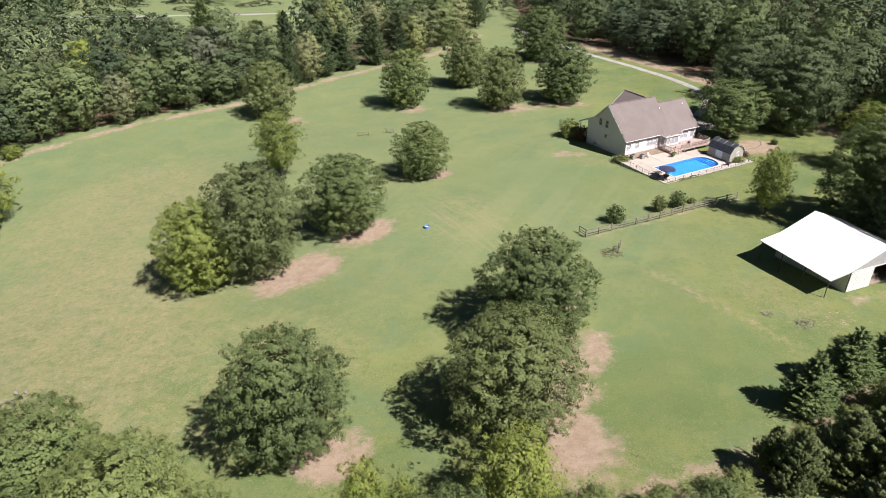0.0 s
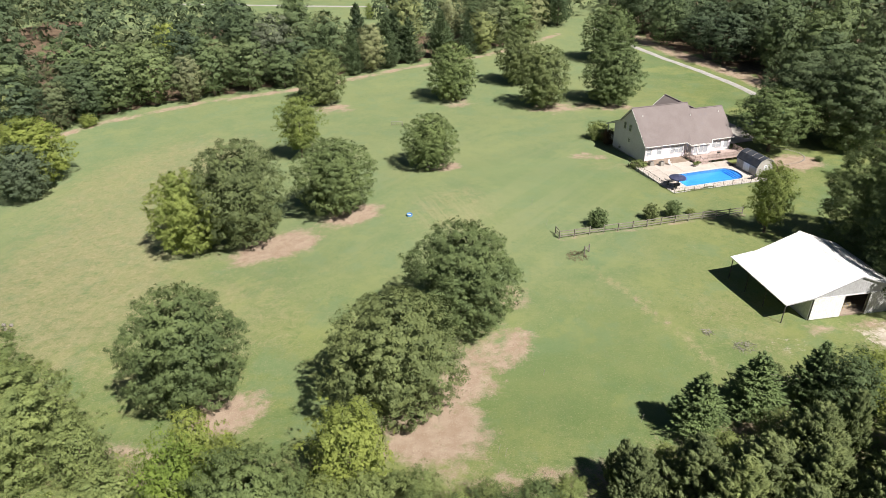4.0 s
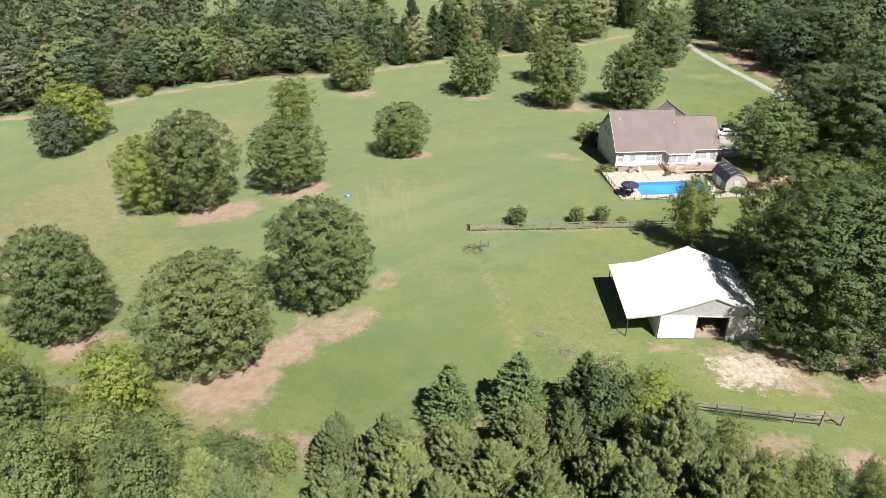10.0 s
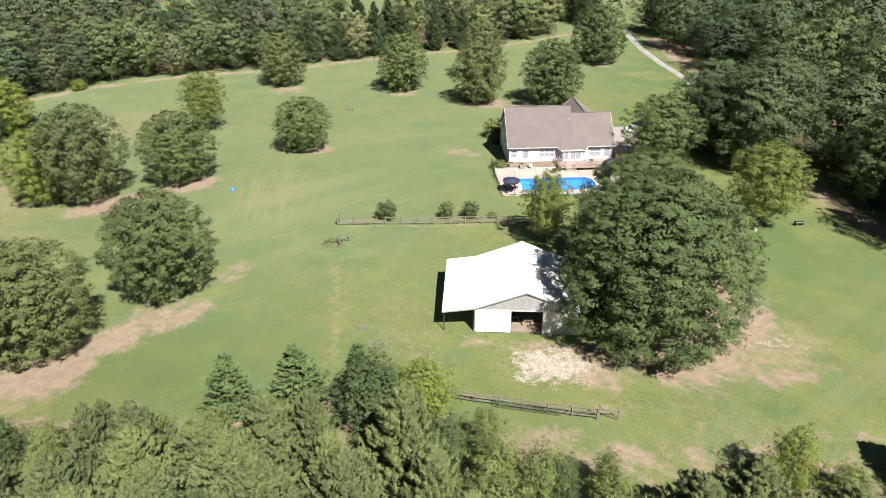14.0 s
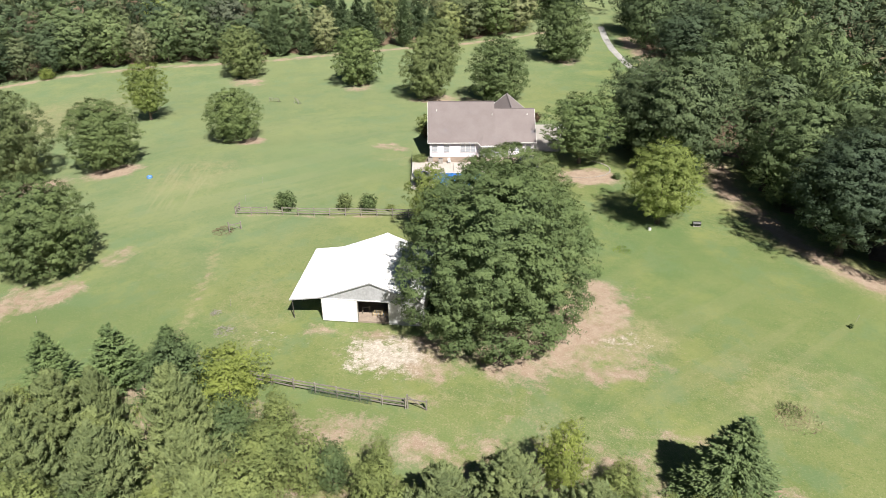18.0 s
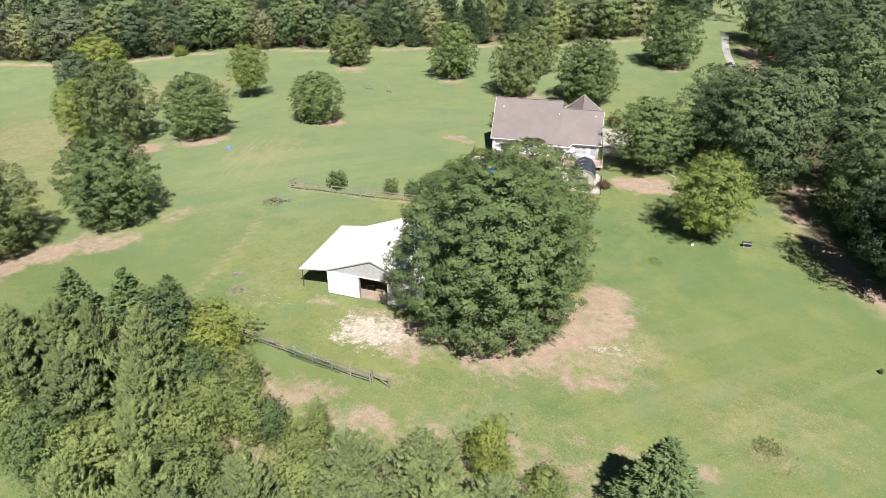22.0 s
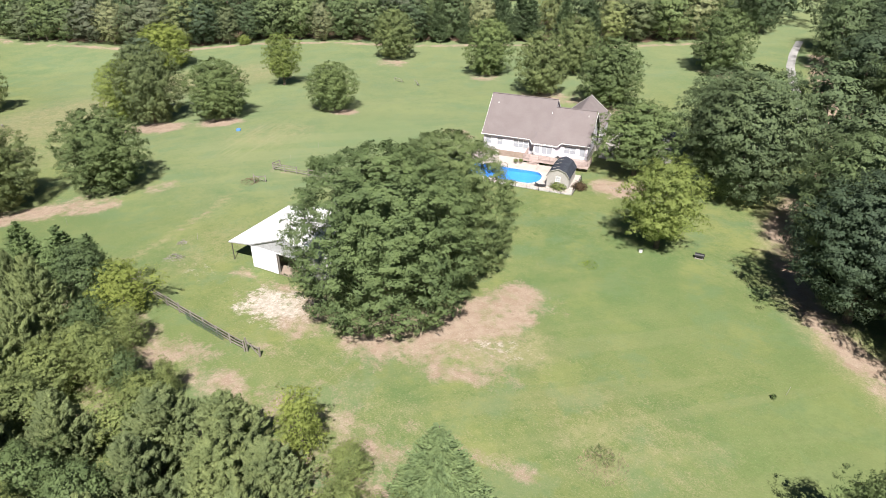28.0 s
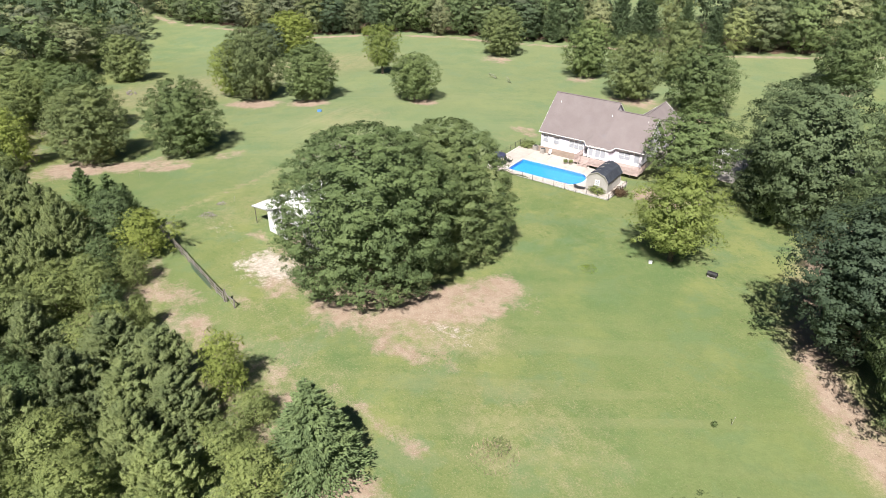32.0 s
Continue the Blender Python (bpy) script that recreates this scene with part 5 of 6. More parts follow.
    planes.append(([(-0.05, -0.05, 3.05), (9.6, -0.05, 3.05), (12.7, -0.05, 3.05), (12.7, 6.43, 8.95), (-0.05, 6.43, 8.95)], 0.2))
    planes.append(([(12.7, -0.05, 3.05), (20.35, -0.05, 3.05), (20.35, 5.27, 7.90), (12.7, 5.27, 7.90)], 0.2))
    planes.append(([(-0.05, 6.43, 8.95), (12.7, 6.43, 8.95), (12.7, 10.3, 5.43), (-0.05, 10.3, 5.43)], 0.2))
    planes.append(([(-0.05, 10.3, 5.43), (12.7, 10.3, 5.43), (12.7, 15.05, 3.20), (-0.05, 15.05, 3.20)], 0.16))
    planes.append(([(12.7, 5.27, 7.90), (20.35, 5.27, 7.90), (20.35, 10.4, 3.23), (12.7, 10.4, 3.23)], 0.2))
    planes.append(([(16.6, 6.6, 6.62), (16.6, 19.5, 6.62), (12.3, 19.5, 3.05), (12.3, 10.6, 3.05)], 0.18))
    planes.append(([(16.6, 6.6, 6.62), (16.6, 19.5, 6.62), (20.9, 19.5, 3.05), (20.9, 10.6, 3.05)], 0.18))
    planes.append(([(9.2, -0.03, 3.04), (9.9, -0.95, 2.62), (14.6, -0.95, 2.62), (15.3, -0.03, 3.04), (14.0, 1.2, 4.23), (10.5, 1.2, 4.23)], 0.12))
    for top, thick in planes:
        part("roof_plane", plate(bmesh.new(), top, thick), ROOF_SHINGLE, ob)
    caps = bmesh.new()
    beam(caps, (-0.05, 6.43, 8.98), (12.7, 6.43, 8.98), 0.26, 0.06)
    beam(caps, (12.7, 5.27, 7.93), (20.35, 5.27, 7.93), 0.26, 0.06)
    beam(caps, (16.6, 6.6, 6.65), (16.6, 19.5, 6.65), 0.26, 0.06)
    part("ridge_cap", caps, ROOF_SHINGLE, ob)
    fascia = bmesh.new()
    beam(fascia, (-0.05, -0.10, 2.95), (9.3, -0.10, 2.95), 0.08, 0.12)
    beam(fascia, (15.2, -0.10, 2.95), (20.35, -0.10, 2.95), 0.08, 0.12)
    beam(fascia, (9.3, -0.14, 2.93), (9.9, -1.0, 2.54), 0.10, 0.14)
    beam(fascia, (9.9, -1.0, 2.54), (14.6, -1.0, 2.54), 0.10, 0.14)
    beam(fascia, (14.6, -1.0, 2.54), (15.2, -0.14, 2.93), 0.10, 0.14)
    for x in (-0.09, 12.74):
        if x < 0:
            beam(fascia, (x, -0.05, 2.83), (x, 6.43, 8.73), 0.05, 0.18)
        beam(fascia, (x, 6.43, 8.73), (x, 10.3, 5.21), 0.05, 0.18)
        beam(fascia, (x, 10.3, 5.21), (x, 15.05, 2.99), 0.05, 0.16)
    beam(fascia, (20.39, -0.05, 2.83), (20.39, 5.27, 7.68), 0.05, 0.16)
    beam(fascia, (20.39, 5.27, 7.68), (20.39, 10.4, 3.00), 0.05, 0.16)
    beam(fascia, (16.6, 19.54, 6.52), (12.3, 19.54, 2.96), 0.06, 0.2)
    beam(fascia, (16.6, 19.54, 6.52), (20.9, 19.54, 2.96), 0.06, 0.2)
    beam(fascia, (-0.05, 15.08, 3.08), (12.7, 15.08, 3.08), 0.08, 0.18)
    part("fascia", fascia, TRIM, ob, "white roof edge boards and gutters")
    for x, y in ((0.30, 0.33), (9.55, 0.30), (19.95, 0.33)):
        part("downspout", tube(bmesh.new(), (x, y, 0.0), (x, y, 2.85), 0.045, n=6), TRIM, ob)
    for x, y, zz in ((1.6, 4.9, 7.56), (12.2, 4.2, 6.93), (18.9, 4.3, 7.0)):
        pipe = tube(bmesh.new(), (x, y, zz - 0.2), (x, y, zz + 0.30), 0.05, n=8)
        tube(pipe, (x, y, zz + 0.02), (x, y, zz + 0.08), 0.11, 0.06, 8)
        part("vent_pipe", pipe, WHITE_PLASTIC, ob)
    for x0, x1, z0, z1 in rear[:4]:
        window(ob, pose((x0 + x1) / 2, 0.45, z0), x1 - x0, z1 - z0, 3 if x1 - x0 > 2.5 else 2 if x1 - x0 > 1.5 else 1)
    window(ob, pose(19.02, 0.45, 0.55), 0.95, 2.0, 1, True)
    window(ob, pose(10.05, -0.18, 0.6, 0, 0, -63.4), 0.7, 2.0, 1, True)
    window(ob, pose(10.95, -0.80, 0.6), 0.75, 2.0, 1, True)
    window(ob, pose(12.75, -0.80, 0.6), 1.9, 2.0, 2, True)
    for y, z0, w, h in ((8.45, 4.1, 0.95, 1.4), (6.5, 4.1, 0.95, 1.4), (6.45, 1.85, 0.75, 0.75)):
        window(ob, pose(0.285, y, z0, 0, 0, -90), w, h, 1, glass=DIM_GLASS)
    for k in range(5):
        x = 0.25 + k * 3.05
        part("porch_post", boxes((x - 0.07, x + 0.07, 14.6, 14.74, -0.5, 3.2)), TRIM, ob)
    part("porch_floor", boxes((0.1, 12.6, 12.4, 14.9, 0.2, 0.42)), GREY_WOOD, ob)
    rail = bmesh.new()
    for z in (0.6, 1.25):
        box(rail, 0.2, 12.5, 14.64, 14.70, z, z + 0.06)
        box(rail, 0.22, 0.28, 12.45, 14.64, z, z + 0.06)
    for k in range(70):
        x = 0.3 + k * 0.175
        box(rail, x, x + 0.035, 14.65, 14.69, 0.66, 1.25)
    for k in range(11):
        box(rail, 0.23, 0.27, 12.6 + k * 0.18, 12.64 + k * 0.18, 0.66, 1.25)
    part("porch_railing", rail, TRIM, ob, "white porch railing")
    return ob


build_house()
HOUSE = pose(37.0, 127.9, -2.10, 0, 0, 28.7)


def at_house(x, y, z=0.0, turn=0.0):
    return HOUSE @ pose(x, y, z, 0, 0, turn)


def build_deck():
    ob = thing("deck", at_house(0, 0), "pinkish-tan wooden deck with railings and steps", "deck")
    plank = boxes((0, 11.8, -0.06, 0.06, 0, 0.035)).copy()
    me = bpy.data.meshes.new("plank")
    plank.to_mesh(me)
    plank.free()
    me.materials.append(DECK_WOOD)
    for k in range(25):
        y = -3.55 + k * 0.14
        short = y > -0.95
        part("plank", me, DECK_WOOD, ob, at=pose(9.1 if not short else 14.9, y, 0.42) @ (Matrix.Identity(4) if not short else Matrix.Diagonal((0.51, 1, 1, 1))))
    part("joist", boxes((9.1, 20.9, -3.62, -3.56, 0.16, 0.42), (9.08, 9.14, -3.6, 0.2, 0.16, 0.42), (20.86, 20.92, -3.6, 0.2, 0.16, 0.42)), DECK_WOOD, ob)
    posts = [(9.15, -3.55), (10.3, -3.55), (12.0, -3.55), (14.0, -3.55), (16.0, -3.55), (18.0, -3.55), (19.6, -3.55), (20.85, -3.0), (20.85, -1.5), (20.85, 0.2), (9.15, -1.8), (9.15, -0.1)]
    for x, y in posts:
        part("post", boxes((x - 0.05, x + 0.05, y - 0.05, y + 0.05, -0.1, 1.45), bevel=0.008), DECK_WOOD, ob)
    runs = [((12.0, -3.55), (19.6, -3.55)), ((19.6, -3.55), (20.85, -3.0)), ((20.85, -3.0), (20.85, 0.2)), ((9.15, -3.55), (9.15, -0.1)), ((9.15, -3.55), (10.3, -3.55))]
    for a, b in runs:
        bm = bmesh.new()
        for z in (0.55, 1.34):
            beam(bm, (*a, z), (*b, z), 0.05, 0.08)
        n = max(2, int(math.hypot(b[0] - a[0], b[1] - a[1]) / 0.16))
        for k in range(1, n):
            x, y = a[0] + (b[0] - a[0]) * k / n, a[1] + (b[1] - a[1]) * k / n
            box(bm, x - 0.02, x + 0.02, y - 0.02, y + 0.02, 0.5, 1.34)
        part("railing", bm, DECK_WOOD, ob)
    for k in range(3):
        part("step", boxes((10.35, 11.95, -3.62 - 0.30 * (k + 1), -3.60 - 0.30 * k, 0.30 - 0.13 * k - 0.05, 0.32 - 0.13 * k)), DECK_WOOD, ob)
    for x in (10.3, 12.0):
        bm = beam(bmesh.new(), (x, -3.55, 1.34), (x, -4.6, 0.95), 0.05, 0.08)
        box(bm, x - 0.05, x + 0.05, -4.65, -4.55, 0.0, 1.0)
        part("stair_rail", bm, DECK_WOOD, ob)
    return ob


build_deck()


def rounded_pool(grow=0.0):
    """Plan outline of the pool with its bowed step end."""
    pts = [(0.9 - grow, -12.7 - grow), (12.3, -12.7 - grow)]
    for k in range(1, 12):
        a = -math.pi / 2 + math.pi * k / 12
        pts.append((12.3 + (1.9 + grow) * math.cos(a), -10.05 + (2.65 + grow) * math.sin(a)))
    return pts + [(12.3, -7.4 + grow), (0.9 - grow, -7.4 + grow)]


def ring(bm, inner, outer, z0, z1):
    """A band between two outlines with the same number of corners."""
    n = len(inner)
    for z, flip in ((z1, False), (z0, True)):
        a = [bm.verts.new((*p, z)) for p in inner]
        b = [bm.verts.new((*p, z)) for p in outer]
        for k in range(n):
            j = (k + 1) % n
            bm.faces.new((a[k], b[k], b[j], a[j]))
    for ring_pts in (inner, outer):
        a = [bm.verts.new((*p, z0)) for p in ring_pts]
        b = [bm.verts.new((*p, z1)) for p in ring_pts]
        for k in range(n):
            j = (k + 1) % n
            bm.faces.new((a[k], a[j], b[j], b[k]))
    bmesh.ops.recalc_face_normals(bm, faces=bm.faces[:])
    return bm


def build_pool():
    ob = thing("swimming_pool", at_house(0, 0), "blue swimming pool with pale coping and curved steps", "swimming pool")
    inner = rounded_pool()
    liner = bmesh.new()
    low = [liner.verts.new((*p, -1.35)) for p in inner]
    up = [liner.verts.new((*p, -0.02)) for p in inner]
    liner.faces.new(low)
    for k in range(len(inner)):
        j = (k + 1) % len(inner)
        liner.faces.new((low[j], low[k], up[k], up[j]))
    part("basin", liner, LINER, ob)
    for start, z in ((0.02, -1.00), (0.62, -0.68), (1.20, -0.38)):
        half = 2.63 * math.sqrt(1 - (start / 1.9) ** 2)
        a0 = math.asin(half / 2.65)
        arc = [a0 * (1 - i / 6) for i in range(13)]
        pts = [(12.3 + 1.89 * math.cos(a), -10.05 + 2.64 * math.sin(a)) for a in arc]
        part("pool_step", slab(bmesh.new(), pts, -1.34, z), LINER, ob)
    part("coping", ring(bmesh.new(), inner, rounded_pool(0.32), -0.16, 0.05), COPING, ob)
    water = bmesh.new()
    water.faces.new([water.verts.new((*p, -0.14)) for p in inner])
    w = part("water", water, WATER, ob, "clear still water")
    w.visible_shadow = False
    return ob


build_pool()


def build_patio():
    outer = [(-2.7, -14.2), (6.0, -14.4), (14.0, -14.3), (20.3, -14.2), (20.3, -6.2), (16.0, -5.9), (15.2, -3.4), (9.0, -3.2), (9.0, -2.3), (2.5, -2.3), (-2.9, -2.1)]
    patio = thing("patio", at_house(0, 0), "sunlit buff concrete pool terrace", "patio", kind="structure")
    hole = rounded_pool(0.30)
    # paving panels round the pool, with narrow joints
    bands = [(-2.7, 0.58, -14.2, -9.2), (-2.7, 0.58, -9.15, -4.6), (-2.8, 0.58, -4.55, -2.1), (0.62, 5.0, -14.35, -13.02), (5.05, 9.5, -14.35, -13.02), (9.55, 14.6, -14.35, -13.02),
             (0.62, 4.6, -7.08, -2.2), (4.65, 8.95, -7.08, -2.3), (9.0, 12.3, -7.08, -3.9), (12.35, 16.0, -7.08, -4.2), (14.65, 20.3, -14.3, -12.5), (14.65, 20.3, -12.45, -6.2)]
    for k, (x0, x1, y0, y1) in enumerate(bands):
        part("paving_panel", boxes((x0, x1, y0, y1, -0.55, 0.0), bevel=0.012), CONCRETE, patio)
    fill = bmesh.new()
    for s in (-1, 1):
        pts = [(12.3, -10.05 + s * 2.96)]
        for k in range(0, 9):
            a = s * (math.pi / 2 - math.pi / 2 * k / 8)
            pts.append((12.3 + 2.2 * math.cos(a), -10.05 + 2.95 * math.sin(a)))
        pts += [(14.64, -10.05), (14.64, -10.05 + s * 2.96)]
        slab(fill, pts[1:], -0.55, -0.004)
    part("paving_panel", fill, CONCRETE, patio)
    edge = bmesh.new()
    box(edge, -2.85, 20.4, -14.62, -14.36, -1.1, 0.03)
    box(edge, -2.98, -2.72, -14.5, -2.1, -1.0, 0.03)
    box(edge, 20.32, 20.5, -14.5, -7.0, -1.2, 0.03)
    part("retaining_edge", edge, COPING, patio)
    part("planting_bed", boxes((0.6, 9.0, -2.25, 0.42, -0.6, 0.02), (-2.75, 0.6, -2.05, 0.3, -0.6, 0.02)), MULCH, patio)


build_patio()


def build_shed():
    ob = thing("garden_shed", at_house(17.6, -10.0), "beige gambrel garden shed with a charcoal roof", "shed")
    w, d = 1.85, 2.75
    prof = [(-w, 0.05), (-w, 2.0), (-w * 0.66, 2.92), (0, 3.40), (w * 0.66, 2.92), (w, 2.0), (w, 0.05)]
    part("body", prism(bmesh.new(), prof, -d, d), SHED_WALL, ob)
    for k in range(17):
        y = -d + 0.1 + k * (2 * d - 0.2) / 16
        for s in (-1, 1):
            part("batten", boxes((s * w - 0.012, s * w + 0.012, y - 0.02, y + 0.02, 0.1, 1.82)), SHED_WALL, ob)
    roof = bmesh.new()
    for s in (-1, 1):
        plate(roof, [(s * (w + 0.14), -d - 0.15, 1.86), (s * (w + 0.14), d + 0.15, 1.86), (s * w * 0.66, d + 0.15, 3.01), (s * w * 0.66, -d - 0.15, 3.01)], 0.09)
        plate(roof, [(s * w * 0.66, -d - 0.15, 3.01), (s * w * 0.66, d + 0.15, 3.01), (0, d + 0.15, 3.50), (0, -d - 0.15, 3.50)], 0.09)
    part("roof", roof, DARK_SHINGLE, ob)
    for k in range(3):
        y = -d + 0.9 + k * 1.7
        bm = plate(bmesh.new(), [(-w * 0.62, y, 3.065), (-w * 0.62, y + 0.10, 3.065), (-0.06, y + 0.10, 3.50), (-0.06, y, 3.50)], 0.02)
        part("roof_strip", bm, BRICK_FOOT, ob, "pale strip across the roof")
    for y in (-d - 0.16, d + 0.16):
        trim = bmesh.new()
        for (ax, az), (bx, bz) in zip(prof[1:5], prof[2:6]):
            beam(trim, (ax * 1.04, y, az - 0.02), (bx * 1.04, y, bz - 0.02), 0.04, 0.12)
        part("trim", trim, SHED_WALL, ob)
    window(ob, pose(0.05, -d - 0.03, 1.15), 0.62, 0.78, 2)
    part("door", boxes((-w - 0.05, -w - 0.005, -0.8, 0.8, 0.1, 1.75), (-w - 0.07, -w - 0.05, -0.04, 0.04, 0.1, 1.75)), TRIM, ob, "white double door")
    part("skid", boxes((-w, w, -d, d, -0.05, 0.06)), GREY_WOOD, ob)


build_shed()


def build_umbrella():
    ob = thing("patio_umbrella", at_house(-1.3, -12.7), "open navy blue patio umbrella", "umbrella")
    part("base", tube(bmesh.new(), (0, 0, 0), (0, 0, 0.09), 0.28, 0.22, 14), BLACK_METAL, ob)
    part("pole", tube(bmesh.new(), (0, 0, 0.05), (0, 0, 2.62), 0.024, n=8), BLACK_METAL, ob)
    bm = bmesh.new()
    top = bm.verts.new((0, 0, 2.62))
    rim = [bm.verts.new((1.5 * math.cos(k * math.pi / 8), 1.5 * math.sin(k * math.pi / 8), 2.1 if k % 2 == 0 else 2.13)) for k in range(16)]
    hem = [bm.verts.new((v.co.x * 1.01, v.co.y * 1.01, v.co.z - 0.16)) for v in rim]
    for k in range(16):
        j = (k + 1) % 16
        bm.faces.new((top, rim[k], rim[j]))
        bm.faces.new((rim[k], hem[k], hem[j], rim[j]))
    bmesh.ops.solidify(bm, geom=bm.faces[:], thickness=0.012)
    part("canopy", bm, NAVY, ob)
    for k in range(8):
        a = k * math.pi / 4
        part("rib", tube(bmesh.new(), (0, 0, 2.57), (1.47 * math.cos(a), 1.47 * math.sin(a), 2.08), 0.012, n=5), BLACK_METAL, ob)
    tb = thing("patio_table", at_house(-1.3, -12.7), "round dark patio table under an umbrella", "table")
    part("tabletop", ring(bmesh.new(), [(0.06 * math.cos(k * math.pi / 9), 0.06 * math.sin(k * math.pi / 9)) for k in range(18)], [(0.62 * math.cos(k * math.pi / 9), 0.62 * math.sin(k * math.pi / 9)) for k in range(18)], 0.70, 0.735), BLACK_METAL, tb)
    for k in range(4):
        a = k * math.pi / 2 + 0.4
        part("leg", tube(bmesh.new(), (0.22 * math.cos(a), 0.22 * math.sin(a), 0.70), (0.42 * math.cos(a), 0.42 * math.sin(a), 0), 0.02, n=6), BLACK_METAL, tb)


build_umbrella()


def build_seats():
    def chair(m, material, label, group):
        ob = thing("patio_chair", m, label, "chair", group)
        part("seat", boxes((-0.26, 0.26, -0.26, 0.26, 0.40, 0.45), bevel=0.015), material, ob)
        back = bmesh.new()
        for k in range(5):
            beam(back, (-0.22 + k * 0.11, 0.24, 0.45), (-0.22 + k * 0.11, 0.36, 0.95), 0.07, 0.02)
        beam(back, (-0.26, 0.37, 0.96), (0.26, 0.37, 0.96), 0.04, 0.05)
        part("backrest", back, material, ob)
        for x in (-0.23, 0.23):
            for y in (-0.22, 0.22):
                part("leg", tube(bmesh.new(), (x, y, 0.0), (x, y, 0.42), 0.02, n=6), material, ob)
        for x in (-0.27, 0.27):
            part("armrest", boxes((x - 0.03, x + 0.03, -0.24, 0.28, 0.62, 0.65)), material, ob)
    chair(at_house(-0.3, -11.9, 0, 110), BLACK_METAL, "dark metal patio chair by the table", "patio chairs")
    chair(at_house(-2.1, -13.3, 0, -60), BLACK_METAL, "dark metal patio chair by the table", "patio chairs")
    chair(at_house(-2.2, -11.9, 0, 20), BLACK_METAL, "dark metal patio chair by the table", "patio chairs")
    chair(at_house(3.9, -2.9, 0, 10), WHITE_PLASTIC, "white plastic chair against the house bed", "patio chairs")
    chair(at_house(15.5, -2.2, 0.46, 150), BLACK_METAL, "dark chair on the deck", "patio chairs")

    def lounger(m):
        ob = thing("sun_lounger", m, "low dark sun lounger at the pool edge", "sun lounger", "sun loungers")
        part("bed", boxes((-0.32, 0.32, -0.95, 0.35, 0.28, 0.34), bevel=0.01), BLACK_METAL, ob)
        part("backrest", beam(bmesh.new(), (0, 0.35, 0.31), (0, 0.95, 0.68), 0.62, 0.05), BLACK_METAL, ob)
        for x in (-0.28, 0.28):
            for y in (-0.85, 0.25):
                part("leg", tube(bmesh.new(), (x, y, 0), (x, y, 0.3), 0.02, n=6), BLACK_METAL, ob)
    lounger(at_house(-0.9, -9.9, 0, 70))
    lounger(at_house(14.9, -13.3, 0, 100))
    for x, y in ((2.3, -2.6), (0.4, -1.9)):
        ob = thing("air_conditioner", at_house(x, y), "grey outdoor air conditioning unit by the wall", "air conditioner", "air conditioners")
        part("casing", boxes((-0.42, 0.42, -0.42, 0.42, 0.0, 0.85), bevel=0.03), STONE, ob)
        part("fan_guard", ring(bmesh.new(), [(0.1 * math.cos(k * 0.5236), 0.1 * math.sin(k * 0.5236)) for k in range(12)], [(0.36 * math.cos(k * 0.5236), 0.36 * math.sin(k * 0.5236)) for k in range(12)], 0.85, 0.88), BLACK_METAL, ob)
    for k, (x, y) in enumerate(((9.0, -7.2 + 2.6), (8.2, -5.0))):
        ob = thing("planter", at_house(x, y), "low round planter with trailing leaves", "planter", "planters")
        part("pot", tube(bmesh.new(), (0, 0, 0), (0, 0, 0.38), 0.26, 0.36, 12), STONE, ob)
        part("plant", crown_of(BUSH[0], SHRUB), SHRUB, ob, at=pose(0, 0, 0.3) @ Matrix.Diagonal((0.28, 0.28, 0.25, 1)))


build_seats()


def build_pool_fence():
    ob = thing("pool_fence", at_house(0, 0), "thin black metal fence round the pool terrace", "fence")
    pts = [(-3.1, 0.3), (-3.15, -5.0), (-3.1, -10.0), (-3.05, -14.75), (3.0, -14.8), (9.0, -14.85), (15.0, -14.85), (20.6, -14.8), (20.75, -8.0)]
    for a, b in zip(pts[:-1], pts[1:]):
        n = max(1, round(math.hypot(b[0] - a[0], b[1] - a[1]) / 2.0))
        for k in range(n + (1 if b == pts[-1] else 0)):
            x, y = a[0] + (b[0] - a[0]) * k / n, a[1] + (b[1] - a[1]) * k / n
            part("post", boxes((x - 0.025, x + 0.025, y - 0.025, y + 0.025, -1.3, 1.12)), BLACK_METAL, ob)
        rails = bmesh.new()
        for z in (0.12, 1.02):
            beam(rails, (*a, z), (*b, z), 0.014, 0.016)
        m = int(math.hypot(b[0] - a[0], b[1] - a[1]) / 0.13)
        for k in range(m):
            x, y = a[0] + (b[0] - a[0]) * k / m, a[1] + (b[1] - a[1]) * k / m
            tube(rails, (x, y, 0.05), (x, y, 1.1), 0.006, n=3)
        part("panel", rails, BLACK_METAL, ob)


build_pool_fence()


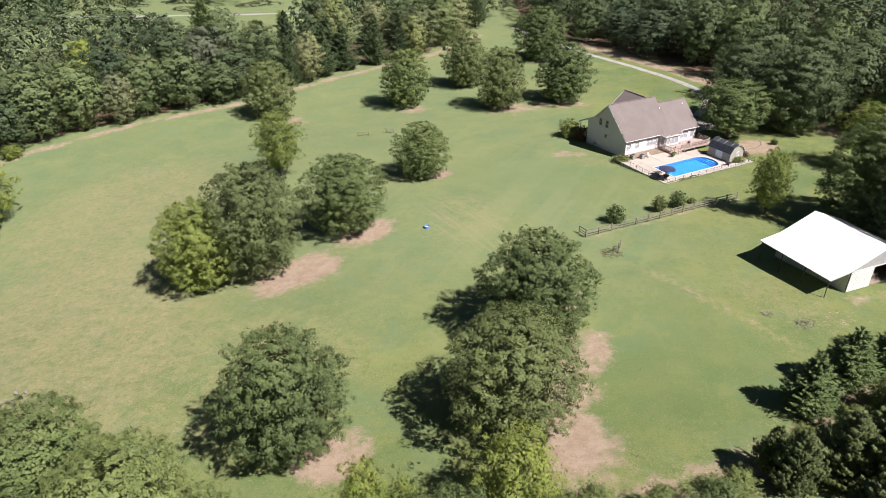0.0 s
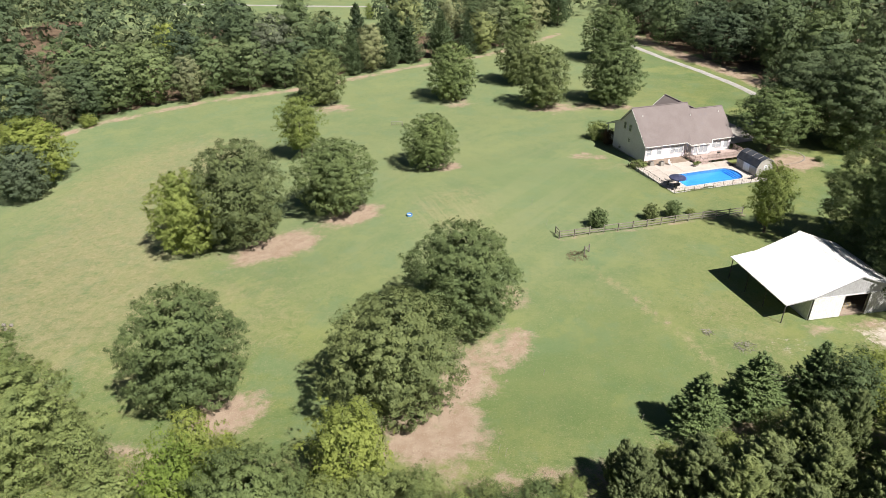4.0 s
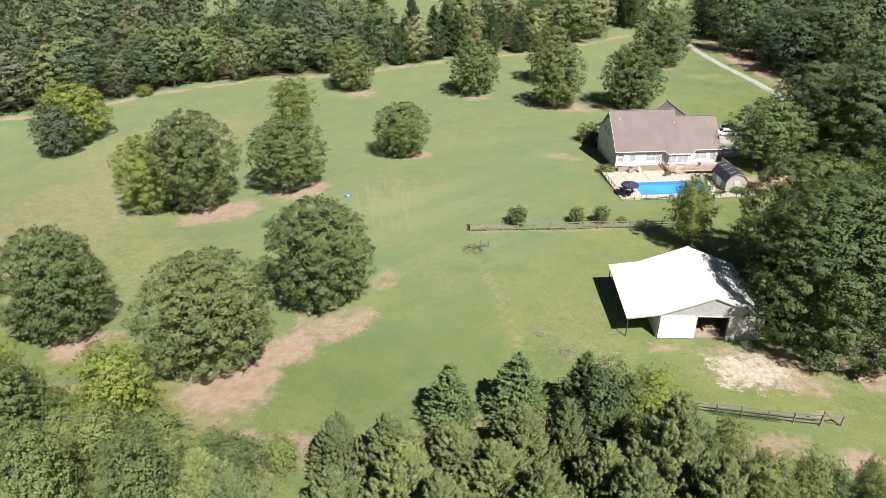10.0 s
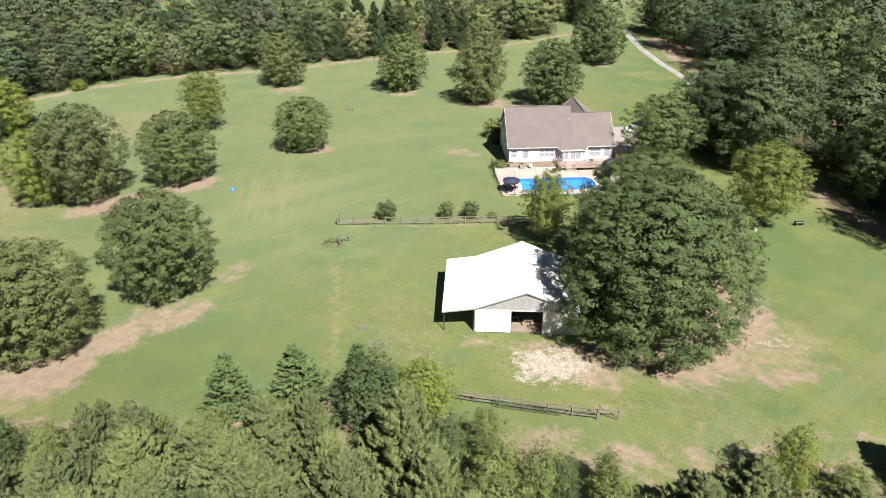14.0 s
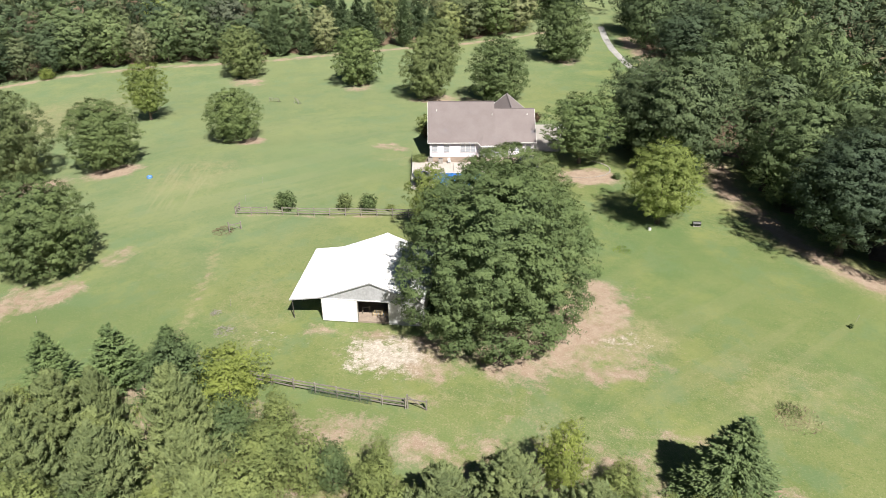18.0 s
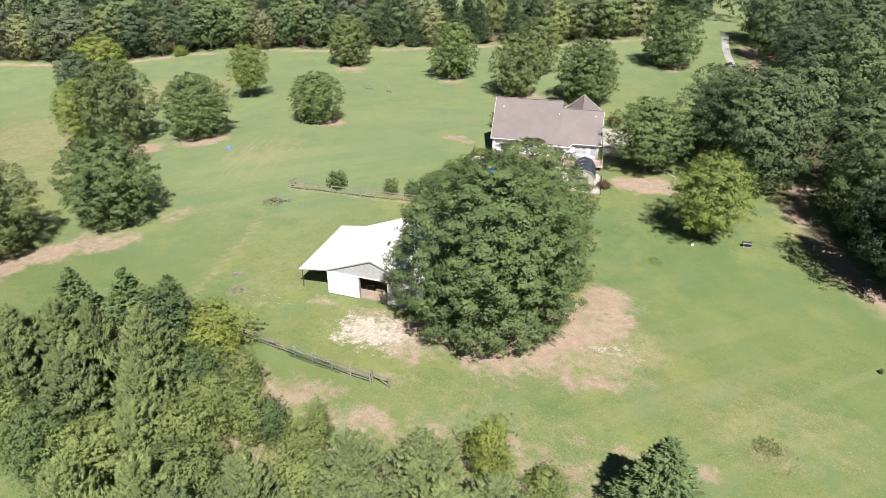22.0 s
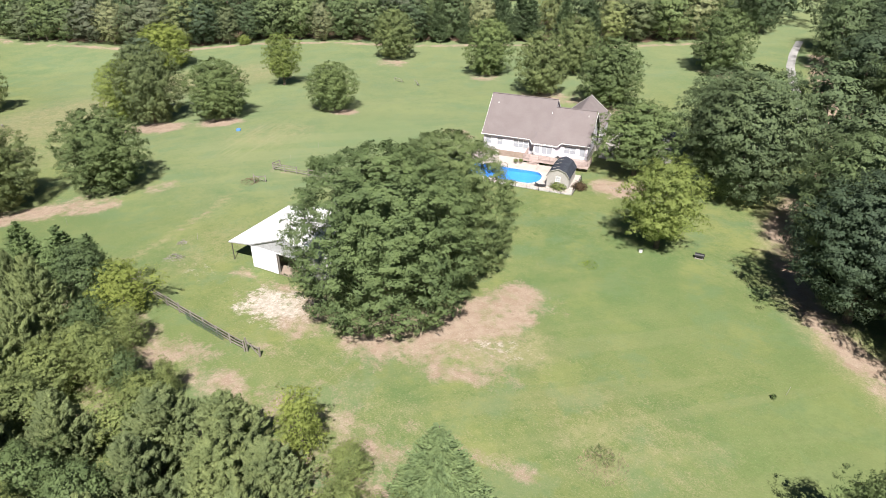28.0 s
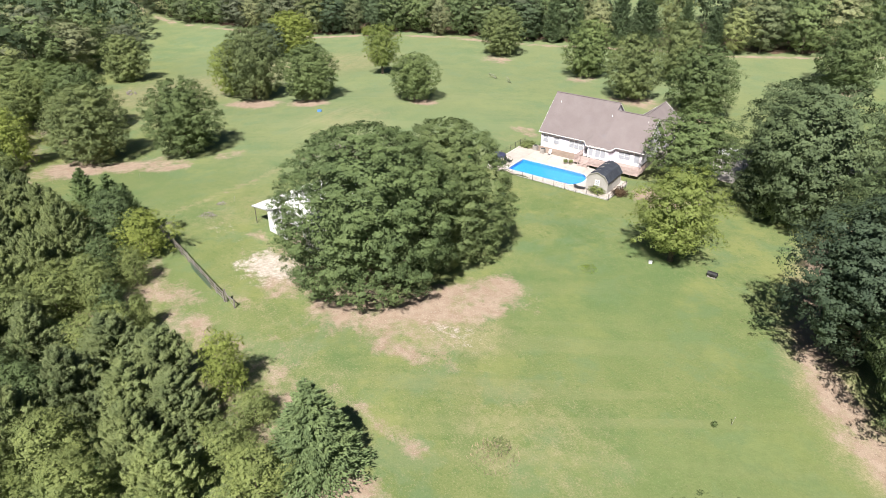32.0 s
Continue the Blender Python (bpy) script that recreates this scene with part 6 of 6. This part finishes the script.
def car(m, paint, label):
    """A saloon car with its nose along +x."""
    ob = thing("car", m, label, "car", "parked cars")
    prof = [(-2.25, 0.35), (-2.3, 0.72), (-2.2, 0.92), (-1.55, 1.0), (-0.95, 1.36), (-0.2, 1.46), (0.45, 1.40), (1.15, 1.0), (2.0, 0.84), (2.28, 0.62), (2.3, 0.36), (1.9, 0.26), (-1.9, 0.26)]
    bm = bmesh.new()
    a = [bm.verts.new((x, -0.88 if z < 1.0 else -0.88 + (z - 1.0) * 0.5, z)) for x, z in prof]
    b = [bm.verts.new((x, 0.88 if z < 1.0 else 0.88 - (z - 1.0) * 0.5, z)) for x, z in prof]
    bm.faces.new(a)
    bm.faces.new(b[::-1])
    for k in range(len(prof)):
        j = (k + 1) % len(prof)
        bm.faces.new((a[j], a[k], b[k], b[j]))
    bmesh.ops.recalc_face_normals(bm, faces=bm.faces[:])
    bmesh.ops.bevel(bm, geom=bm.edges[:], offset=0.05, segments=2, affect="EDGES")
    part("body", bm, paint, ob)
    part("windscreen", plate(bmesh.new(), [(0.50, -0.66, 1.40), (0.50, 0.66, 1.40), (1.12, 0.78, 1.05), (1.12, -0.78, 1.05)], 0.02), CAR_GLASS, ob)
    part("rear_window", plate(bmesh.new(), [(-1.0, -0.66, 1.36), (-1.0, 0.66, 1.36), (-1.5, 0.78, 1.05), (-1.5, -0.78, 1.05)], 0.02), CAR_GLASS, ob)
    for s in (-1, 1):
        part("side_window", plate(bmesh.new(), [(-0.85, s * 0.735, 1.34), (0.40, s * 0.735, 1.36), (0.95, s * 0.885, 1.03), (-1.25, s * 0.885, 1.03)], 0.03), CAR_GLASS, ob)
        part("headlight", boxes((2.12, 2.30, s * 0.62 - 0.16, s * 0.62 + 0.16, 0.62, 0.76), bevel=0.02), WHITE_PLASTIC, ob)
        for x in (-1.4, 1.4):
            wheel = part("wheel", tube(bmesh.new(), (x, s * 0.72, 0.33), (x, s * 0.90, 0.33), 0.33, n=16), RUBBER, ob)
            part("rim", tube(bmesh.new(), (x, s * 0.88, 0.33), (x, s * 0.915, 0.33), 0.2, n=12), STONE, wheel)
    return ob


def lay(x, y, turn=0.0, up=0.0):
    return pose(x, y, ground_z(x, y) + up, 0, 0, turn)


def parking_pad():
    ob = thing("parking_pad", at_house(0, 0), "pale concrete parking pad beside the house", "parking pad", kind="structure")
    for i in range(3):
        for j in range(4):
            x0, y0 = 21.2 + i * 4.4, 5.6 + j * 4.2
            q = HOUSE @ Vector((x0 + 2.2, y0 + 2.1, 0))
            part("concrete_panel", boxes((x0, x0 + 4.36, y0, y0 + 4.16, -0.4, 0.0), bevel=0.01), DRIVE_CONC, ob, at=pose(0, 0, ground_z(q.x, q.y) + 2.10 + 0.20))


parking_pad()
q = HOUSE @ Vector((30.3, 18.6, 0))
car(lay(q.x, q.y, 28.7 + 172, 0.22), CAR_WHITE, "white saloon car parked on the concrete pad")
q = HOUSE @ Vector((33.2, 21.6, 0))
car(lay(q.x, q.y, 28.7 + 165, 0.22), CAR_DARK, "dark car parked behind a white one")


# ---- the barn ----
def build_barn():
    bz = 0.0
    ob = thing("barn", pose(49.47, 72.36, bz, 0, 0, 22.0), "white metal barn with an open lean-to side", "barn")
    d = 11.75
    planes = []
    planes.append(([(-0.12, -0.1, 2.66), (3.6, -0.1, 3.22), (3.6, d, 3.22), (-0.12, d, 2.66)], 0.10))
    planes.append(([(3.6, -0.1, 3.22), (9.4, -0.1, 5.52), (9.4, d, 5.52), (3.6, d, 3.22)], 0.10))
    planes.append(([(9.4, -0.1, 5.52), (15.5, -0.1, 3.10), (15.5, d, 3.10), (9.4, d, 5.52)], 0.10))
    for top, thick in planes:
        part("roof_plane", plate(bmesh.new(), top, thick), METAL_ROOF, ob)
    ribs = bmesh.new()
    for k in range(26):
        y = 0.1 + k * 0.46
        for (ax, az), (bx, bz2) in (((-0.12, 2.66), (3.6, 3.22)), ((3.6, 3.22), (9.4, 5.52)), ((9.4, 5.52), (15.5, 3.10))):
            beam(ribs, (ax, y, az + 0.012), (bx, y, bz2 + 0.012), 0.04, 0.03)
    part("roof_rib", ribs, METAL_ROOF, ob)
    cap = bmesh.new()
    plate(cap, [(9.05, -0.12, 5.42), (9.4, -0.12, 5.57), (9.4, d + 0.02, 5.57), (9.05, d + 0.02, 5.42)], 0.02)
    plate(cap, [(9.4, -0.12, 5.57), (9.75, -0.12, 5.42), (9.75, d + 0.02, 5.42), (9.4, d + 0.02, 5.57)], 0.02)
    part("ridge_cap", cap, METAL_ROOF, ob)
    part("rake_trim", beam(beam(beam(bmesh.new(), (-0.12, -0.13, 2.60), (3.6, -0.13, 3.16), 0.04, 0.12), (3.6, -0.13, 3.16), (9.4, -0.13, 5.46), 0.04, 0.12), (9.4, -0.13, 5.46), (15.5, -0.13, 3.04), 0.04, 0.12), METAL_WALL, ob)

    def gable(y0, y1):
        bm = bmesh.new()
        return prism(bm, [(3.55, 3.0), (3.55, 3.12), (9.4, 5.42), (15.3, 3.08), (15.3, 3.0)], y0, y1)
    part("front_gable", gable(0.05, 0.12), METAL_WALL, ob, "grey metal gable sheet")
    part("rear_gable", gable(d - 0.25, d - 0.15), METAL_WALL, ob)
    for k in range(38):
        gr = bmesh.new()
        x = 3.8 + k * 0.305
        top = 3.1 + (x - 3.6) * 0.39 if x < 9.4 else 5.42 - (x - 9.4) * 0.395
        box(gr, x - 0.02, x + 0.02, 0.035, 0.05, 3.02, top)
        part("gable_rib", gr, METAL_WALL, ob)
    part("door_track", boxes((3.5, 15.3, -0.06, 0.05, 2.96, 3.06)), METAL_SHEET, ob)
    door = part("sliding_door", boxes((3.66, 7.78, -0.05, 0.03, -0.02, 2.96)), METAL_ROOF, ob, "white corrugated sliding door")
    dr = bmesh.new()
    for k in range(14):
        x = 3.8 + k * 0.305
        box(dr, x - 0.02, x + 0.02, -0.075, -0.05, 0.0, 2.94)
    part("door_rib", dr, METAL_ROOF, door)
    wall = boxes((11.4, 15.3, 0.04, 0.12, -0.15, 3.0), (15.2, 15.3, 0.12, d - 0.15, -0.6, 3.05), (3.55, 3.65, 0.12, d - 0.15, -0.9, 3.15), (3.65, 15.2, d - 0.25, d - 0.15, -0.9, 3.0))
    part("wall", wall, METAL_SHEET, ob)
    wr = bmesh.new()
    for k in range(12):
        x = 11.55 + k * 0.305
        box(wr, x - 0.02, x + 0.02, 0.01, 0.04, -0.1, 2.96)
    for k in range(36):
        y = 0.4 + k * 0.305
        box(wr, 15.3, 15.325, y - 0.02, y + 0.02, -0.5, 3.0)
    part("wall_rib", wr, METAL_SHEET, ob)
    for y in (0.2, 3.9, 7.7, 11.4):
        part("post", tube(bmesh.new(), (0.12, y, -1.4), (0.12, y, 2.62), 0.06, n=8), DARK_POST, ob)
    part("lintel", boxes((0.05, 0.19, 0.1, 11.5, 2.46, 2.60)), DARK_POST, ob)
    part("dirt_floor", boxes((3.7, 15.15, 0.15, d - 0.3, -0.9, 0.05)), CLAYF, ob)
    for x, y in ((7.75, 0.3), (11.4, 0.3), (7.75, 6.0), (11.4, 6.0)):
        part("frame_post", boxes((x - 0.07, x + 0.07, y - 0.07, y + 0.07, 0.0, 4.4)), GREY_WOOD, ob)
    return ob


CLAYF = worn("barn_dirt", (0.340, 0.275, 0.220), (0.280, 0.225, 0.180), 0.7, 6.0, 0.95, bump=0.5, dist=0.03)
build_barn()
BARN = pose(49.47, 72.36, 0.0, 0, 0, 22.0)


def bales():
    k = 0
    for x, y, z, turn in ((9.7, 1.5, 0.05, 4), (10.75, 1.6, 0.05, -6), (9.9, 2.2, 0.05, 2), (9.9, 1.6, 0.45, 8)):
        ob = thing("straw_bale", BARN @ pose(x, y, z, 0, 0, turn), "pale straw bale inside the barn doorway", "straw bale", "straw bales")
        part("bale", boxes((-0.5, 0.5, -0.25, 0.25, 0, 0.4), bevel=0.04), HAY, ob)
        for s in (-0.2, 0.2):
            part("twine", boxes((s - 0.01, s + 0.01, -0.255, 0.255, -0.0, 0.405)), BLUE_TARP, ob)
    ob = thing("sawhorse", BARN @ pose(8.35, 1.9, 0.05, 0, 0, 20), "wooden sawhorse in the barn", "sawhorse")
    part("top_rail", boxes((-0.5, 0.5, -0.05, 0.05, 0.7, 0.8)), GREY_WOOD, ob)
    for x in (-0.42, 0.42):
        for s in (-1, 1):
            part("leg", beam(bmesh.new(), (x, 0, 0.72), (x, s * 0.28, 0), 0.05, 0.08), GREY_WOOD, ob)


bales()


# ---- fences, gates and small things on the grass ----
def rail_fence(name, a, b, label, rails=3, tall=1.35, bays=None, sag=0.05, seed=1, skip=()):
    """Posts with split rails between them, each a little crooked."""
    rng = random.Random(seed)
    length = math.hypot(b[0] - a[0], b[1] - a[1])
    n = bays or round(length / 2.44)
    ob = thing(name, pose(*a, ground_z(*a)), label, "fence")
    z0 = ground_z(*a)

    def place(f):
        x, y = a[0] + (b[0] - a[0]) * f, a[1] + (b[1] - a[1]) * f
        return Vector((x - a[0], y - a[1], ground_z(x, y) - z0))
    for k in range(n + 1):
        p = place(k / n)
        lean = Vector((rng.uniform(-0.05, 0.05), rng.uniform(-0.05, 0.05), 0))
        bm = bmesh.new()
        beam(bm, p + Vector((0, 0, -0.3)), p + lean + Vector((0, 0, tall + rng.uniform(-0.05, 0.08))), 0.13, 0.13)
        part("post", bm, GREY_WOOD, ob)
    for k in range(n):
        for r in range(rails):
            if (k, r) in skip:
                continue
            z = tall * (0.28 + 0.62 * r / (rails - 1))
            p, q2 = place(k / n) + Vector((0, 0, z + rng.uniform(-sag, sag))), place((k + 1) / n) + Vector((0, 0, z + rng.uniform(-sag, sag)))
            part("rail", beam(bmesh.new(), p, q2, 0.05, 0.13), GREY_WOOD, ob)
    return ob


rail_fence("rail_fence", (22.3, 91.9), (51.2, 105.9), "weathered three-rail wooden fence across the meadow", seed=4, skip=((2, 2), (3, 1)))
rail_fence("rail_fence", (44.0, 59.2), (69.2, 64.9), "old grey rail fence in front of the barn", seed=9, sag=0.08)
rail_fence("rail_fence", (22.3, 91.9), (21.6, 93.6), "short fence return with loose rails", bays=1, seed=3)


def wire_panel():
    ob = thing("wire_mesh", pose(0, 0, 0), "sheet of green wire mesh tied to the rail fence", "wire mesh")
    bm = bmesh.new()
    a, b = Vector((59.5, 62.55)), Vector((66.0, 64.03))
    n = 44
    for k in range(n + 1):
        p = a.lerp(b, k / n)
        z = ground_z(p.x, p.y)
        tube(bm, (p.x, p.y - 0.1, z + 0.02), (p.x, p.y - 0.1, z + 1.05), 0.012, n=3)
    for k in range(8):
        za, zb = ground_z(a.x, a.y) + 0.05 + k * 0.14, ground_z(b.x, b.y) + 0.05 + k * 0.14
        tube(bm, (a.x, a.y - 0.1, za), (b.x, b.y - 0.1, zb), 0.012, n=3)
    part("mesh", bm, GREEN_MESH, ob)


wire_panel()


def h_brace(x, y, turn, label):
    ob = thing("gate_brace", lay(x, y, turn), label, "fence brace", "fence braces")
    for s in (-0.9, 0.9):
        part("post", beam(bmesh.new(), (s, 0, -0.3), (s * 1.04, 0, 1.75 if s < 0 else 1.25), 0.14, 0.14), GREY_WOOD, ob)
    part("brace_rail", beam(bmesh.new(), (-0.9, 0, 1.15), (0.9, 0, 1.05), 0.08, 0.1), GREY_WOOD, ob)
    part("diagonal", beam(bmesh.new(), (-0.9, 0, 1.5), (0.85, 0, 0.1), 0.06, 0.08), GREY_WOOD, ob)


h_brace(70.2, 65.4, 20, "grey timber end brace of the old fence")
h_brace(26.4, 87.4, 68, "grey timber gate brace standing on the meadow")


def stick_heap(x, y, r, n, material, name, label, category, flat=0.3, seed=1, length=0.9):
    rng = random.Random(seed)
    ob = thing(name, lay(x, y), label, category)
    bm = bmesh.new()
    for _ in range(n):
        a, d = rng.uniform(0, 6.283), r * math.sqrt(rng.random())
        p = Vector((math.cos(a) * d, math.sin(a) * d, rng.uniform(0.0, flat) * (1 - d / r * 0.7)))
        t = rng.uniform(0, 6.283)
        v = Vector((math.cos(t), math.sin(t), rng.uniform(-0.15, 0.35))) * length * rng.uniform(0.5, 1.1) / 2
        tube(bm, p - v, p + v, 0.025, 0.010, 4)
    part("sticks", bm, material, ob)
    return ob


stick_heap(44.4, 66.6, 1.3, 70, STICKS, "brush_pile", "flat grey heap of dead sticks on the grass", "brush pile", seed=3)
stick_heap(25.0, 86.2, 1.6, 90, LEAF_LITTER, "brush_pile", "brown tangle of dead vines by the gate brace", "brush pile", 0.7, seed=5)
stick_heap(40.6, 69.0, 0.6, 30, STICKS, "brush_pile", "small heap of dead sticks on the track", "brush pile", 0.25, seed=6)
stick_heap(45.8, 61.0, 1.2, 60, STICKS, "brush_pile", "grey brush heaped at the fence end", "brush pile", 0.5, seed=8)
stick_heap(66.5, 45.5, 1.8, 60, STICKS, "brush_pile", "bare grey branches in the overgrown belt", "brush pile", 3.4, seed=9, length=2.4)


def weed_patch(x, y, r, n, label, seed, material=None):
    rng = np.random.default_rng(seed)
    a, d = rng.uniform(0, 6.283, n), r * np.sqrt(rng.random(n))
    px, py = np.cos(a) * d, np.sin(a) * d
    h = rng.uniform(0.08, 0.32, n)
    base = np.stack([px, py, np.zeros(n)], 1)
    tip = base + np.stack([rng.normal(0, 0.16, n), rng.normal(0, 0.16, n), h], 1)
    side = unit(np.cross(tip - base, rng.normal(size=(n, 3)))) * 0.035
    q4 = np.stack([base - side, base + side, tip + side * 0.3, tip - side * 0.3], 1)
    ob = thing("weed_patch", lay(x, y), label, "weeds", kind="stuff")
    part("stems", loose_mesh("stems", q4), material or STRAWY, ob)


weed_patch(102.8, 81.4, 2.2, 300, "patch of tall dry weeds in the lawn", 3)
weed_patch(101.9, 82.3, 1.2, 260, "olive weed stems among dry ones", 4, OLIVE)
tree("bush", 107.5, 101.6, 0.28, 0.55, DEEP, "weed_clump", "single dark weed on the lawn", "weeds")
weed_patch(79.0, 108.5, 1.3, 160, "low yellow-green weeds on the lawn", 5, FRESH)
tree("bush", 46.6, 62.4, 0.9, 0.8, OLIVE, "weed_clump", "weeds along the old fence", "weeds")


def goal(x, y, turn, w, h):
    ob = thing("play_frame", lay(x, y, turn), "small grey and black tube goal frame on the grass", "goal", "goal frames")
    for s in (-w / 2, w / 2):
        part("upright", tube(bmesh.new(), (s, 0, 0), (s, 0, h), 0.03, n=6), STONE, ob)
        part("back_stay", tube(bmesh.new(), (s, 0, h), (s, 0.8, 0.02), 0.025, n=6), BLACK_METAL, ob)
    part("crossbar", tube(bmesh.new(), (-w / 2, 0, h), (w / 2, 0, h), 0.03, n=6), STONE, ob)
    part("ground_bar", tube(bmesh.new(), (-w / 2, 0.8, 0.04), (w / 2, 0.8, 0.04), 0.025, n=6), BLACK_METAL, ob)
    net = bmesh.new()
    for k in range(1, 9):
        tube(net, (-w / 2 + w * k / 9, 0, h), (-w / 2 + w * k / 9, 0.8, 0.04), 0.012, n=3)
    for k in range(1, 5):
        tube(net, (-w / 2, 0.8 * k / 5, h * (1 - k / 5)), (w / 2, 0.8 * k / 5, h * (1 - k / 5)), 0.012, n=3)
    part("net", net, STONE, ob)


goal(-18.6, 148.8, 10, 2.6, 1.1)
goal(-12.7, 150.2, -20, 1.9, 1.4)


def grill():
    ob = thing("barrel_grill", lay(87.0, 121.9, 25), "black barrel on a pale base lying on the lawn", "barrel")
    part("barrel", tube(bmesh.new(), (-0.6, 0, 0.42), (0.6, 0, 0.42), 0.33, n=14), BLACK_METAL, ob)
    part("lid", tube(bmesh.new(), (0.6, 0, 0.42), (0.66, 0, 0.42), 0.30, 0.2, 14), BLACK_METAL, ob)
    part("cradle", boxes((-0.5, -0.36, -0.3, 0.3, 0, 0.16), (0.36, 0.5, -0.3, 0.3, 0, 0.16), (-0.55, 0.55, -0.34, -0.28, 0.0, 0.12)), STONE, ob)


grill()


def picnic_table():
    ob = thing("picnic_table", lay(-3.6, 118.6, 20), "dark weathered picnic table under a round tree", "table")
    for k in range(5):
        part("top_board", boxes((-0.9, 0.9, -0.36 + k * 0.15, -0.23 + k * 0.15, 0.72, 0.76)), GREY_WOOD, ob)
    for s in (-1, 1):
        part("bench_board", boxes((-0.9, 0.9, s * 0.75 - 0.13, s * 0.75 + 0.13, 0.42, 0.46)), GREY_WOOD, ob)
        for x in (-0.6, 0.6):
            part("leg", beam(bmesh.new(), (x, s * 0.25, 0.72), (x, s * 0.7, 0), 0.06, 0.1), GREY_WOOD, ob)
    for x in (-0.6, 0.6):
        part("cross_bar", beam(bmesh.new(), (x, -0.85, 0.4), (x, 0.85, 0.4), 0.05, 0.09), GREY_WOOD, ob)


picnic_table()


def small_tub(x, y, material, label, r=0.4, name="tub"):
    ob = thing(name, lay(x, y), label, "tub")
    part("wall", ring(bmesh.new(), [(0.88 * r * math.cos(k * 0.4488), 0.88 * r * math.sin(k * 0.4488)) for k in range(14)], [(r * math.cos(k * 0.4488), r * math.sin(k * 0.4488)) for k in range(14)], 0, 0.35), material, ob)
    part("bottom", tube(bmesh.new(), (0, 0, 0.0), (0, 0, 0.04), r * 0.9, n=14), WHITE_PLASTIC, ob)


small_tub(-2.6, 96.7, BLUE_TARP, "small blue plastic tub on the meadow", 0.5)
small_tub(81.0, 117.1, WHITE_PLASTIC, "small white pail at a tree foot", 0.25)


def marker(x, y, h, lean, label):
    ob = thing("stake", lay(x, y), label, "stake", "stakes")
    part("rod", tube(bmesh.new(), (0, 0, -0.1), (lean, 0.05, h), 0.016, n=5), STONE, ob)
    part("cap", tube(bmesh.new(), (lean, 0.05, h), (lean, 0.05, h + 0.08), 0.03, n=6), STONE, ob)


for sx, sy in ((19.3, 45.6), (18.6, 46.0), (32.0, 52.0), (22.0, 58.6), (41.0, 71.0), (108.0, 103.2), (20.0, 96.5), (17.0, 104.0)):
    marker(sx, sy, 1.0, 0.15, "thin pale stake standing in the grass")


def stone_ring():
    rng = random.Random(4)
    ob = thing("mulch_border", at_house(0, 0), "curved border of small pale stones round a mulch bed", "stone border")
    for k in range(34):
        a = -1.9 + k * 0.085
        x, y = 27.5 + 6.2 * math.cos(a), -4.2 + 4.8 * math.sin(a)
        p = HOUSE @ Vector((x, y, 0))
        bm = bmesh.new()
        bmesh.ops.create_icosphere(bm, subdivisions=1, radius=rng.uniform(0.10, 0.19))
        for v in bm.verts:
            v.co *= rng.uniform(0.75, 1.15)
            v.co.z *= 0.7
        part("stone", bm, BRICK_FOOT, ob, at=pose(x, y, ground_z(p.x, p.y) + 2.10 + 0.08, 0, 0, rng.uniform(0, 360)))


stone_ring()


def log_pile():
    rng = random.Random(6)
    ob = thing("rubble_pile", lay(-51.0, 60.5), "grey heap of rubble in the field", "rubble pile")
    for k in range(9):
        bm = bmesh.new()
        bmesh.ops.create_icosphere(bm, subdivisions=1, radius=0.3)
        for v in bm.verts:
            v.co *= rng.uniform(0.7, 1.2)
        part("boulder", bm, STICKS, ob, at=pose(rng.uniform(-2, 2), rng.uniform(-1.2, 1.2), 0.3, rng.uniform(0, 90), 0, rng.uniform(0, 360)))


log_pile()
